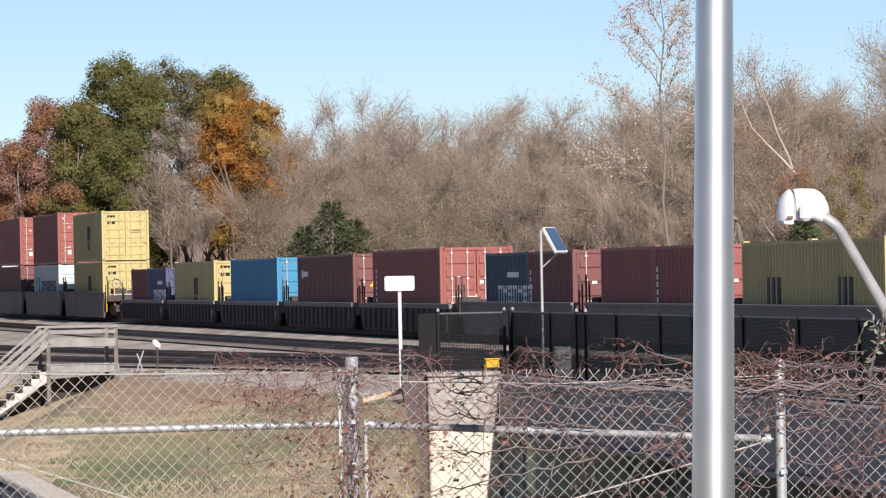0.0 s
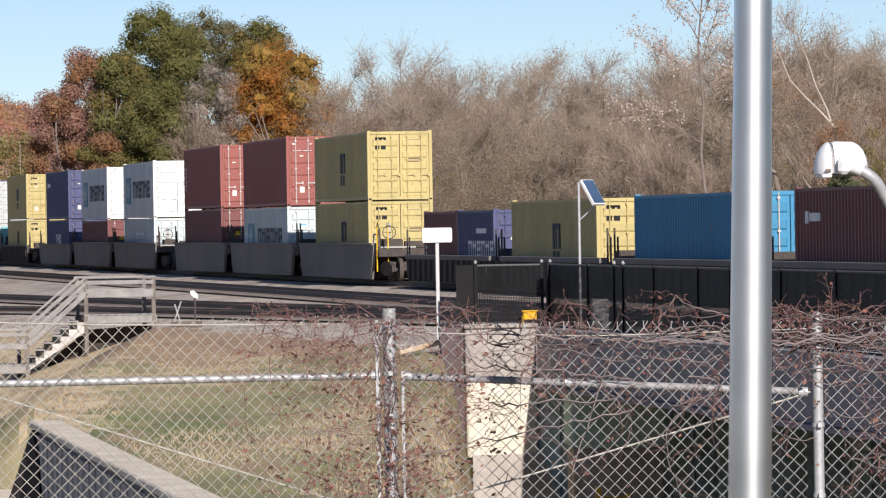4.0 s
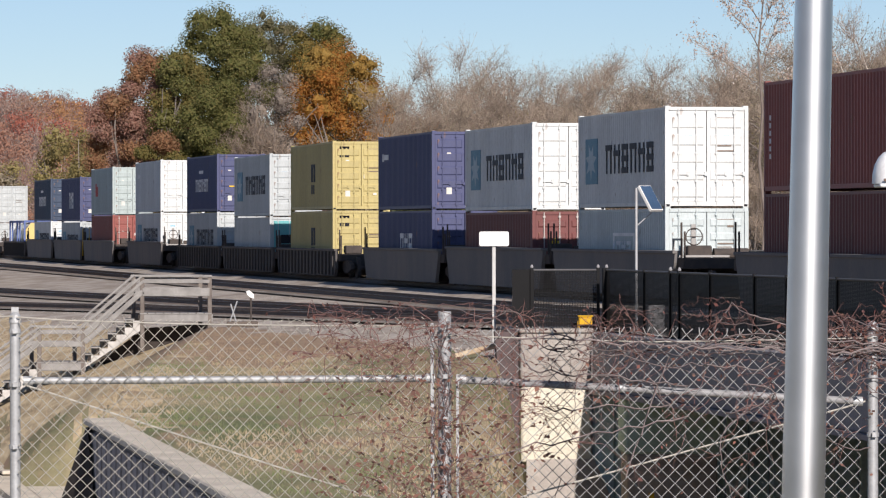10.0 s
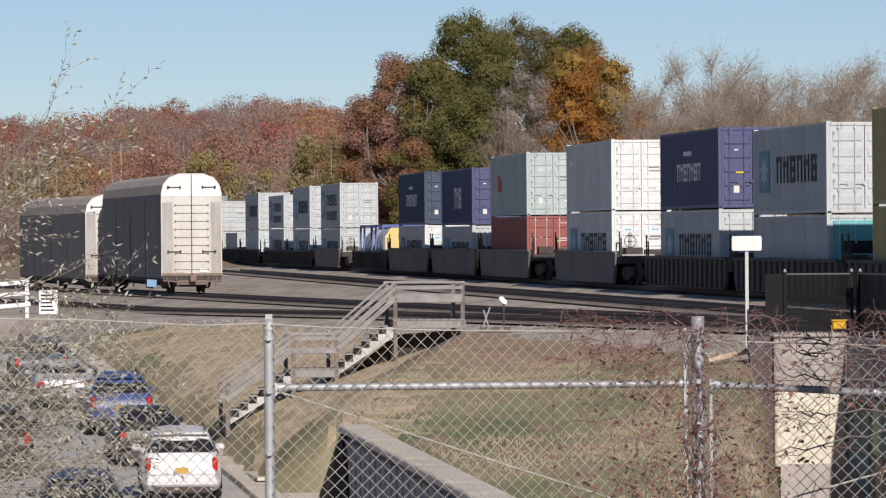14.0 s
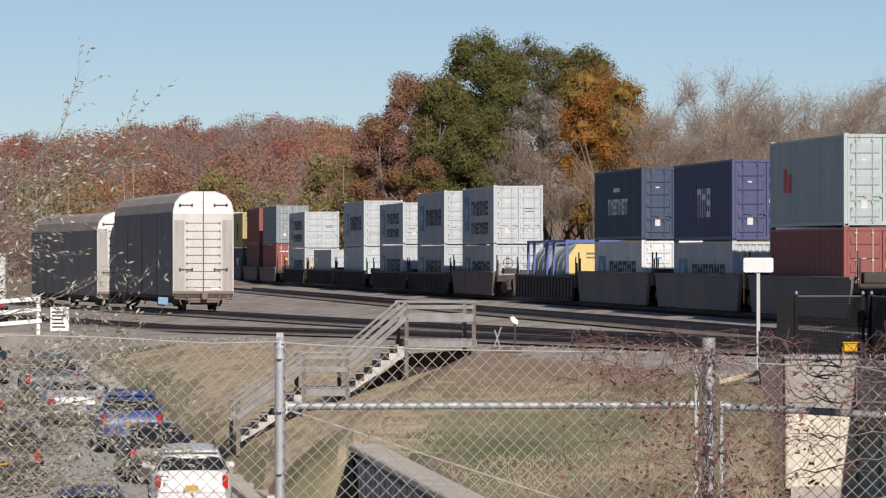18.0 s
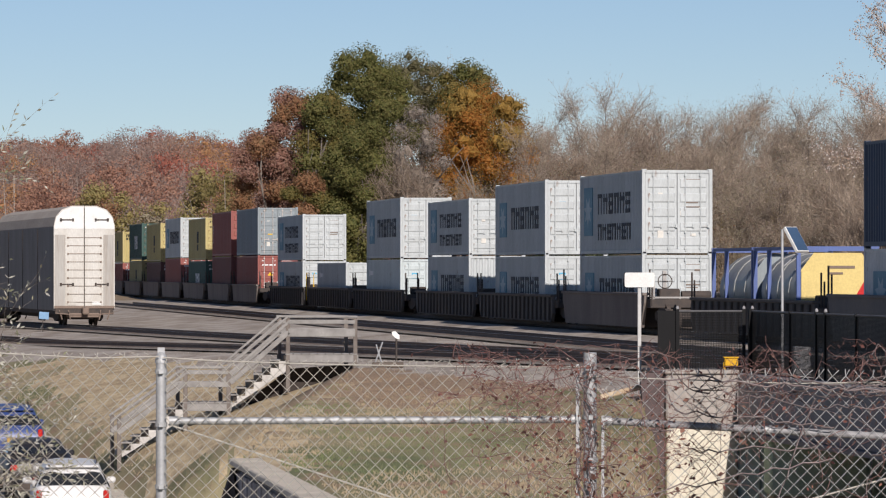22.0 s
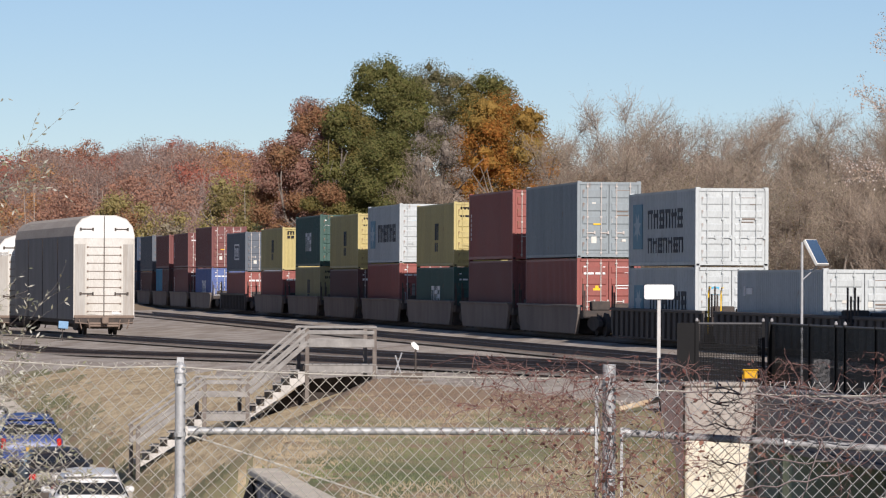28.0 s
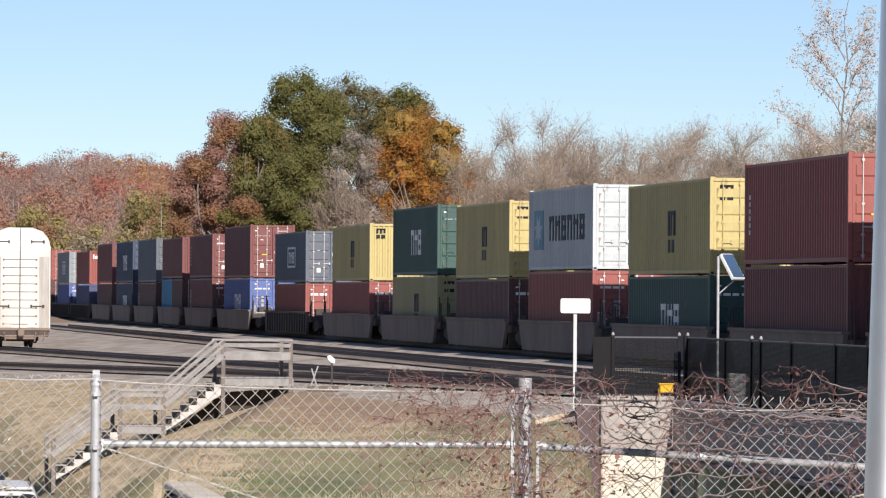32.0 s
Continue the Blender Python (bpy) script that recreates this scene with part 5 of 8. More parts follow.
for k in range(32):
    a = rng.uniform(-0.1, 1.1)
    bough((rng.uniform(0.7, 1.5), rng.uniform(-0.5, 0.5), rng.uniform(0.5, 2.2)), (math.cos(a), rng.uniform(-0.2, 0.2), math.sin(a)), rng.randint(7, 10), 0.125, 0.006, 0.12, 2)
for k in range(12):
    bough((rng.uniform(0.7, 1.35), rng.uniform(-0.4, 0.4), rng.uniform(0.3, 1.4)), (1, rng.uniform(-0.2, 0.2), rng.uniform(-0.25, 0.3)), rng.randint(5, 8), 0.11, 0.006, 0.12, 2)
for k in range(7):
    st.tube(wander(rng, (rng.uniform(-0.3, 0.2), 0, 0), (0.4, 0, 1), 9, 0.2, 0.1), 0.016, 5, False)
M_shrubwood = mat("grey_shrub_wood", (0.2, 0.17, 0.145), 0.9, 0, (0.3, 0.26, 0.22), 4, 0, 20, 0.6)
part("branch", st, M_shrubwood, shrub)
tagged(part("twig", tw, M_shrubwood, shrub), kind="stuff")
tagged(part("leaf", lv, M_shrubleaf, shrub), kind="stuff")


# ---- wooden steps up the bank ----
SY = 122.0
M_postwood = mat("brown_grey_post_wood", (0.2, 0.175, 0.155), 0.85, 0, (0.12, 0.1, 0.09), 3, 0.3, 24, 0.8, 0.15, (1, 1, 1))
steps = thing("wooden_steps", "weathered grey wooden steps with landings and handrails", "steps")


def plank(x0, x1, y0, y1, z0, z1, name="board", m=None, parent=None):
    return part(name, S().box(x0, x1, y0, y1, z0, z1, m, 0.012), M_postwood if name == "post" else M_oldwood, parent or steps)


def slanted(name, a, b, y, w, h, parent=None):
    """A board from a to b (x, z) of width w and height h."""
    dx, dz = b[0] - a[0], b[1] - a[1]
    L, ang = math.hypot(dx, dz), math.degrees(math.atan2(dz, dx))
    m = pose(a[0], y, a[1], 0, -ang, 0)
    return part(name, S().box(0, L, -w / 2, w / 2, -h / 2, h / 2, m, 0.01), M_sunwood if name == "stringer" else M_oldwood, parent or steps)


TOPZ, MIDZ, LOWZ = -0.24, -1.52, -2.78
FLIGHTS = (((-1.78, TOPZ), (-3.33, MIDZ)), ((-4.5, MIDZ), (-6.15, LOWZ)))


def cut_stringer(hi, lo, y, n):
    """A stringer sawn to the steps."""
    (x0, z0), (x1, z1) = hi, lo
    run, rise = (x1 - x0) / n, (z1 - z0) / n
    top = []
    for i in range(n):
        top += [(x0 + run * i, z0 + rise * (i + 1) + 0.02), (x0 + run * (i + 1), z0 + rise * (i + 1) + 0.02)]
    pts = top + [(x1, z1 - 0.16), (x0, z0 + rise - 0.22)]
    return S().prism(pts, y - 0.025, y + 0.025)


for y, dx in ((SY, 0.0), (SY + 1.2, -0.25)):
    for x, z0, z1 in ((0.02, -0.8, 0.74), (-1.76, -1.2, 0.74), (-3.33, -2.6, -0.6), (-4.47, -3.0, -0.6), (-6.22, -3.3, -1.86)):
        plank(dx + x - 0.055, dx + x + 0.055, y - 0.055, y + 0.055, z0, z1, "post")
    plank(dx - 1.84, dx + 0.08, y - 0.08, y + 0.04, 0.74, 0.8, "handrail")
    plank(dx - 1.76, dx + 0.02, y - 0.06, y - 0.058 + 0.03, 0.58, 0.68, "rail_board")
    plank(dx - 1.76, dx + 0.02, y - 0.06, y - 0.03, 0.24, 0.46, "rail_board")
    plank(dx - 4.53, dx - 3.27, y - 0.08, y + 0.04, -0.6, -0.54, "handrail")
    plank(dx - 4.47, dx - 3.33, y - 0.06, y - 0.03, -0.75, -0.66, "rail_board")
    plank(dx - 4.47, dx - 3.33, y - 0.06, y - 0.03, -1.09, -0.95, "rail_board")
    plank(dx - 1.82, dx + 0.1, y - 0.05, y - 0.01, TOPZ - 0.2, TOPZ, "rim_joist")
    plank(dx - 4.55, dx - 3.25, y - 0.05, y - 0.01, MIDZ - 0.2, MIDZ, "rim_joist")
    for (hx, hz), (lx, lz) in (((-1.74, 0.79), (-3.34, -0.56)), ((-4.46, -0.56), (-6.3, -1.88))):
        slanted("handrail", (dx + lx, lz), (dx + hx, hz), y - 0.02, 0.15, 0.06)
        slanted("rail_board", (dx + lx + 0.04, lz - 0.16), (dx + hx, hz - 0.16), y - 0.045, 0.03, 0.08)
        slanted("rail_board", (dx + lx + 0.06, lz - 0.42), (dx + hx, hz - 0.42), y - 0.045, 0.03, 0.13)
    for k, (hi, lo) in enumerate(FLIGHTS):
        # stringers are paler than the other boards: sunlight painted in
        part("stringer", cut_stringer((dx + hi[0], hi[1]), (dx + lo[0], lo[1]), y, 7), M_sunwood, steps, "sawn stringer with sunlight in its pale colour")
for i in range(9):
    plank(-1.83 + i * 0.213, -1.83 + i * 0.213 + 0.2, SY - 0.06, SY + 1.24, TOPZ, TOPZ + 0.04, "deck_board")
for i in range(6):
    plank(-4.54 + i * 0.213, -4.54 + i * 0.213 + 0.2, SY - 0.06, SY + 1.24, MIDZ, MIDZ + 0.04, "deck_board")
for k, ((x0, z0), (x1, z1)) in enumerate(FLIGHTS):
    run, rise = (x1 - x0) / 7, (z1 - z0) / 7
    for i in range(1, 7):
        xx, zz = x0 + run * i, z0 + rise * i
        plank(xx + run - 0.02, xx + 0.03, SY - 0.03, SY + 1.2, zz + 0.02, zz + 0.06, "tread")
    for i in range(7):
        xx, zz = x0 + run * i, z0 + rise * i
        # risers near black: the shade between the treads put into their colour
        part("riser", S().box(xx + run * 0.42, xx - 0.005, SY - 0.012, SY + 1.17, zz + rise + 0.06, zz - 0.005), M_darkfill, steps, "riser board with the shade between treads in its colour" if i == 0 else "")
# sheet added to paint the shade below the flight
part("under_step_shade", S().prism([(-3.4, -1.85), (-1.7, -0.62), (0.0, -0.5), (0.0, -1.1), (-1.9, -1.3), (-3.4, -2.4)], SY + 1.0, SY + 1.05), M_darkfill, steps, "dark sheet painted as the shade under the steps")

# ---- retaining wall beside the lot ----
rw = thing("retaining_wall", "retaining wall of dark upright sheeting under a concrete cap", "retaining wall")
rw["kind"] = "structure"
wa, wb = Vector((-1.72, 68.3, 0)), Vector((0.76, 44.0, 0))
wd = (wb - wa).normalized()
wn = Vector((wd.y, -wd.x, 0))
if wn.x > 0:
    wn = -wn
wl = (wb - wa).length
turn = Matrix.Translation(wa) @ Matrix(((wd.x, wn.x, 0, 0), (wd.y, wn.y, 0, 0), (0, 0, 1, 0), (0, 0, 0, 1)))
cap = S()
for i in range(9):
    cap.box(i * 2.7, i * 2.7 + 2.69, -0.32, 0.14, -0.88, -0.78, turn, 0.02)
part("coping", cap, M_concrete, rw, "weathered concrete coping")
part("core", S().box(0.0, wl, -0.16, 0.02, -4.9, -0.95, turn), M_darkwall, rw)
for i in range(int(wl / 0.42)):
    part("plank", S().box(i * 0.42 + 0.012, i * 0.42 + 0.408, 0.02, 0.06 + 0.02 * (i % 2), -4.9, -0.97, turn, 0.01), M_darkwall, rw)
part("battered_end", S().add([turn @ Vector(p) for p in ((0.0, 0.1, -0.92), (0.0, 0.62, -2.4), (0.0, 1.3, -4.8), (4.5, 0.12, -4.8), (2.4, 0.12, -2.4), (0.6, 0.12, -0.92), (-0.3, 0.0, -4.8), (-0.1, 0.0, -0.92))],
     [(0, 1, 2, 3, 4, 5), (0, 7, 6, 2, 1), (7, 0, 5)]), M_darkfill, rw, "sloping dark end of the wall")

# ---- bridge over the road: abutment, girder, railing ----
BD = Vector((0.125, -0.992, 0)).normalized()
BN = Vector((BD.y, -BD.x, 0))
BM = Matrix.Translation((7.14, 86.0, 0)) @ Matrix(((BD.x, BN.x, 0, 0), (BD.y, BN.y, 0, 0), (0, 0, 1, 0), (0, 0, 0, 1)))
# greyer and darker than the cream pier between seat and foot
M_seat = mat("mottled_grey_concrete", (0.36, 0.33, 0.3), 0.9, 0, (0.25, 0.22, 0.2), 1.6, 0.4, 18, 0.8)
# much darker than the concrete of the pier beside it
M_wing = mat("dark_purple_brown_concrete", (0.11, 0.085, 0.085), 0.9, 0, (0.07, 0.055, 0.055), 1.6, 0.3, 16, 0.7)
ab = thing("bridge_abutment", "sunlit cream concrete bridge abutment with a sloping foot", "abutment")
ab["kind"] = "structure"
part("pier", S().box(-2.2, 0.0, 0.0, 1.33, -2.35, -0.95, BM, 0.03), M_cream, ab, "pale cream concrete")
part("beam_seat", S().box(-2.2, 0.004, -0.01, 1.34, -0.95, 0.06, BM, 0.03), M_seat, ab, "mottled grey concrete")
part("coping", S().box(-2.25, 0.05, -0.04, 1.37, 0.06, 0.14, BM, 0.02), M_seat, ab)
ft = S().add([BM @ Vector(p) for p in ((-2.2, 1.24, -2.3), (0.02, 1.24, -2.3), (0.02, -0.05, -2.3), (-2.2, -0.05, -2.3), (-2.2, 1.7, -5.7), (1.3, 1.5, -5.7), (1.3, -1.3, -5.7), (-2.2, -1.3, -5.7))],
             [(0, 1, 2, 3), (0, 4, 5, 1), (1, 5, 6, 2), (2, 6, 7, 3), (0, 3, 7, 4)])
part("wing_wall", S().prism([(5.33, 0.08), (5.84, 0.08), (5.84, -2.4), (5.8, -2.4), (5.42, -1.0)], 86.02, 86.4), M_wing, ab, "dark purple-brown wing wall")
part("footing", ft, M_seat, ab, "mottled grey concrete foot")
br = thing("bridge_span", "dark weathered girder span of the railway bridge", "bridge")
br["kind"] = "structure"
M_girder = mat("weathered_girder", (0.28, 0.26, 0.268), 0.85, 0, (0.33, 0.305, 0.31), 0.6, 0.2, 12, 0.7, 0, (1, 1, 0.5))
M_green = mat("faded_green_paint", (0.42, 0.54, 0.47), 0.7, 0, (0.3, 0.4, 0.35), 1.5, 0.1, 14, 0.7)
M_tealsheet = mat("teal_sheet_steel", (0.62, 0.74, 0.72), 0.65, 0, (0.42, 0.53, 0.51), 1.5, 0.1, 14, 0.7)
part("fascia", S().box(0.0, 62, -0.3, -0.02, -1.0, 0.08, BM, 0.03), M_girder, br)
part("bottom_flange", S().box(0.0, 62, -0.45, 0.06, -1.08, -1.0, BM), M_girder, br)
part("deck", S().box(0.0, 62, -24, -0.25, -0.42, -0.36, BM), M_girder, br)
for i in range(9):
    part("cross_beam", S().box(3.5 + i * 6, 3.8 + i * 6, -24, -0.3, -0.95, -0.42, BM), M_girder, br)
far = thing("sheet_pile_wall", "dull teal sheet steel wall in the shade of the bridge", "wall")
far["kind"] = "structure"
for i in range(34):
    part("sheet", S().box(7.2 + i * 0.42, 7.2 + i * 0.42 + 0.4, 86.3 + 0.14 * (i % 2), 86.5 + 0.14 * (i % 2), -5.7, -0.45, None, 0.03), M_tealsheet, far)
dump = thing("dumpster", "dark green steel waste container under the bridge", "dumpster", m=pose(7.55, 83.6, -5.6))
part("body", S().box(0, 1.75, 0.0, 1.4, 3.5, 4.5, None, 0.04), M_green, dump)
part("lid", S().box(-0.04, 1.79, -0.04, 1.44, 4.5, 4.57, None, 0.02), M_green, dump)
part("stand", S().box(0.05, 1.7, 0.05, 1.35, 0.0, 3.5, None, 0.03), M_seat, dump, "grey concrete plinth")
M_yel = mat("safety_yellow", (0.6, 0.34, 0.02), 0.5)
lift = thing("forklift", "yellow mast top of a small lift truck", "forklift", m=pose(7.7, 80.0, -5.22))
part("mast", S().box(-0.05, 0.04, 0, 0.1, 0.0, 2.62), M_yel, lift)
part("mast", S().box(0.45, 0.54, 0, 0.1, 0.0, 2.5), M_yel, lift)
part("crossbar", S().box(-0.05, 0.6, -0.02, 0.12, 2.3, 2.44, None, 0.02), M_yel, lift)
part("guard", S().box(-0.1, 0.7, 0.1, 1.0, 2.1, 2.18, None, 0.02), M_yel, lift)
part("body", S().box(-0.1, 0.7, 0.15, 1.4, 0.3, 1.2, None, 0.06), M_yel, lift)
for y in (0.3, 1.2):
    for x in (-0.15, 0.6):
        part("wheel", S().tube([(x, y, 0.3), (x + 0.15, y, 0.3)], 0.3, 16), M_darkgear, lift)

# black screened railing over the pier and along the bridge
M_mesh = mat("black_coated_steel", (0.009, 0.009, 0.01), 0.6)
M_railbar = mat("dark_grey_bar", (0.1, 0.1, 0.105), 0.6)
rail = thing("bridge_railing", "black steel railing with fine mesh panels along the bridge", "railing")
GM = pose(5.7, 86.6, 0)
part("shield", S().box(0.0, 0.36, 0.02, 0.05, 0.0, 1.24, GM), M_mesh, rail, "solid black end shield")
for x in (0.37, 1.62, 1.78):
    p = part("post", S().box(x - 0.03, x + 0.03, -0.03, 0.03, -0.1, 1.27, GM), M_mesh, rail)
    part("finial", S().tube([GM @ Vector((x, 0, 1.25)), GM @ Vector((x, 0, 1.29)), GM @ Vector((x, 0, 1.33))], [0.024, 0.032, 0.016], 10), M_greypipe, p, "grey metal cap")
part("top_bar", S().tube([GM @ Vector((0.37, 0, 1.23)), GM @ Vector((1.62, 0, 1.23))], 0.02, 8), M_railbar, rail)
gate = S()
for k in range(40):
    gate.box(0.4 + k * 0.0305, 0.4 + k * 0.0305 + 0.011, -0.003, 0.003, 0.06, 1.21, GM)
for k in range(38):
    gate.box(0.4, 1.6, -0.006, -0.003, 0.07 + k * 0.0305, 0.08 + k * 0.0305, GM)
tagged(part("mesh_infill", gate, M_mesh, rail, "see-through black mesh"), kind="stuff")
RM = BM @ pose(0.1, -0.26, 0)
stops = (0.0, 3.3, 5.4, 6.1, 8.4, 11.5, 13.6, 16.7, 19.8, 22.9, 26.0, 29.1, 32.2)
for i, s in enumerate(stops):
    r = 0.06 if i == 0 else 0.03
    p = part("post", S().box(s - r, s + r, -r, r, 0.0, 1.27, RM), M_mesh, rail)
    if i in (2, 3):
        part("finial", S().tube([RM @ Vector((s, 0, 1.25)), RM @ Vector((s, 0, 1.29)), RM @ Vector((s, 0, 1.33))], [0.024, 0.032, 0.016], 10), M_greypipe, p, "grey metal cap")
for i, (a, b) in enumerate(zip(stops[:-1], stops[1:])):
    part("top_bar", S().tube([RM @ Vector((a, 0, 1.235)), RM @ Vector((b, 0, 1.235))], 0.02, 8), M_railbar, rail)
    part("bottom_bar", S().box(a, b, -0.025, 0.025, 0.05, 0.1, RM), M_mesh, rail)
    inf = S()
    for k in range(int((b - a - 0.06) / 0.1)):
        x = a + 0.04 + k * 0.1
        inf.box(x, x + 0.012, -0.0015, 0.0015, 0.1, 1.22, RM)
    for k in range(55):
        inf.box(a, b, -0.003, 0.003, 0.12 + k * 0.02, 0.1345 + k * 0.02, RM)
    tagged(part("mesh_infill", inf, M_mesh, rail), kind="stuff")

yb = thing("junction_box", "yellow metal box on a short stand", "box", m=pose(7.03, 86.2, 0.14))
part("box", S().box(-0.11, 0.14, -0.1, 0.1, 0.06, 0.22, None, 0.02), M_yel, yb)
part("lid", S().box(-0.13, 0.16, -0.12, 0.12, 0.22, 0.24), M_yel, yb)
part("stand", S().box(-0.13, -0.09, -0.02, 0.02, -0.05, 0.14), M_yel, yb)
cab = thing("relay_cabinet", "pale grey louvred cabinet behind the railing", "cabinet", m=pose(8.5, 87.6, -0.35))
part("body", S().box(-0.16, 0.16, -0.15, 0.15, 0.0, 0.9, None, 0.015), M_greypipe, cab)
for i in range(7):
    part("louvre", S().box(-0.13, 0.13, -0.175, -0.15, 0.2 + i * 0.09, 0.24 + i * 0.09), M_greypipe, cab)

sg = thing("sign_post", "blank white sign board on a white square post", "sign", m=pose(5.44, 88.0, -0.5))
part("post", S().box(-0.034, 0.034, -0.034, 0.034, 0, 2.36, None, 0.008), mat("dull_white_post", (0.5, 0.5, 0.49), 0.5, 0, (0.36, 0.36, 0.35), 3, 0, 20, 0.6, 0, (1, 1, 0.3)), sg)
bd = S()
pts = []
for cx, cz, a0 in ((0.25, 2.42, 0), (-0.25, 2.42, 90), (-0.25, 2.21, 180), (0.25, 2.21, 270)):
    pts += [(cx + 0.035 * math.cos(radians(a0 + k * 30)), cz + 0.035 * math.sin(radians(a0 + k * 30))) for k in range(4)]
part("board", bd.prism(pts, -0.07, -0.05), M_white, sg, "white board with rounded corners")

so = thing("solar_post", "small solar panel tilted on a thin steel post", "solar panel", m=pose(8.36, 90.0, -0.4))
part("post", S().tube([(0, 0, 0), (0, 0, 3.2)], 0.028, 12), M_galv, so, "", True)
ax, ay = Vector((0.78, 0.62, 0)), Vector((-0.37, 0.46, 0.8)).normalized()
az = ax.normalized().cross(ay)
tl = Matrix.Translation((0.27, -0.1, 3.0)) @ Matrix((( ax.normalized().x, ay.x, az.x, 0), (ax.normalized().y, ay.y, az.y, 0), (0, ay.z, az.z, 0), (0, 0, 0, 1)))
pn = part("panel", S().box(-0.16, 0.16, -0.3, 0.3, -0.045, 0.02, tl, 0.006), M_white, so, "white panel frame")
part("cell_sheet", S().box(-0.138, 0.145, -0.28, 0.28, 0.02, 0.026, tl), mat("solar_cells", (0.05, 0.09, 0.16), 0.15), pn, "blue-grey solar cells")
part("back_plate", S().box(-0.14, 0.14, -0.27, 0.27, -0.06, -0.045, tl), M_white, pn)
part("strut", S().tube([(0, 0, 2.45), (0.3, -0.02, 2.72)], 0.014, 8), M_galv, so)

pk = thing("fallen_plank", "pale split plank lying on the gravel by the sign", "plank")
part("board", S().box(-0.42, 0.42, -0.09, 0.09, -0.05, 0.05, pose(5.03, 86.8, -0.29, 0, -14, 0), 0.02), mat("split_pale_wood", (0.5, 0.41, 0.3), 0.85, 0, (0.3, 0.2, 0.12), 3, 0.3, 20, 0.8), pk)

for x, y, w, k in ((-0.36, 112.0, 0.34, 6), (0.95, 113.0, 0.5, -8)):
    sc = thing("scrap_board", "scrap of pale broken board lying on the gravel", "scrap", "", pose(x, y, ground_z(x, y) + 0.04, 0, 0, k))
    part("board", S().box(-w / 2, w / 2, -0.12, 0.12, -0.03, 0.04, None, 0.015), M_sunwood, sc)

wh = thing("switch_stand", "small switch stand with a white target beside the track", "switch stand", m=pose(1.05, 118.0, -0.45))
tgt = S()
tgt.tube([(-0.02, -0.02, 0.82), (0.0, 0.02, 0.82)], 0.1, 14)
tgt.turned(pose(0, 0, 0))
plate = [(-0.1, 0.87), (-0.02, 0.9), (0.1, 0.79), (0.1, 0.68), (0.0, 0.71), (-0.08, 0.79)]
part("target", S().prism(plate, -0.03, -0.01), M_white, wh, "white target plate")
part("mast", S().tube([(0.02, 0, 0.0), (0.02, 0, 0.75)], 0.025, 8), M_darkgear, wh)
part("lever", S().tube([(-0.55, 0, 0.0), (-0.33, 0, 0.62)][::-1], 0.02, 6).tube([(-0.33, 0, 0.0), (-0.5, 0, 0.55)], 0.02, 6), M_galv, wh)
part("base", S().box(-0.6, 0.2, -0.3, 0.3, -0.05, 0.1, None, 0.02), M_tie, wh)


# ---- parked rack cars ----
M_rackend = mat("chalky_white_paint", (0.54, 0.53, 0.495), 0.6, 0, (0.4, 0.37, 0.32), 0.9, 0.05, 16, 0.7, 0, (1, 1, 0.35))
M_rackside = mat("dull_galvanised_sheet", (0.21, 0.2, 0.195), 0.7, 0.0, (0.15, 0.14, 0.132), 0.7, 0.0, 14, 0.7, 0, (1, 1, 0.3))


M_ruststrip = mat("rust_streaked_paint", (0.38, 0.37, 0.345), 0.7, 0, (0.3, 0.265, 0.23), 2.2, 0.05, 16, 0.9, 0, (1, 1, 0.12))


M_rackroof = mat("dusty_roof_sheet", (0.4, 0.355, 0.31), 0.8, 0.0, (0.3, 0.26, 0.225), 0.7, 0.0, 14, 0.7, 0, (0.3, 1, 1))


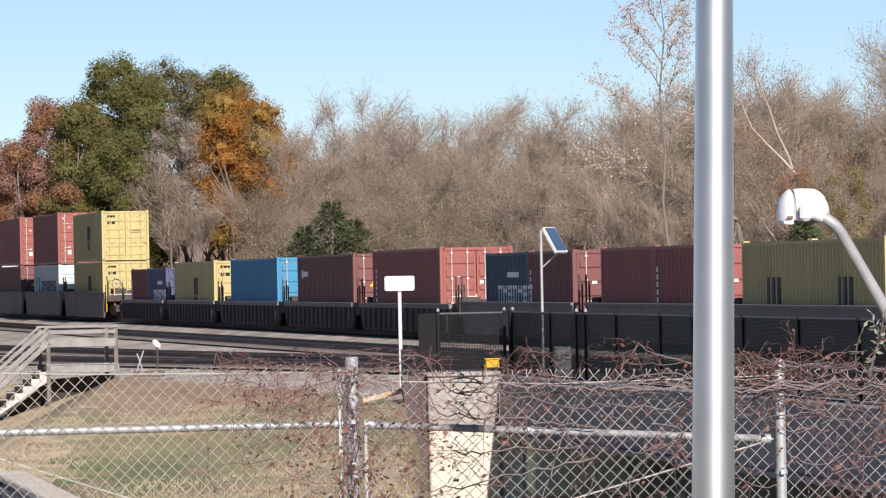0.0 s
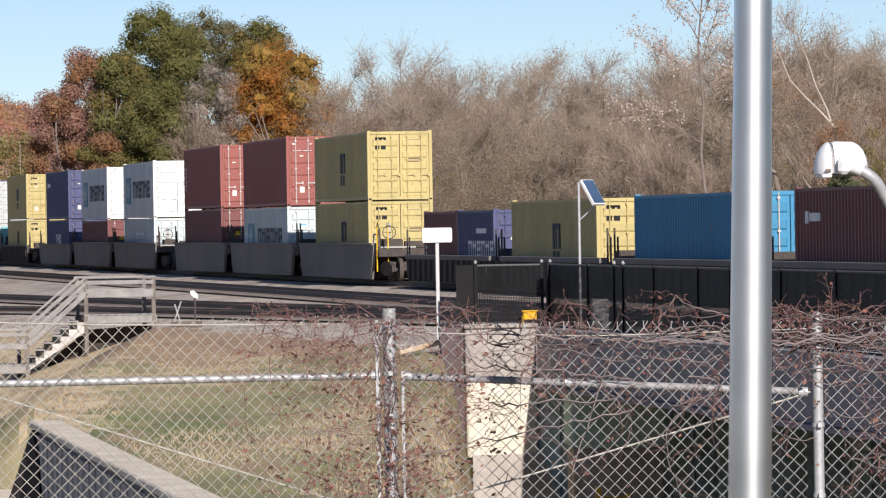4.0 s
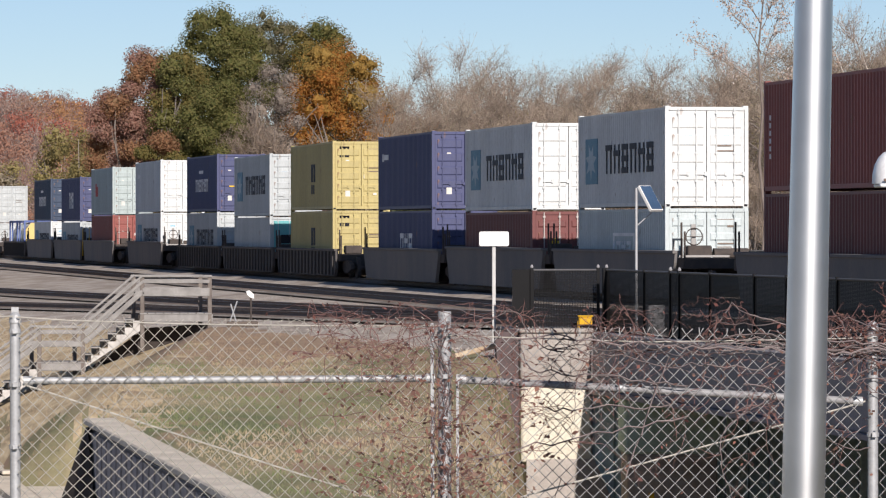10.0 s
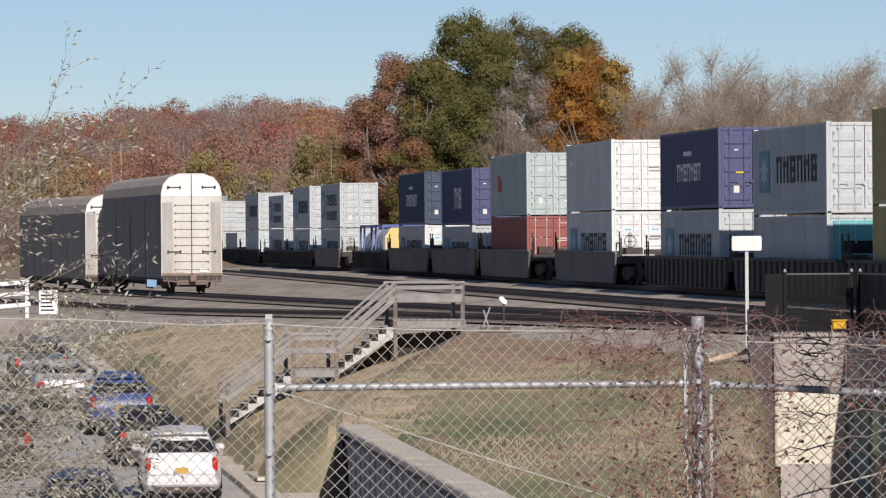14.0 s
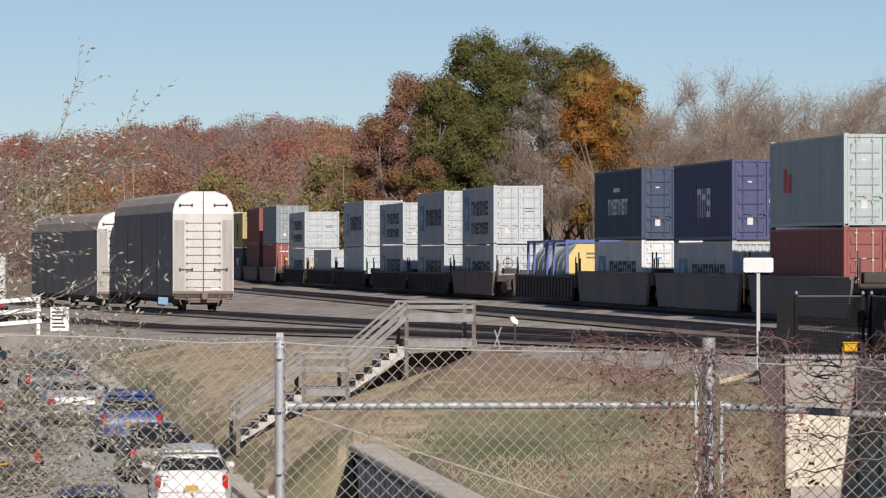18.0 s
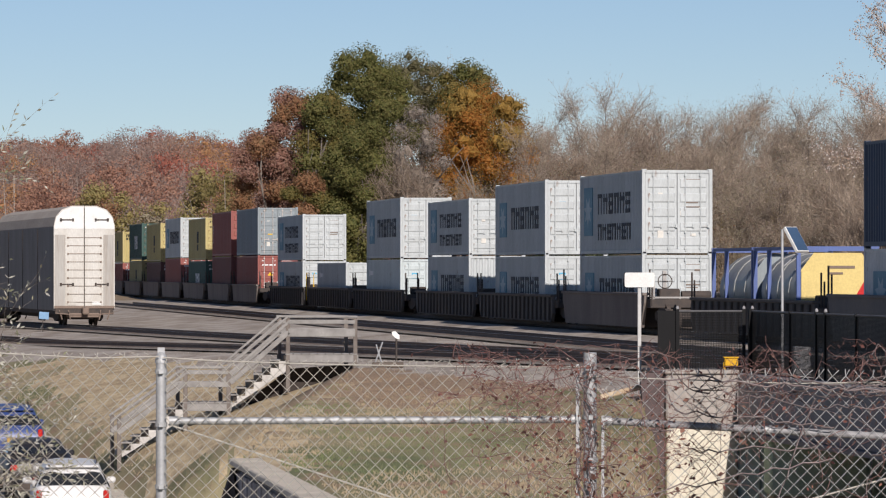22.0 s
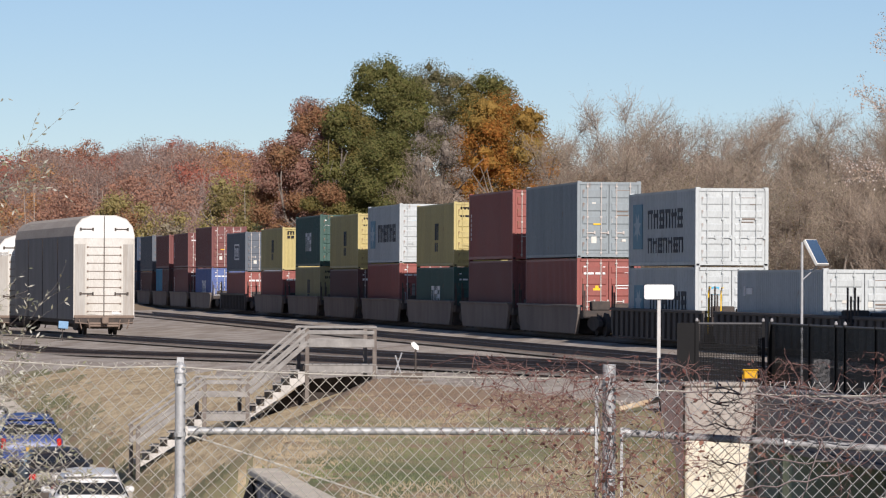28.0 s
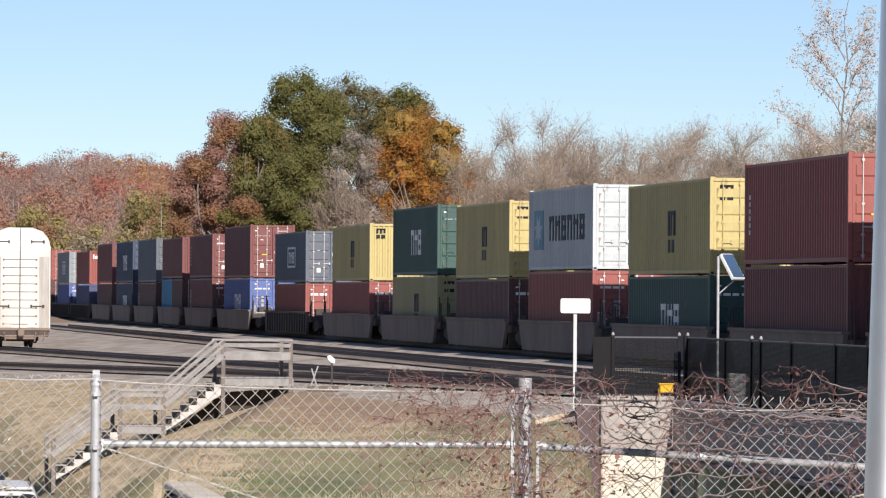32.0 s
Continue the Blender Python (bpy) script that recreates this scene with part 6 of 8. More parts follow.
def rack_car(x, y, z, turn, H=5.78, L=27.0):
    """A tall covered car for motor cars; local x runs along it, its door end at 0 faces the camera."""
    c = thing("autorack_car", "tall covered rail car with white end doors and rust streaks", "rail car", "parked rack cars", pose(x, y, z, 0, 0, turn))
    W, H0, k = 1.52, 0.75, H - 5.55
    arch = [(-W, H0), (-W, 4.55 + k), (-W + 0.1, 5.0 + k), (-W + 0.4, 5.36 + k), (-0.6, H), (0.6, H), (W - 0.4, 5.36 + k), (W - 0.1, 5.0 + k), (W, 4.55 + k), (W, H0)]
    n = len(arch)
    b, rf = S(), S()
    b.v = [(xx, yy, zz) for xx in (0.12, L) for yy, zz in arch]
    b.f = [(i, i + 1, i + 1 + n, i + n) for i in (0, 8)] + [tuple(range(n)), tuple(range(2 * n - 1, n - 1, -1)), (0, n, 2 * n - 1, n - 1)]
    part("body", b, M_rackside, c, "dull grey galvanised sides")
    line = arch[1:9]
    rf.v = [(xx, yy, zz + o) for o in (0.0, 0.03) for xx in (0.1, L) for yy, zz in line]
    rf.f = [(i, i + 1, i + 9, i + 8) for i in range(7)] + [(i + 16, i + 24, i + 25, i + 17) for i in range(7)] + [(0, 8, 24, 16), (7, 23, 31, 15)] + [(i, i + 16, i + 17, i + 1) for i in range(7)] + [(i + 8, i + 9, i + 25, i + 24) for i in range(7)]
    part("roof", rf, M_rackroof, c, "dusty tan arched roof sheets")
    for i in (3, 6, 9):
        for yy in (-W, W):
            part("side_post", S().box(i * L / 12 - 0.04, i * L / 12 + 0.04, yy - 0.025, yy + 0.025, H0, 4.5 + k), M_darkfill, c)
    for sgn in (-1, 1):
        d = S()
        half = [(sgn * 0.012, H0 + 0.1), (sgn * W, H0 + 0.1), (sgn * W, 4.6 + k), (sgn * (W - 0.1), 5.04 + k), (sgn * (W - 0.4), 5.4 + k), (sgn * 0.6, H + 0.04), (sgn * 0.012, H + 0.04)]
        d.add([(0.0, p, q) for p, q in half] + [(0.1, p, q) for p, q in half], [tuple(range(7)), tuple(range(13, 6, -1))] + [(i, (i + 1) % 7, (i + 1) % 7 + 7, i + 7) for i in range(7)])
        dr = part("end_door", d, M_rackend, c, "chalky white end door")
        for i in range(9):
            part("ridge", S().box(-0.03, 0.0, min(sgn * 0.03, sgn * 0.84), max(sgn * 0.03, sgn * 0.84), 1.15 + i * 0.4, 1.175 + i * 0.4).box(-0.05, 0.0, *sorted((sgn * 0.78, sgn * 0.86)), 1.12 + i * 0.4, 1.2 + i * 0.4), M_gasket, dr)
        for zz in (2.05, 4.9 + k):
            part("hinge", S().box(-0.06, 0.0, *sorted((sgn * 0.55, sgn * 1.22)), zz - 0.025, zz + 0.025).box(-0.08, 0.0, *sorted((sgn * 0.52, sgn * 0.6)), zz - 0.07, zz + 0.07).box(-0.08, 0.0, *sorted((sgn * 1.12, sgn * 1.22)), zz - 0.07, zz + 0.07), M_darkgear, dr)
        part("arch_panel", S().add([(-0.012, p, q) for p, q in ((sgn * 0.02, 4.45 + k), (sgn * (W - 0.03), 4.45 + k), (sgn * (W - 0.03), 4.6 + k), (sgn * (W - 0.13), 5.0 + k), (sgn * (W - 0.42), 5.34 + k), (sgn * 0.6, H - 0.02), (sgn * 0.02, H - 0.02))], [tuple(range(7))]), M_white, dr, "clean white arched top")
        part("side_strip", S().box(-0.012, 0.0, min(sgn * 0.95, sgn * 1.46), max(sgn * 0.95, sgn * 1.46), 0.9, 4.5), M_ruststrip, dr, "rust-streaked outer panel")
        part("centre_bar", S().box(-0.035, 0.0, *sorted((sgn * 0.0, sgn * 0.022)), 0.9, H - 0.05), M_darkgear, dr, "dark seam bar between the doors")
        part("edge_post", S().box(-0.03, 0.0, min(sgn * 0.86, sgn * 0.93), max(sgn * 0.86, sgn * 0.93), 0.9, 4.6), M_rackend, dr)
        part("plate", S().box(-0.03, 0.0, *sorted((sgn * 0.4, sgn * 0.84)), 1.02, 1.2), M_white if sgn < 0 else M_rackend, dr)
        part("rust_foot", S().box(-0.034, 0.0, *sorted((sgn * 0.03, sgn * 1.5)), 0.85, 0.98), M_gasket, dr, "rust-stained foot of the door")
    part("sill", S().box(0.0, L, -1.45, 1.45, 0.55, H0 + 0.1, None, 0.02), M_darkgear, c)
    part("centre_sill", S().box(0.3, L - 0.3, -0.5, 0.5, 0.3, 0.56), M_darkgear, c)
    part("draft_gear", S().box(-0.12, 2.0, -0.75, 0.75, 0.4, 0.62, None, 0.03), M_gasket, c, "rusty draft gear")
    for yy in (-1.25, -0.8, 0.8, 1.25):
        part("hose", S().tube([(-0.1, yy, 0.75), (-0.25, yy * 0.95, 0.5), (-0.18, yy * 0.9, 0.3)], 0.035, 6), M_gasket, c, "rusty air hose")
    part("grab_bar", S().tube([(-0.12, -1.45, 0.62), (-0.14, -0.7, 0.55), (-0.14, 0.7, 0.55), (-0.12, 1.45, 0.62)], 0.03, 6), M_gasket, c)
    part("coupler", S().box(-0.7, 0.1, -0.16, 0.16, 0.55, 0.9, None, 0.05), M_gasket, c, "rusty coupler")
    for xx in (2.6, L - 2.6):
        t = part("truck", shared("truck", truck, M_darkgear), M_steel, c)
        t.location.x = xx
        for w in (-0.88, 0.88):
            k = part("wheelset", shared("wheelset", wheelset, M_darkgear, True), M_steel, t)
            k.location = (w, 0, 0.42)
    return c


for x, y, z, k, H in ((-13.4, 229.0, 0.0, -0.187, 5.9), (-19.5, 257.6, -0.12, -0.235, 5.4)):
    rack_car(x, y, ground_z(x, y) + 0.172 + z, math.degrees(math.atan2(1, k)), H)


tb = thing("flag_board", "small blue flag board on a thin stake by the rack car", "sign", m=pose(-15.36, 227.6, ground_z(-15.36, 227.6)))
M_flag = mat("faded_blue_sheet", (0.2, 0.34, 0.5), 0.6, 0, (0.14, 0.25, 0.4), 3, 0, 20, 0.5)
part("stake", S().tube([(0, 0.03, -0.05), (0, 0.03, 0.95)], 0.02, 6), M_darkgear, tb)
part("board", S().box(-0.24, 0.24, -0.015, 0.015, 0.62, 0.98, pose(0, 0, 0, 0, 4, 0), 0.01), M_flag, tb, "faded blue sheet")

# ---- parked vehicles in the lot ----
M_tyre = mat("tyre_rubber", (0.02, 0.02, 0.02), 0.85)
M_tail = mat("red_lamp_glass", (0.45, 0.015, 0.01), 0.25)
M_chrome = mat("bright_trim", (0.6, 0.6, 0.6), 0.2, 1.0)


M_plate = mat("ochre_plate", (0.5, 0.3, 0.06), 0.5)


def car_paint(name, c):
    return mat(name, c, 0.38, 0.0, tuple(k * 0.88 for k in c), 2, 0, 30, 0.4, 0, (1, 1, 1), 0.35)


PROFILE = {
    # along the car: place, lower edge, belt, roof
    "suv": ((0.0, 0.46, 0.78, 0.80), (0.05, 0.36, 0.98, 1.0), (0.13, 0.32, 1.08, 1.12), (0.44, 0.3, 1.1, 1.58), (0.7, 0.28, 1.1, 1.66), (2.1, 0.26, 1.08, 1.69), (2.8, 0.26, 1.06, 1.62), (3.1, 0.26, 1.05, 1.48), (3.6, 0.26, 1.02, 1.06), (4.3, 0.3, 0.92, 0.94), (4.55, 0.36, 0.76, 0.78), (4.64, 0.42, 0.62, 0.64)),
    "sedan": ((0.0, 0.44, 0.72, 0.74), (0.06, 0.34, 0.9, 0.92), (0.2, 0.3, 0.97, 0.99), (0.75, 0.27, 1.0, 1.03), (1.5, 0.25, 0.98, 1.36), (1.95, 0.25, 0.97, 1.44), (2.6, 0.25, 0.95, 1.42), (2.9, 0.25, 0.94, 1.32), (3.5, 0.26, 0.92, 0.97), (4.3, 0.3, 0.8, 0.83), (4.6, 0.38, 0.62, 0.64)),
    "pickup": ((0.0, 0.52, 0.9, 0.92), (0.05, 0.46, 1.06, 1.08), (0.3, 0.42, 1.08, 1.1), (2.05, 0.4, 1.1, 1.12), (2.16, 0.4, 1.12, 1.62), (2.4, 0.4, 1.12, 1.8), (3.3, 0.4, 1.12, 1.83), (3.7, 0.4, 1.1, 1.72), (4.25, 0.4, 1.08, 1.14), (5.2, 0.42, 1.02, 1.05), (5.55, 0.46, 0.8, 0.82)),
}


def vehicle(kind, label, color, x, y, turn=0.0):
    """A parked car seen from behind; local y runs forward, z=0 is the ground."""
    W = {"suv": 0.93, "sedan": 0.89, "pickup": 0.98}[kind]
    v = thing({"suv": "suv", "sedan": "car", "pickup": "pickup_truck"}[kind], label, "car", "parked cars", pose(x, y, lot_z(y) + 0.03, math.degrees(math.atan(0.03)), 0, turn))
    P = car_paint("car_paint", color)
    rows = PROFILE[kind]
    L, H = rows[-1][0], max(r[3] for r in rows)

    def side_at(yy):
        """Half width, lower edge, belt and roof heights and the roof's half width at a place along the car."""
        z0, zb, zr = (lerp(yy, [r[0] for r in rows], [r[k] for r in rows]) for k in (1, 2, 3))
        w = W * (1 - 0.16 * (1 - smooth(0, 0.45, yy)) - 0.2 * smooth(L - 0.7, L, yy))
        return w, z0, zb, zr, w * (0.9 - 0.2 * smooth(0.05, 0.5, zr - zb))

    b = S()
    ys = sorted(set([r[0] for r in rows] + [rows[0][0] + 0.02] + [L * k / 16 for k in range(1, 16)]))
    for yy in ys:
        w, z0, zb, zr, wr = side_at(yy)
        half = [(w * 0.88, z0), (w * 0.97, z0 + 0.1), (w, z0 + 0.25), (w, (z0 + zb) / 2 + 0.08), (w * 0.97, zb - 0.03), (w * 0.94, zb), (wr * 1.02, max(zb, zr - 0.1)), (wr * 0.93, max(zb, zr - 0.03)), (wr * 0.5, zr + 0.012)]
        b.v += [(-px_, yy, pz) for px_, pz in half] + [(px_, yy, pz) for px_, pz in half[::-1]]
    n = 18
    b.f = [(i * n + j, i * n + (j + 1) % n, (i + 1) * n + (j + 1) % n, (i + 1) * n + j) for i in range(len(ys) - 1) for j in range(n)] + [tuple(range(n)), tuple(range(len(ys) * n - 1, (len(ys) - 1) * n - 1, -1))]
    part("body", b, P, v, "", True)

    def pane(name, pts, out):
        """A tinted pane with cut corners, a little proud of the body."""
        pts, o = [Vector(q) for q in pts], Vector(out) * 0.014
        ring = []
        for i, q in enumerate(pts):
            ring += [q.lerp(pts[i - 1], 0.1), q.lerp(pts[(i + 1) % len(pts)], 0.1)]
        k = len(ring)
        part(name, S().add([q + o for q in ring] + [q - o for q in ring], [tuple(range(k)), tuple(range(2 * k - 1, k - 1, -1))] + [(i, (i + 1) % k, (i + 1) % k + k, i + k) for i in range(k)]), M_glass, v, "dark tinted window")

    ya, yb = {"suv": (0.17, 0.40), "sedan": (0.86, 1.44), "pickup": (2.07, 2.15)}[kind]
    wa_, wb_ = side_at(ya), side_at(yb)
    za, zb_ = wa_[3] + 0.03, wb_[3] - 0.02
    d = Vector((0, -(zb_ - za), yb - ya)).normalized()
    k0 = 0.87 if kind == "suv" else 0.8
    pane("rear_window", ((-W * k0, ya, za), (W * k0, ya, za), (W * 0.68, yb, zb_), (-W * 0.68, yb, zb_)), d)
    pf = [r for r in rows if r[3] - r[2] < 0.1 and r[0] > L * 0.55][0][0]
    yr = max(r[0] for r in rows if r[3] > H - 0.28)
    wf, wr_ = side_at(pf - 0.08), side_at(yr)
    pane("windscreen", ((W * 0.74, pf - 0.08, wf[3] + 0.02), (-W * 0.74, pf - 0.08, wf[3] + 0.02), (-W * 0.62, yr, wr_[3]), (W * 0.62, yr, wr_[3])), Vector((0, 0.6, 0.8)))
    y0, y1, y2, y3 = {"suv": (0.42, 0.62, 2.8, 3.4), "sedan": (1.25, 1.6, 2.55, 3.25), "pickup": (2.25, 2.4, 3.4, 4.05)}[kind]
    for sx in (-1, 1):
        q = [(sx * side_at(yy)[0] * 0.95, yy, side_at(yy)[2] + 0.02) for yy in (y0, y3)] + [(sx * (side_at(yy)[4] * 1.04), yy, side_at(yy)[3] - 0.13) for yy in (y2, y1)]
        pane("side_window", q, (sx, 0, 0.35))
        belt = side_at(0.1)[2]
        lo, hi = {"suv": (belt - 0.26, belt + 0.06), "sedan": (belt - 0.2, belt - 0.03), "pickup": (belt - 0.36, belt - 0.04)}[kind]
        part("tail_lamp", S().box(*sorted((sx * W * (0.76 if kind == "suv" else 0.66), sx * W * 0.9)), 0.0, 0.2, lo, hi, None, 0.03), M_tail, v, "red tail lamp")
        part("mirror", S().box(*sorted((sx * W * 0.95, sx * (W + 0.17))), y3 - 0.3, y3 - 0.14, side_at(y3)[2], side_at(y3)[2] + 0.15, None, 0.04), P, v)
        for yy in (L * 0.19, L * 0.8):
            w = part("wheel", S().tube([(sx * (W - 0.24), yy, 0.34), (sx * (W + 0.005), yy, 0.34)], 0.34, 20), M_tyre, v, "", True)
            part("rim", S().tube([(sx * (W - 0.03), yy, 0.34), (sx * (W + 0.02), yy, 0.34)], [0.22, 0.2], 16), M_chrome, w)
            part("wheel_arch", S().tube([(sx * (W + 0.004), yy + 0.4 * math.cos(a_ * math.pi / 8), 0.34 + 0.4 * math.sin(a_ * math.pi / 8)) for a_ in range(9)], 0.018, 5), M_tyre, v)
        if kind == "suv":
            part("roof_rail", S().tube([(sx * W * 0.62, 0.75, H), (sx * W * 0.62, 0.85, H + 0.04), (sx * W * 0.62, 2.5, H + 0.03), (sx * W * 0.62, 2.6, H - 0.03)], 0.016, 6), M_darkgear, v)
    part("bumper", S().box(-W * 0.9, W * 0.9, -0.09, 0.16, 0.42, 0.62, None, 0.06), P if kind != "pickup" else M_chrome, v)
    part("bumper_insert", S().box(-W * 0.7, W * 0.7, -0.07, 0.1, 0.27, 0.43, None, 0.03), M_darkgear, v)
    part("number_plate", S().box(-0.15, 0.15, -0.02, 0.08, 0.74, 0.87), M_white if kind != "suv" else M_plate, v, "plain number plate")
    if kind == "suv":
        part("spoiler", S().box(-W * 0.66, W * 0.66, 0.32, 0.62, H - 0.09, H - 0.03, None, 0.02), P, v)
        part("wiper", S().tube([(0, 0.15, 1.14), (0.32, 0.19, 1.2)], 0.012, 5), M_darkgear, v)
        part("tailgate_seam", S().box(-W * 0.62, W * 0.62, 0.02, 0.07, 0.68, 0.69), M_darkgear, v)
    if kind == "pickup":
        part("bed_well", S().box(-W * 0.78, W * 0.78, 0.12, 1.98, 1.08, 1.13), M_darkgear, v, "dark open load bed")
        part("tailgate_seam", S().box(-W * 0.74, W * 0.74, 0.0, 0.06, 0.66, 0.67), M_darkgear, v)
    return v


vehicle("suv", "clean white sport utility car parked by the kerb", (0.6, 0.6, 0.6), -6.5, 106.5, 5)
vehicle("sedan", "black saloon car parked beside the kerb", (0.02, 0.02, 0.024), -7.95, 117.5, 8)
vehicle("suv", "dark blue sport utility car with roof rails", (0.03, 0.06, 0.2), -9.5, 128.3, 8)
vehicle("suv", "black sport utility car with tall red tail lamps", (0.03, 0.022, 0.022), -11.6, 114.5, 6)
vehicle("suv", "dark blue compact car with a rounded roof", (0.02, 0.03, 0.07), -7.8, 94.0, 5)
vehicle("sedan", "silver saloon car with red tail lamps", (0.42, 0.42, 0.42), -12.0, 139.0, 8)
vehicle("pickup", "silver pickup truck with a chrome bumper", (0.22, 0.23, 0.235), -14.8, 136.5, 7)
vehicle("suv", "dark slate blue sport utility car", (0.05, 0.075, 0.11), -13.6, 149.0, 8)
vehicle("sedan", "white saloon car at the back of the lot", (0.55, 0.57, 0.55), -18.6, 173.0, 8)
vehicle("sedan", "dark green saloon car at the back", (0.03, 0.05, 0.045), -17.1, 161.0, 8)

# white board fence, notice and service truck beyond the lot
wf = thing("board_fence", "white three-rail board fence beyond the parking lot", "fence")
for x in (-16.5, -18.7, -21.0, -23.3):
    part("post", S().box(x - 0.07, x + 0.07, 174.9, 175.1, -1.0, 0.5 - 0.08 * abs(x + 16.5), None, 0.01), M_white, wf)
for z in (-0.55, -0.12, 0.3):
    part("rail", S().box(-23.4, -16.4, 174.84, 174.9, z, z + 0.16, Matrix.Translation((-16.4, 0, 0)) @ pose(0, 0, 0, 0, -4.6, 0) @ Matrix.Translation((16.4, 0, 0)), 0.01), M_white, wf)
ns = thing("notice", "small white notice board on a metal post", "sign", m=pose(-14.35, 160.0, -1.2))
part("post", S().tube([(0, 0.03, 0), (0, 0.03, 1.4)], 0.03, 8), M_galv, ns)
part("board", S().box(-0.33, 0.33, -0.02, 0.02, 0.58, 1.42, None, 0.01), M_white, ns)
for i in range(5):
    part("text_bar", S().box(-0.26, 0.2 - 0.05 * (i % 3), -0.026, -0.02, 0.7 + i * 0.13, 0.75 + i * 0.13), M_dark, ns)
tk = thing("service_truck", "white box-bodied service truck parked by the yard", "truck", m=pose(-21.4, 200.0, -1.0, 0, 0, 4))
part("box_body", S().box(-1.1, 1.1, 0, 4.2, 0.9, 3.1, None, 0.05), M_rackend, tk)
part("cab", S().box(-1.05, 1.05, 4.3, 6.2, 0.6, 2.6, None, 0.15), M_white, tk)
part("chassis", S().box(-0.9, 0.9, 0, 6.0, 0.5, 0.9), M_darkgear, tk)
part("rear_door", S().box(-0.95, 0.95, -0.03, 0.0, 1.0, 2.95), M_rackend, tk)
for sx in (-1, 1):
    part("tail_lamp", S().box(min(sx * 0.8, sx * 1.05), max(sx * 0.8, sx * 1.05), -0.05, 0, 0.75, 0.88), M_tail, tk)
    for yy in (0.9, 5.2):
        part("wheel", S().tube([(sx * 0.75, yy, 0.45), (sx * 1.05, yy, 0.45)], 0.45, 16), M_tyre, tk)


# ---- trees ----
def tone(*cs):
    return list(cs)


M_leaf = {
    "green": leafy("dull_green_leaves", [(0.1, 0.115, 0.04), (0.14, 0.145, 0.045), (0.18, 0.175, 0.06), (0.22, 0.195, 0.075), (0.12, 0.13, 0.045)]),
    "olive": leafy("olive_leaves", [(0.109, 0.109, 0.0362), (0.189, 0.16, 0.0508), (0.246, 0.189, 0.0653), (0.138, 0.131, 0.0508)]),
    "greyolive": leafy("grey_olive_leaves", [(0.145, 0.138, 0.0725), (0.217, 0.189, 0.109), (0.102, 0.109, 0.0435), (0.261, 0.217, 0.131)]),
    "orange": leafy("orange_leaves", [(0.38, 0.15, 0.035), (0.43, 0.195, 0.045), (0.33, 0.125, 0.033), (0.39, 0.225, 0.055), (0.29, 0.165, 0.045)]),
    "rose": leafy("faded_red_leaves", [(0.31, 0.165, 0.125), (0.38, 0.21, 0.165), (0.25, 0.14, 0.1), (0.42, 0.26, 0.21), (0.3, 0.2, 0.13)]),
    "rust": leafy("rust_leaves", [(0.31, 0.16, 0.085), (0.36, 0.2, 0.105), (0.27, 0.145, 0.085), (0.3, 0.21, 0.11)]),
    "tan": leafy("tan_leaves", [(0.3, 0.255, 0.19), (0.37, 0.315, 0.235), (0.25, 0.21, 0.16), (0.32, 0.285, 0.18), (0.42, 0.36, 0.27)]),
    "brown": leafy("brown_leaves", [(0.26, 0.2, 0.16), (0.31, 0.24, 0.19), (0.22, 0.17, 0.14), (0.34, 0.235, 0.175)]),
    "grey": leafy("grey_twig_tips", [(0.3, 0.255, 0.215), (0.37, 0.32, 0.27), (0.24, 0.205, 0.175), (0.41, 0.35, 0.3)]),
    "yellow": leafy("yellow_green_leaves", [(0.24, 0.2, 0.085), (0.29, 0.24, 0.095), (0.2, 0.175, 0.08), (0.32, 0.24, 0.105)]),
    "gilded": leafy("pale_yellow_green_leaves", [(0.34, 0.3, 0.12), (0.41, 0.34, 0.14), (0.29, 0.25, 0.11), (0.43, 0.33, 0.15)]),
    "gold": leafy("golden_brown_leaves", [(0.36, 0.22, 0.06), (0.4, 0.25, 0.065), (0.3, 0.2, 0.055), (0.27, 0.19, 0.06)]),
    "pine": leafy("dark_needles", [(0.06, 0.075, 0.04), (0.085, 0.1, 0.052), (0.125, 0.13, 0.075)], 0.7, 0.25),
    "pale": leafy("pale_dry_leaves", [(0.62, 0.56, 0.52), (0.5, 0.4, 0.34), (0.4, 0.27, 0.21), (0.66, 0.62, 0.58), (0.56, 0.5, 0.46)]),
    "red": leafy("red_leaves", [(0.493, 0.087, 0.0508), (0.58, 0.145, 0.058), (0.406, 0.0725, 0.058), (0.522, 0.203, 0.087)]),
}


def clump(s, r, c, rad, rings=4, seg=7):
    """A small lumpy leaf mass with an uneven skin."""
    base = len(s.v)
    rows = [(-1.2 + 2.4 * i / (rings - 1)) for i in range(rings)]
    for e in rows:
        for j in range(seg):
            a = 6.283 * j / seg + r.uniform(-0.3, 0.3)
            k = r.uniform(0.72, 1.2)
            s.v.append((c[0] + math.cos(a) * math.cos(e) * rad[0] * k, c[1] + math.sin(a) * math.cos(e) * rad[1] * k, c[2] + math.sin(e) * rad[2] * k))
    s.f += [(base + i * seg + j, base + i * seg + (j + 1) % seg, base + (i + 1) * seg + (j + 1) % seg, base + (i + 1) * seg + j) for i in range(rings - 1) for j in range(seg)]
    s.f.append(tuple(base + (rings - 1) * seg + j for j in range(seg)))


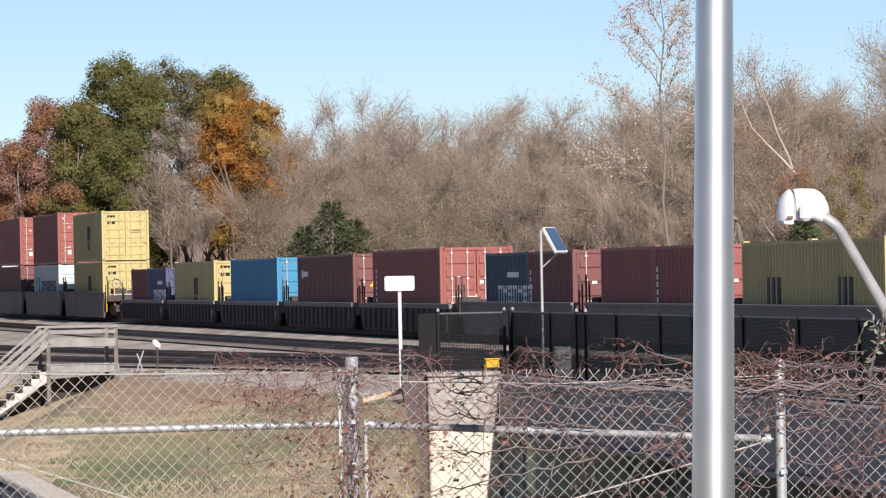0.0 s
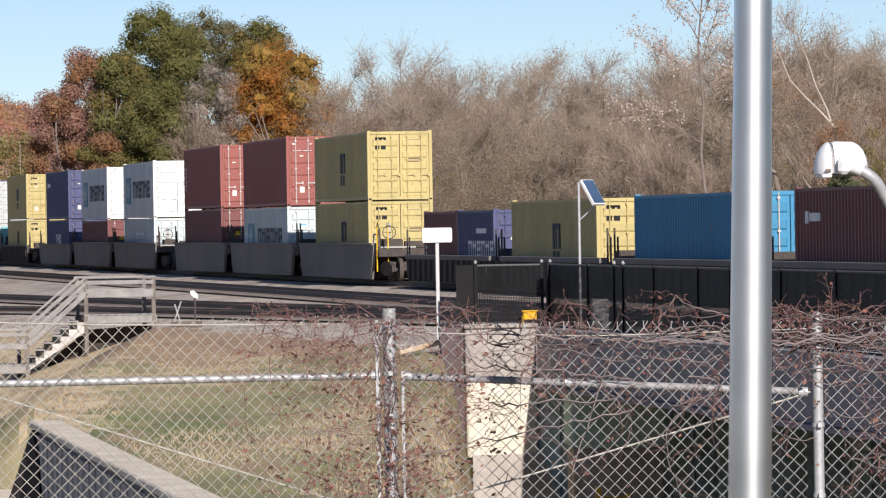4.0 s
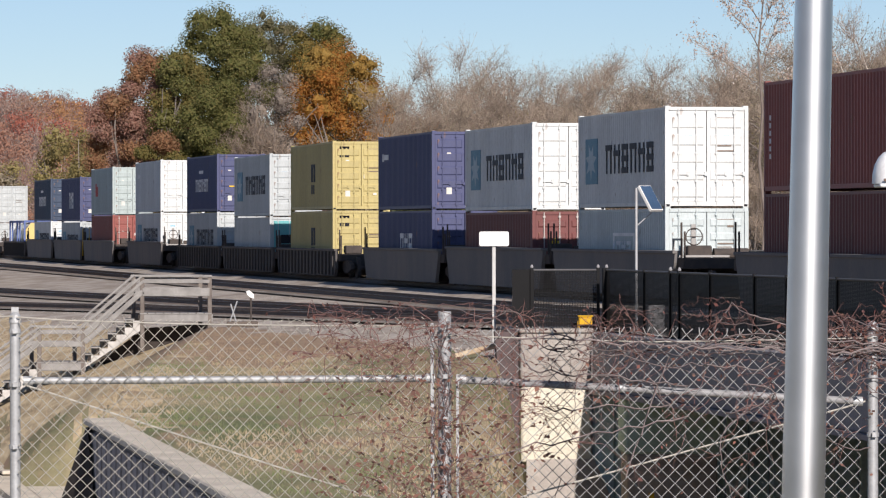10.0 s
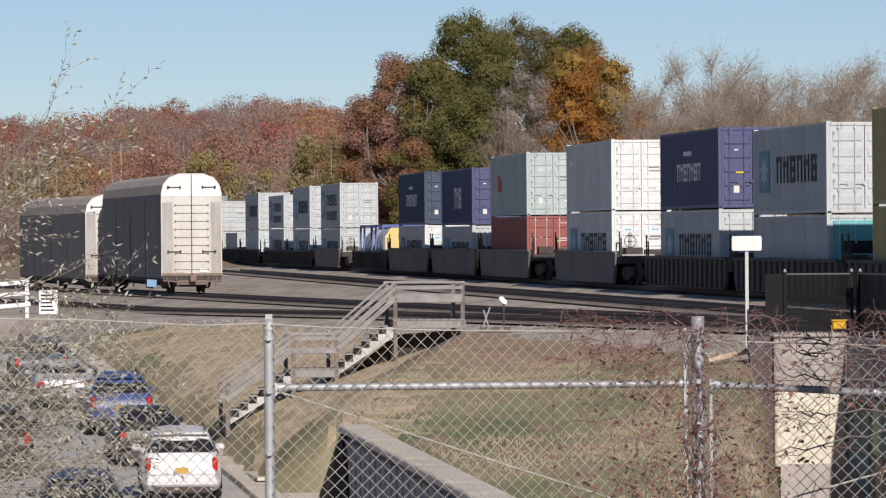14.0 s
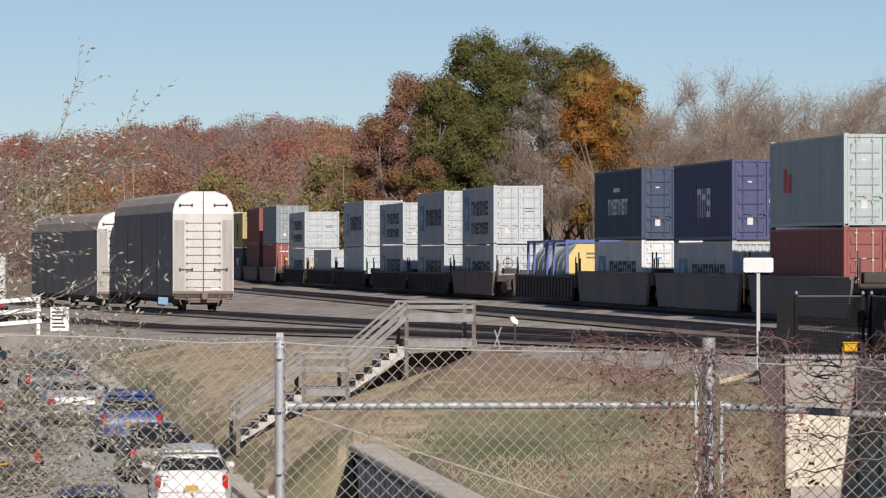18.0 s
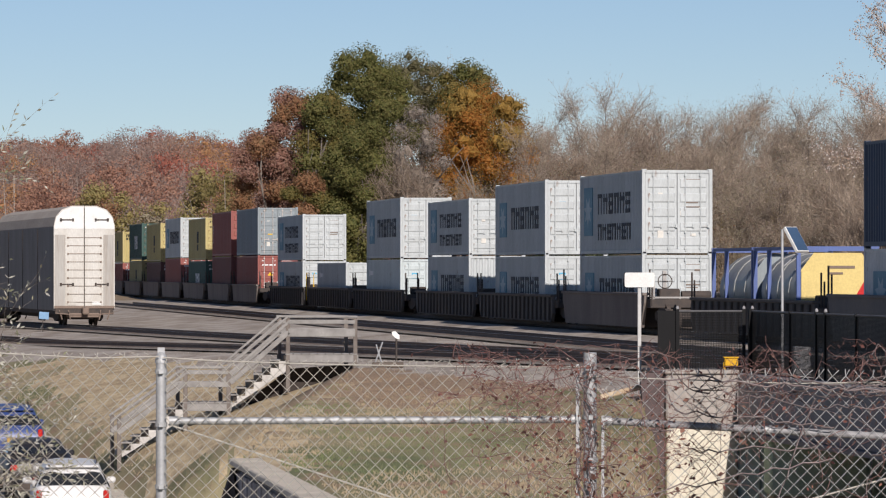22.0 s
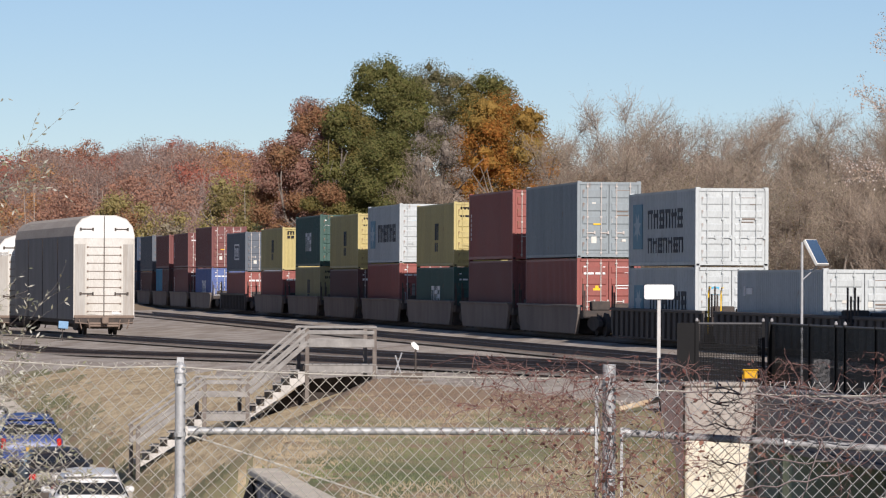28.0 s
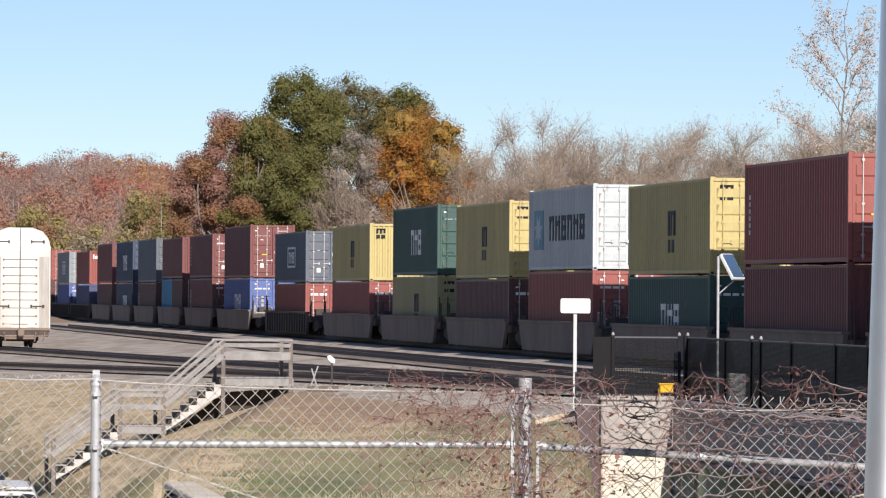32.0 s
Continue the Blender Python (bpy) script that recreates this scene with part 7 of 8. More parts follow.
def leaves_in(s, r, c, rad, n, size, fill=0.45):
    """n small leaf sprays in a lobe, most of them near its skin."""
    for _ in range(n):
        while True:
            d = Vector((r.uniform(-1, 1), r.uniform(-1, 1), r.uniform(-1, 1)))
            if 0.05 < d.length < 1:
                break
        d.normalize()
        k = (1 - fill * r.random() ** 1.6) * r.uniform(0.85, 1.1)
        p = Vector((c[0] + d.x * rad[0] * k, c[1] + d.y * rad[1] * k, c[2] + d.z * rad[2] * k))
        nrm = (d + Vector((r.uniform(-1, 1), r.uniform(-1, 1), r.uniform(-0.4, 1))) * 0.9).normalized()
        u = nrm.cross(Vector((r.uniform(-1, 1), r.uniform(-1, 1), r.uniform(-1, 1)))).normalized()
        w = nrm.cross(u)
        a, b = size * r.uniform(0.6, 1.3), size * r.uniform(0.5, 1.0)
        s.add([p - u * a * 0.5, p - w * b * 0.5, p + u * a * 0.5, p + w * b * 0.5], [(0, 1, 2, 3)])


def limbs(s, r, base, height, spread, girth, levels=2, lean=0.0):
    """A tapered trunk that forks into limbs; gives back the limb tips."""
    tips = []

    def grow(p, d, length, g, lvl):
        pts, q, dd = [Vector(p)], Vector(p), Vector(d)
        for k in range(4):
            dd = (dd + Vector((r.uniform(-1, 1), r.uniform(-1, 1), r.uniform(-0.3, 0.6))) * 0.16).normalized()
            q = q + dd * length / 4
            pts.append(q)
        s.tube(pts, [g * (1 - 0.16 * k) for k in range(5)], 6 if lvl == levels else 4, False)
        if lvl:
            for _ in range(4 if lvl == levels else 3):
                k = r.randint(1, 4)
                a = r.uniform(0, 6.28)
                grow(pts[k], (dd + Vector((math.cos(a), math.sin(a), r.uniform(-0.1, 0.5))) * spread).normalized(), length * r.uniform(0.5, 0.72), g * 0.5, lvl - 1)
        else:
            tips.append((pts[-1], dd))
    grow(base, (lean, 0, 1), height * 0.5, girth, levels)
    return tips


def leaf_tree(label, kind, x, y, top, rx, z_low, seed, lobes=16, n=700, size=0.21, second=None, bark=None, core=9):
    """A tree in leaf: limbs and a crown of many lobes with an uneven outline."""
    r = random.Random(seed)
    g = ground_z(x, y)
    t = thing("tree", label, "tree", "trees behind the train", pose(x, y, g))
    tr = S()
    limbs(tr, r, (0, 0, -0.2), (top - g) * 0.95, 0.7, 0.28, 2)
    part("trunk", tr, bark or M_bark, t)
    crown, other = S(), S()
    zc, rz = (top + z_low) / 2 - g, (top - z_low) / 2
    for i in range(lobes):
        a = 6.283 * i * 0.618 + r.uniform(-0.3, 0.3)
        h = -0.95 + 1.95 * (i + 0.5) / lobes
        k = math.sqrt(max(0.12, 1 - h * h * 0.85))
        lr = rx * r.uniform(0.38, 0.6)
        c = (math.cos(a) * (rx * 1.05 - lr * 0.7) * k, math.sin(a) * (rx - lr * 0.7) * k, zc + h * (rz - lr * 0.55))
        pick = other if second and r.random() < 0.35 else crown
        hz = lr * r.uniform(0.75, 1.0)
        for _ in range(core):
            d = Vector((r.gauss(0, 1), r.gauss(0, 1), r.gauss(0, 1))).normalized() * 0.42
            clump(pick, r, (c[0] + d.x * lr, c[1] + d.y * lr, c[2] + d.z * hz), (lr * 0.27, lr * 0.27, hz * 0.27), 3, 6)
        leaves_in(pick, r, c, (lr * 0.98, lr * 0.98, hz * 0.98), int(n * 2.1), size * 0.76, 0.7)
    tagged(part("crown", crown, M_leaf[kind], t), kind="stuff")
    if other.v:
        tagged(part("crown", other, M_leaf[second], t), kind="stuff")
    return t


def bare_mesh(seed, height, spread, leafn=0, levels=3):
    """Limbs and a haze of fine twigs for a leafless tree."""
    r = random.Random(seed)
    wood, twigs, lv = S(), S(), S()
    tips = limbs(wood, r, (0, 0, -0.3), height, spread, 0.17 * height / 14, levels)
    zs = [p.z for p, d in tips]
    for p, d in tips:
        for _ in range(52):
            q = p - d * r.uniform(0, 2.4) + Vector((r.uniform(-1, 1), r.uniform(-1, 1), r.uniform(-1, 1))) * 0.35
            dd = (d * 0.55 + Vector((r.uniform(-1, 1) * 0.8, r.uniform(-1, 1) * 0.8, r.uniform(-0.35, 1.1)))).normalized()
            L = r.uniform(0.5, 1.5)
            e = q + dd * L
            u = dd.cross(Vector((r.uniform(-1, 1), r.uniform(-1, 1), r.uniform(-1, 1)))).normalized() * r.uniform(0.008, 0.017)
            twigs.add([q - u, q + u, e], [(0, 1, 2)])
            for _ in range(2):
                m = q.lerp(e, r.uniform(0.3, 0.9))
                e2 = m + (dd + Vector((r.uniform(-1, 1), r.uniform(-1, 1), r.uniform(-0.3, 0.8))) * 0.8).normalized() * L * 0.5
                twigs.add([m - u * 0.7, m + u * 0.7, e2], [(0, 1, 2)])
            if leafn and r.random() < leafn:
                leaves_in(lv, r, e, (0.6, 0.6, 0.5), 5, 0.085, 0.95)
    return wood, twigs, lv


BARE = []
for i, (h, sp, lf, lk) in enumerate(((15, 0.75, 0.3, "brown"), (14, 0.6, 0.6, "tan"), (13, 0.8, 0.8, "brown"), (12, 0.7, 0.9, "brown"), (15, 0.55, 0.5, "tan"), (11, 0.8, 0.95, "tan"))):
    w, t, l = bare_mesh(100 + i, h, sp, lf)
    BARE.append((w.mesh("trunk", M_bark), t.mesh("brushwood", M_twig), l.mesh("foliage", M_leaf[lk]) if l.v else None, h))
BARE_LABEL = ("leafless grey tree with a fine haze of twigs", "nearly bare tree with a few tan leaves", "bare grey tree with pale twig tips", "tree with thin dry brown leaves", "slender bare grey tree", "low tree with dry tan leaves")


def bare_tree(kind, x, y, height, turn, group="bare trees of the wood"):
    w, t, l, h = BARE[kind]
    k = height / h
    ob = thing("tree", BARE_LABEL[kind], "tree", group, pose(x, y, ground_z(x, y), 0, 0, turn))
    for name, me in (("trunk", w), ("brushwood", t), ("foliage", l)):
        if me:
            p = part(name, me, M_twig, ob)
            p.scale = (k, k, k)
            if name != "trunk":
                tagged(p, kind="stuff")
    return ob


# the tall group behind the train
leaf_tree("tall oak with dull green autumn leaves", "green", 0.4, 360, 19.6, 3.1, 4.0, 1, 24, 900, 0.2)
leaf_tree("tall oak with dark green leaves", "green", 2.2, 364, 18.4, 3.0, 2.0, 21, 20, 800, 0.2)
leaf_tree("thin-leaved tall tree turning grey olive", "greyolive", 4.4, 368, 19.7, 2.9, 6.0, 2, 24, 520, 0.17, None, None, 4)
leaf_tree("slender grey olive tree behind the tall group", "greyolive", 6.6, 371, 18.9, 2.4, 6.0, 22, 20, 480, 0.17, None, None, 3)
leaf_tree("tall oak with olive green leaves", "green", 8.9, 364, 18.6, 3.2, 7.0, 3, 20, 750, 0.21, "olive")
leaf_tree("broad maple with bright orange leaves", "orange", 9.6, 350, 16.3, 4.0, 3.5, 4, 24, 820, 0.19, "gold")
leaf_tree("maple with faded rosy red leaves", "rose", -4.6, 356, 16.2, 2.7, 2.5, 5, 26, 620, 0.21, "rust")
leaf_tree("low maple with rosy brown leaves", "rose", -6.9, 354, 13.4, 2.5, 2.0, 6, 22, 620, 0.21, "rust")
leaf_tree("oak with olive brown leaves", "olive", -2.2, 352, 15.8, 2.5, 2.0, 7, 24, 620, 0.21, "green")
leaf_tree("dark oak in front of the tall group", "green", 0.3, 346, 13.4, 2.8, 1.0, 8, 22, 700, 0.21)
leaf_tree("small tree with brown and yellow leaves", "rust", -3.6, 346, 9.5, 2.0, 2.0, 9, 12, 700, 0.21, "olive")
leaf_tree("tree with thin grey leaves and many twigs", "grey", 4.9, 345, 14.6, 2.3, 4.0, 10, 15, 420, 0.15, None, None, 3)
bare_tree(2, 4.6, 343, 13.5, 20, "bare trees by the tall group")
bare_tree(0, 5.8, 366, 17.5, 100, "bare trees by the tall group")
bare_tree(4, 6.6, 342, 10.0, 200, "bare trees by the tall group")
bare_tree(2, 12.0, 356, 15.5, 50, "bare trees by the tall group")
leaf_tree("yellow green tree at the foot of the hill", "gilded", -13.8, 450, 12.2, 3.4, 2.0, 31, 18, 260, 0.3, "yellow", None, 2)
leaf_tree("low yellow brown tree at the foot of the hill", "gilded", -23.6, 432, 10.4, 3.0, 1.0, 32, 16, 240, 0.3, "rust", None, 2)
leaf_tree("low tan tree at the foot of the hill", "tan", -19.4, 432, 8.6, 2.8, 0.5, 34, 14, 200, 0.28, "gilded", None, 2)
leaf_tree("olive bushy tree beside the tall group", "yellow", -10.6, 420, 8.4, 2.8, 0.5, 33, 16, 240, 0.3, "olive", None, 3)

# wood to the right: rows of bare trees
r = random.Random(5)
for row, (y0, lo, hi, step) in enumerate(((338, 9.5, 12.0, 2.0), (350, 11.5, 14.0, 1.8), (364, 13, 15.0, 1.7), (380, 14.3, 16.0, 1.7), (396, 15, 17, 1.8))):
    x = 12.5 + row
    while x < 40 + row * 6:
        y = y0 + r.uniform(-5, 5)
        bare_tree(r.choice((0, 1, 2, 3, 4, 5) if row < 2 else (0, 1, 2, 4)), x, y, r.uniform(lo, hi), r.uniform(0, 360))
        x += step * r.uniform(0.7, 1.3)
for row, (y0, lo, hi, step) in enumerate(((262, 6, 9, 2.4), (280, 9, 13, 2.5), (300, 11.5, 15, 2.6), (316, 13, 16, 2.8))):
    x = 31 + row * 2
    while x < 58 + row * 4:
        y = y0 + r.uniform(-6, 6)
        bare_tree(r.choice((0, 1, 2, 3, 3, 4, 5)), x, y, r.uniform(lo, hi) + 2.6 * smooth(34, 40, x), r.uniform(0, 360))
        x += step * r.uniform(0.7, 1.3)

# thicket in front of the wood
thick = thing("thicket", "dense tan and brown thicket of brush below the trees", "thicket")
thick["kind"] = "stuff"
for kind, cnt, seed in (("tan", 230, 1), ("brown", 170, 2), ("grey", 90, 3), ("olive", 60, 4), ("rust", 40, 5)):
    s, rr = S(), random.Random(seed)
    for _ in range(cnt):
        x = rr.uniform(10, 52)
        y = (330 if x < 33 else 272) + rr.uniform(-6, 22)
        z = ground_z(x, y)
        hgt = rr.uniform(4.0, 11.5)
        for k in range(3):
            leaves_in(s, rr, (x + rr.uniform(-1, 1), y, z + hgt * (0.25 + 0.3 * k)), (1.6, 1.2, hgt * 0.24), 150, 0.095, 0.95)
    for _ in range(cnt // 3):
        x, y = rr.uniform(9, 54), rr.uniform(386, 402)
        hgt = rr.uniform(9.5, 14.0)
        for k in range(3):
            leaves_in(s, rr, (x + rr.uniform(-1, 1), y, ground_z(x, y) + hgt * (0.3 + 0.27 * k)), (1.7, 1.2, hgt * 0.2), 190, 0.13, 0.95)
    part("brush", s, M_leaf[kind], thick)

# evergreens
def conifer(label, x, y, top, rx, seed, low=0.4):
    rr = random.Random(seed)
    g = ground_z(x, y)
    t = thing("conifer", label, "conifer", "", pose(x, y, g))
    part("trunk", S().tube([(0, 0, -0.2), (0, 0, top - g)], [0.16, 0.03], 8), M_bark, t)
    s = S()
    H = top - g
    for i in range(40):
        z = H * (low * 0.2 + (0.97 - low * 0.2) * i / 40)
        R = rx * (1 - (z / H) ** 1.9) + 0.15
        for k in range(9):
            a = rr.uniform(0, 6.28)
            L = R * rr.uniform(0.55, 1.2)
            d = Vector((math.cos(a), math.sin(a), rr.uniform(0.0, 0.45)))
            for j in range(16):
                f = 0.25 + 0.75 * j / 15
                q = Vector((0, 0, z)) + d * L * f - Vector((0, 0, 0.35 * L * f * f - rr.uniform(-0.06, 0.06)))
                e = (d + Vector((rr.uniform(-1, 1), rr.uniform(-1, 1), rr.uniform(-0.3, 0.9)))).normalized() * rr.uniform(0.16, 0.36)
                u = e.cross(Vector((rr.uniform(-1, 1), rr.uniform(-1, 1), rr.uniform(-1, 1)))).normalized() * rr.uniform(0.025, 0.06)
                s.add([q - u, q + u, q + e], [(0, 1, 2)])
    tagged(part("needles", s, M_leaf["pine"], t), kind="stuff")


conifer("broad bushy dark green pine behind the train", 12.6, 266, 6.5, 3.0, 1)
conifer("low dark green pine beside the wood", 14.0, 268, 5.4, 2.4, 2)
conifer("low dark green pine behind the train", 11.0, 265, 5.0, 2.0, 12)
conifer("low broad pine at the edge of the wood", 30.1, 200, 4.15, 1.9, 3)
leaf_tree("tree with thin yellow and green leaves behind the lamp", "yellow", 36.6, 228, 7.0, 1.35, 2.0, 41, 14, 130, 0.13, "olive", None, 0)
leaf_tree("low tree with russet leaves at the edge of the wood", "rust", 34.6, 232, 7.2, 1.3, 3.0, 42, 12, 120, 0.13, "brown", None, 0)
leaf_tree("sparse tree with dull russet leaves", "rust", 36.6, 262, 11.0, 2.4, 5.0, 43, 14, 90, 0.12, "brown", None, 0)
leaf_tree("sparse russet tree at the end of the wood", "rust", 41.0, 262, 9.5, 2.2, 4.0, 44, 14, 90, 0.12, "brown", None, 0)
conifer("dark spruce beside the tall group", -9.6, 400, 9.5, 1.4, 4)

# tall sparse tree over the train, and leaning pale trunks
rr = random.Random(77)
M_greybark = mat("dark_grey_bark", (0.15, 0.125, 0.11), 0.95, 0, (0.22, 0.19, 0.17), 2, 0, 14, 0.6)
tall = thing("tree", "tall sparse tree with pale dry leaves on long limbs", "tree", "", pose(27.6, 230, ground_z(27.6, 230)))
w, tw, lv = S(), S(), S()
trunk_pts = [(0, 0, -0.3), (0.25, 0, 3), (-0.05, 0, 6), (0.12, 0, 8.5), (-0.1, 0, 11.5), (0.2, 0, 14.5), (0.0, 0, 16.5), (0.3, 0, 18)]
w.tube(trunk_pts, [0.09, 0.083, 0.075, 0.067, 0.052, 0.036, 0.022, 0.01], 7)
part("trunk", w, M_greybark, tall)
for z0, dx, dz, L in ((6.5, -1, 0.75, 4.4), (7.6, -0.9, 1.0, 4.6), (8.8, 0.8, 1.2, 3.6), (9.6, -0.75, 1.0, 4.2), (10.6, 0.7, 1.1, 3.4), (11.4, -0.6, 1.2, 3.6), (12.6, 0.6, 1.1, 3.0), (12.9, -0.6, 1.0, 3.0), (14.0, 0.5, 1.2, 2.6), (14.6, -0.45, 1.2, 2.4)):
    p, d = Vector((0.05, 0, z0)), Vector((dx, rr.uniform(-0.4, 0.4), dz)).normalized()
    pts = [p]
    for k in range(9):
        d = (d + Vector((rr.uniform(-0.2, 0.2), rr.uniform(-0.2, 0.2), rr.uniform(-0.22, 0.14)))).normalized()
        pts.append(pts[-1] + d * L / 9)
    b = S().tube(pts, [0.034 - 0.003 * k for k in range(10)], 5, False)
    part("limb", b, M_greybark, tall)
    for q in pts[2:]:
        for _ in range(4):
            dd = (d + Vector((rr.uniform(-1, 1), rr.uniform(-1, 1), rr.uniform(-0.6, 1)))).normalized()
            e = q + dd * rr.uniform(0.4, 1.2)
            u = dd.cross(Vector((0.3, 1, 0.2))).normalized() * 0.02
            tw.add([q - u, q + u, e], [(0, 1, 2)])
            leaves_in(lv, rr, e, (0.42, 0.42, 0.36), 17 if q.z > 8 else 3, 0.115, 0.9)
tagged(part("brushwood", tw, M_twig, tall), kind="stuff")
tagged(part("foliage", lv, M_leaf["pale"], tall), kind="stuff")
lt = thing("tree", "leaning forked tree with pale bare limbs", "tree", "", pose(37.9, 250, ground_z(37.9, 250)))
zf = 7.0 - ground_z(37.9, 250)
part("trunk", S().tube([(0.5, 3, -0.2), (0.3, 3, zf * 0.55), (-0.6, 0, zf)], [0.09, 0.085, 0.08], 7), M_bark, lt, "grey bark")
for pts, rad in ((((-0.6, 0, 0), (-1.3, 0, 0.8), (-2.2, 0, 1.7), (-3.0, 0, 2.6), (-3.5, 0, 3.9), (-4.1, 0, 5.2)), 0.07), (((-0.75, 0, 0.2), (-1.0, 0, 1.0), (-1.6, 0, 2.3), (-2.0, 0, 3.6), (-2.5, 0, 5.0)), 0.06)):
    part("limb", S().tube([(x, y, zf + z) for x, y, z in pts], [rad * (1 - 0.16 * i) for i in range(len(pts))], 7), M_palebark, lt)
    for x, y, z in pts[2:]:
        for sx in (-1, 1):
            part("branch", S().tube([(x, y, zf + z), (x + sx * 0.4, y, zf + z + 0.7), (x + sx * 0.6, y + 0.2, zf + z + 1.7)], [0.024, 0.016, 0.007], 5), M_bark, lt)

# wooded hill in the distance: far woods as one mass
hill = thing("far_woods", "wooded hillside in red, orange and bare grey autumn tones muted by painted haze", "woods")
hill["kind"] = "stuff"


# autumn leaf tones with the distance haze mixed into the colours
FAR_HAZE_TONES = {
    "russet": [(0.394, 0.216, 0.153), (0.457, 0.252, 0.177), (0.343, 0.198, 0.147), (0.419, 0.264, 0.189)],
    "mauve": [(0.343, 0.252, 0.218), (0.394, 0.294, 0.248), (0.305, 0.228, 0.195), (0.432, 0.312, 0.254)],
    "amber": [(0.483, 0.264, 0.130), (0.546, 0.300, 0.142), (0.419, 0.240, 0.130), (0.457, 0.300, 0.165)],
    "scarlet": [(0.444, 0.156, 0.112), (0.495, 0.186, 0.130), (0.381, 0.150, 0.118), (0.457, 0.216, 0.147)],
    "moss": [(0.343, 0.276, 0.147), (0.394, 0.306, 0.165), (0.305, 0.252, 0.142), (0.381, 0.324, 0.189)],
}
M_far = {k: leafy("far_" + k, c, 0.9, 0.45) for k, c in FAR_HAZE_TONES.items()}


def far_tree(kind, seed):
    """One crown of the far woods, ten metres high: leaf sprays in lobes, or mostly twigs where it is bare."""
    g, t = random.Random(seed), S()
    bare = kind == "mauve"
    for i in range(15):
        a, h = 6.283 * i * 0.618, -0.9 + 1.85 * (i + 0.5) / 15
        k = math.sqrt(max(0.1, 1 - h * h * 0.9)) * 2.1
        lr = g.uniform(1.2, 1.9)
        leaves_in(t, g, (math.cos(a) * k, math.sin(a) * k, 5.4 + h * 3.6), (lr, lr, lr * 0.85), 60 if bare else 120, 0.26 if bare else 0.3, 0.9)
    for i in range(520 if bare else 60):
        a, q = g.uniform(0, 6.283), g.uniform(0.2, 2.9)
        p = Vector((math.cos(a) * q, math.sin(a) * q, g.uniform(1.0, 8.2 - q * 0.6)))
        d = Vector((math.cos(a) * 0.5 + g.uniform(-0.5, 0.5), math.sin(a) * 0.5 + g.uniform(-0.5, 0.5), g.uniform(0.4, 1.3))).normalized()
        u = d.cross(Vector((g.uniform(-1, 1), g.uniform(-1, 1), 0.1))).normalized() * g.uniform(0.02, 0.05)
        t.add([p - u, p + u, p + d * g.uniform(1.0, 2.6)], [(0, 1, 2)])
    return t.mesh("canopy", M_far[kind])


FAR = {k: [far_tree(k, 60 + 7 * i + len(k)) for i in range(3)] for k in M_far}
rr = random.Random(41)


def plant(kind, x, y, h, sink=0.0):
    """A tree of the far woods."""
    ob = part("canopy", FAR[kind][rr.randrange(3)], None, hill)
    k = h / 10
    ob.location, ob.rotation_euler, ob.scale = (x, y, ground_z(x, y) - sink), (0, 0, rr.uniform(0, 6.28)), (k * rr.uniform(0.9, 1.25), k * rr.uniform(0.9, 1.25), k)


for i in range(470):
    y = 455 + 490 * rr.random() ** 0.8
    x = rr.uniform(-0.122, 0.03) * y
    v = noise.noise(Vector((x * 0.03, y * 0.012, 2))) + rr.uniform(-0.45, 0.45)
    kind = "amber" if v > 0.5 else "russet" if v > 0.12 else "mauve" if v > -0.36 else "scarlet"
    if kind == "scarlet" and y < 640:
        kind = "mauve"
    if y < 520:
        kind = "moss" if v > 0.55 else "mauve" if v < 0.2 else "russet"
    plant(kind, x, y, rr.uniform(8.0, 11.5), 0.5 if y > 500 else 2.0)
for i in range(70):
    y = rr.uniform(425, 460)
    plant("mauve" if rr.random() < 0.75 else "russet", rr.uniform(-0.12, -0.02) * y, y, rr.uniform(5.0, 7.0), 1.5)
poles = S()
for _ in range(80):
    y = rr.uniform(440, 640)
    x = rr.uniform(-0.12, 0.0) * y
    z = ground_z(x, y)
    poles.tube([(x, y, z), (x + rr.uniform(-0.6, 0.6), y, z + rr.uniform(4, 10))], [0.07, 0.02], 4, False)
part("trunk_mass", poles, M_palebark, hill)


# ---- grass on the bank and loose pieces of the tracks ----
rr = random.Random(3)
blades = {k: S() for k in ("green", "straw", "brown")}
for _ in range(125000):
    y = rr.uniform(50, 176)
    x = rr.uniform(-14, 5.4) if y > 110 else rr.uniform(-6, 5.4)
    d = lerp(y, GRAVEL_Y, GRAVEL_X) - x
    if d < rr.uniform(0, 1.5) or x < (lerp(y, FOOT_Y, FOOT_X) if y > 70 else lerp(y, (44, 68), (1.05, -1.4))) + 0.3:
        continue
    z = ground_z(x, y)
    if z < -2.9 and y < 70:
        continue
    v = 1.3 * noise.noise(Vector((x * 0.38, y * 0.11, 5))) + 0.35 * noise.noise(Vector((x * 1.7, y * 0.5, 9))) + rr.uniform(-0.2, 0.2) + (0.05 if y < 114 or x > -1.5 else -0.5)
    kind = "brown" if d < 2.2 + rr.uniform(-1, 1) or (y < 114 and y > 93 + 12 * noise.noise(Vector((x * 0.6, y * 0.1, 3))) and rr.random() < 0.75) else "green" if v > 0.1 else "straw" if v > -0.95 else "brown"
    h, a = rr.uniform(0.015, 0.042), rr.uniform(-0.5, 0.5)
    w = rr.uniform(0.007, 0.016)
    blades[kind].add([(x - w, y, z - 0.02), (x + w, y, z - 0.02), (x + a * h, y + rr.uniform(-0.03, 0.03), z + h)], [(0, 1, 2)])
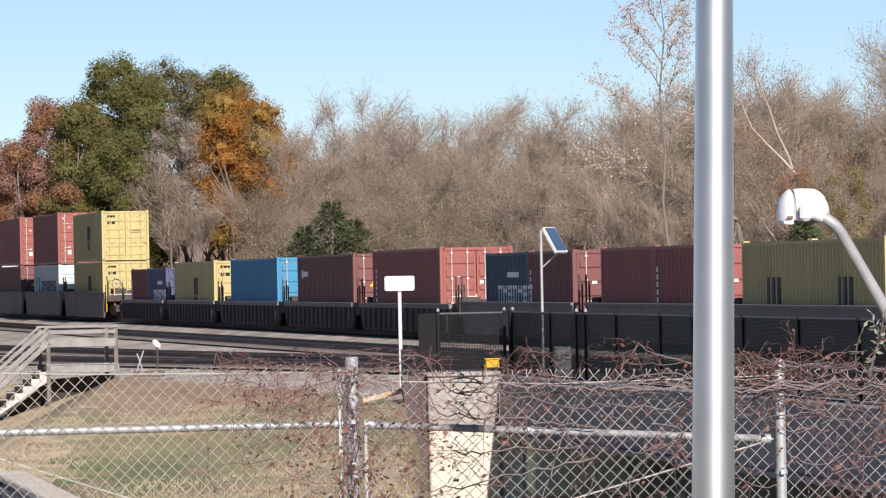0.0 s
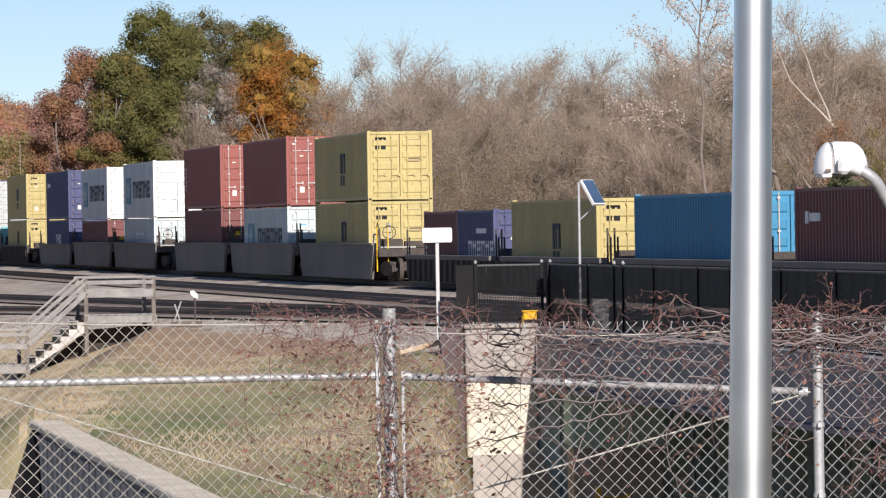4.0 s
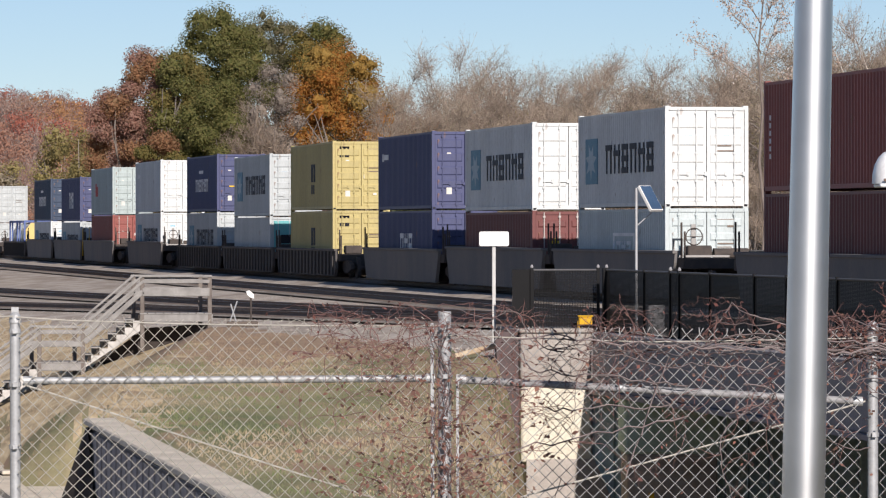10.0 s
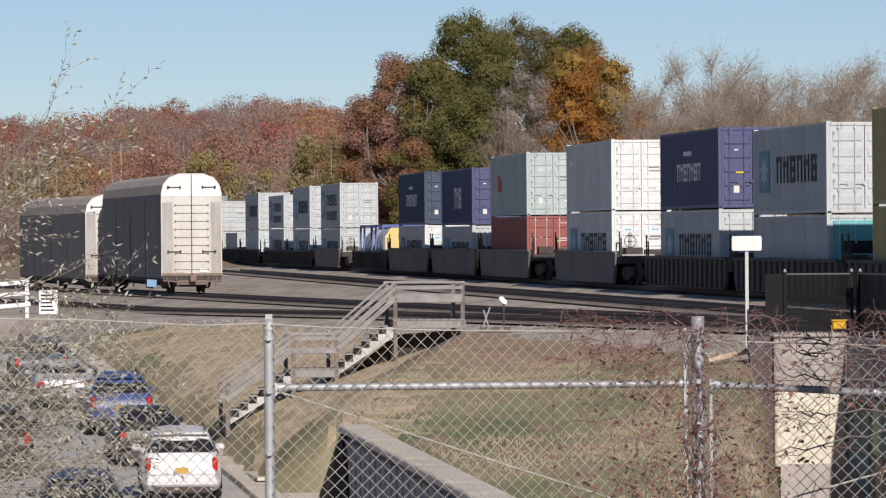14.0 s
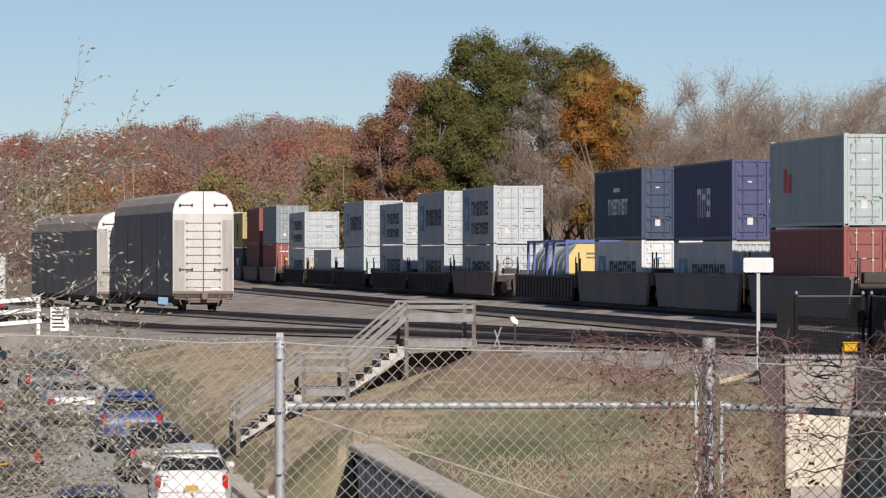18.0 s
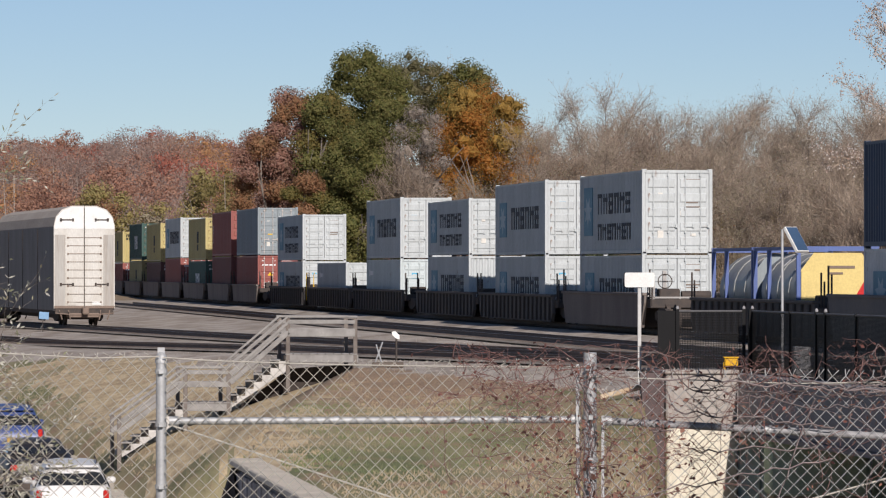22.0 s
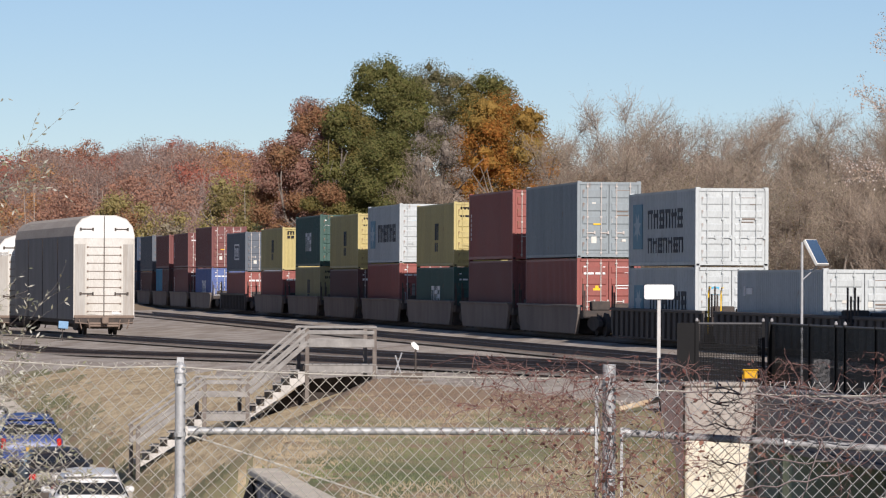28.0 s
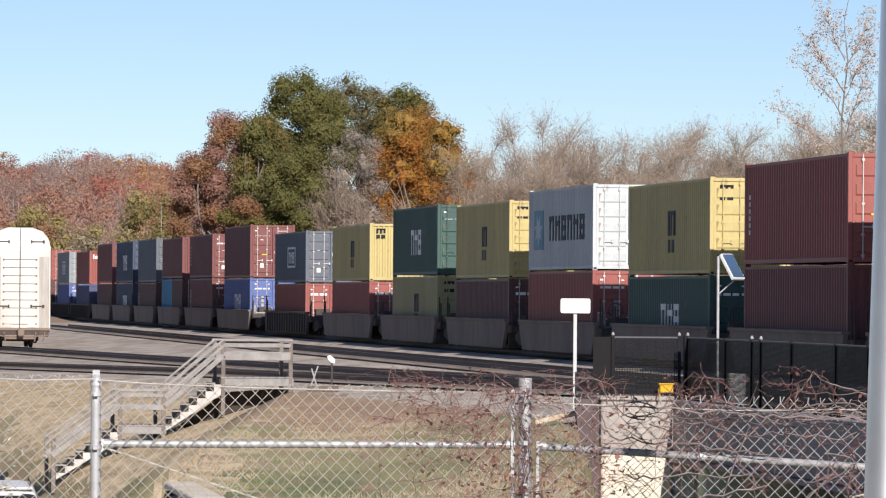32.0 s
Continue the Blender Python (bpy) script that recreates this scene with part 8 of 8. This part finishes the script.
for kind, tones in (("green", [(0.125, 0.155, 0.07), (0.165, 0.19, 0.09), (0.22, 0.22, 0.115)]), ("straw", [(0.36, 0.29, 0.185), (0.45, 0.36, 0.245), (0.27, 0.215, 0.135)]), ("brown", [(0.24, 0.17, 0.115), (0.3, 0.22, 0.15), (0.2, 0.14, 0.09)])):
    tagged(part("grass", blades[kind], leafy(kind + "_blades", tones, 0.8, 0.25)), {"green": "short green grass on the bank", "straw": "dry straw grass on the bank", "brown": "sparse brown weeds near the gravel"}[kind], "grass", kind="stuff")

tie = S().box(-1.25, 1.25, -0.115, 0.115, -0.36, -0.183, None, 0.015).mesh("tie", M_tie)
rest = S()
for p, a in along(main_pts, 0.56):
    if 88 < p.y < 165:
        k = part("tie", tie, M_tie, track_obs[0])
        k.location, k.rotation_euler = p, (0, 0, a + math.pi / 2)
    elif 70 < p.y < 330:
        rest.box(-1.25, 1.25, -0.115, 0.115, -0.36, -0.183, Matrix.Translation(p) @ pose(0, 0, 0, 0, 0, math.degrees(a) + 90))
tagged(part("far_ties", rest, M_tie, track_obs[0]), kind="stuff")
M_oilbed = mat("oily_ballast", (0.27, 0.24, 0.21), 0.95, 0, (0.14, 0.12, 0.105), 1.2, 0.8, 8.0, 0.9, 0, (1, 0.4, 1))
for ob, pts in zip(track_obs[1:], (side_pts, yard_pts, lead_pts)):
    bed = S()
    for i, p in enumerate(pts):
        d = (Vector(pts[min(i + 1, len(pts) - 1)]) - Vector(pts[max(i - 1, 0)])).normalized()
        q = Vector((-d.y, d.x, 0)).normalized()
        for o, dz in ((-1.55, -0.2), (-1.3, -0.158), (1.3, -0.158), (1.55, -0.2)):
            bed.v.append(tuple(Vector(p) + q * o + Vector((0, 0, dz))))
        if i:
            bed.f += [(4 * i - 4 + j, 4 * i - 3 + j, 4 * i + 1 + j, 4 * i + j) for j in range(3)]
    part("ballast_bed", bed, M_oilbed, ob, "dark oily ballast between the rails")
    rest = S()
    for p, a in along(pts, 0.56):
        if p.y < 135:
            k = part("tie", tie, M_tie, ob)
            k.location, k.rotation_euler = p + Vector((0, 0, 0.03)), (0, 0, a + math.pi / 2)
        elif p.y < 300:
            rest.box(-1.25, 1.25, -0.115, 0.115, -0.34, -0.153, Matrix.Translation(p) @ pose(0, 0, 0, 0, 0, math.degrees(a) + 90))
    tagged(part("far_ties", rest, M_tie, ob), kind="stuff")

# stones and twigs on the gravel
st = S()
for _ in range(22000):
    y = rr.uniform(90, 175)
    x = rr.uniform(-9, 14)
    if x < lerp(y, GRAVEL_Y, GRAVEL_X) - 0.5 or x > line_x(y) - 2:
        continue
    z, k = ground_z(x, y), rr.uniform(0.012, 0.034)
    st.add([(x - k, y, z - 0.02), (x + k, y - k * 0.5, z - 0.02), (x + k * 0.4, y + k, z - 0.02), (x + rr.uniform(-0.3, 0.3) * k, y, z + k * rr.uniform(0.4, 0.9))], [(0, 1, 3), (1, 2, 3), (2, 0, 3)])
tagged(part("loose_stones", st, mat("loose_stone", (0.34, 0.31, 0.28), 0.95, 0, (0.22, 0.19, 0.165), 2, 0, 10, 0.6, 0.3)), "loose grey stones on the gravel", "gravel", kind="stuff")


def motions():
    """The train rolls along the line at an even pace."""
    for ob, s, z in riders:
        lift = Matrix.Translation((0, 0, z))
        walk(ob, [(t, lift @ ride_pose(s + d)) for t, d in RUN])


motions()
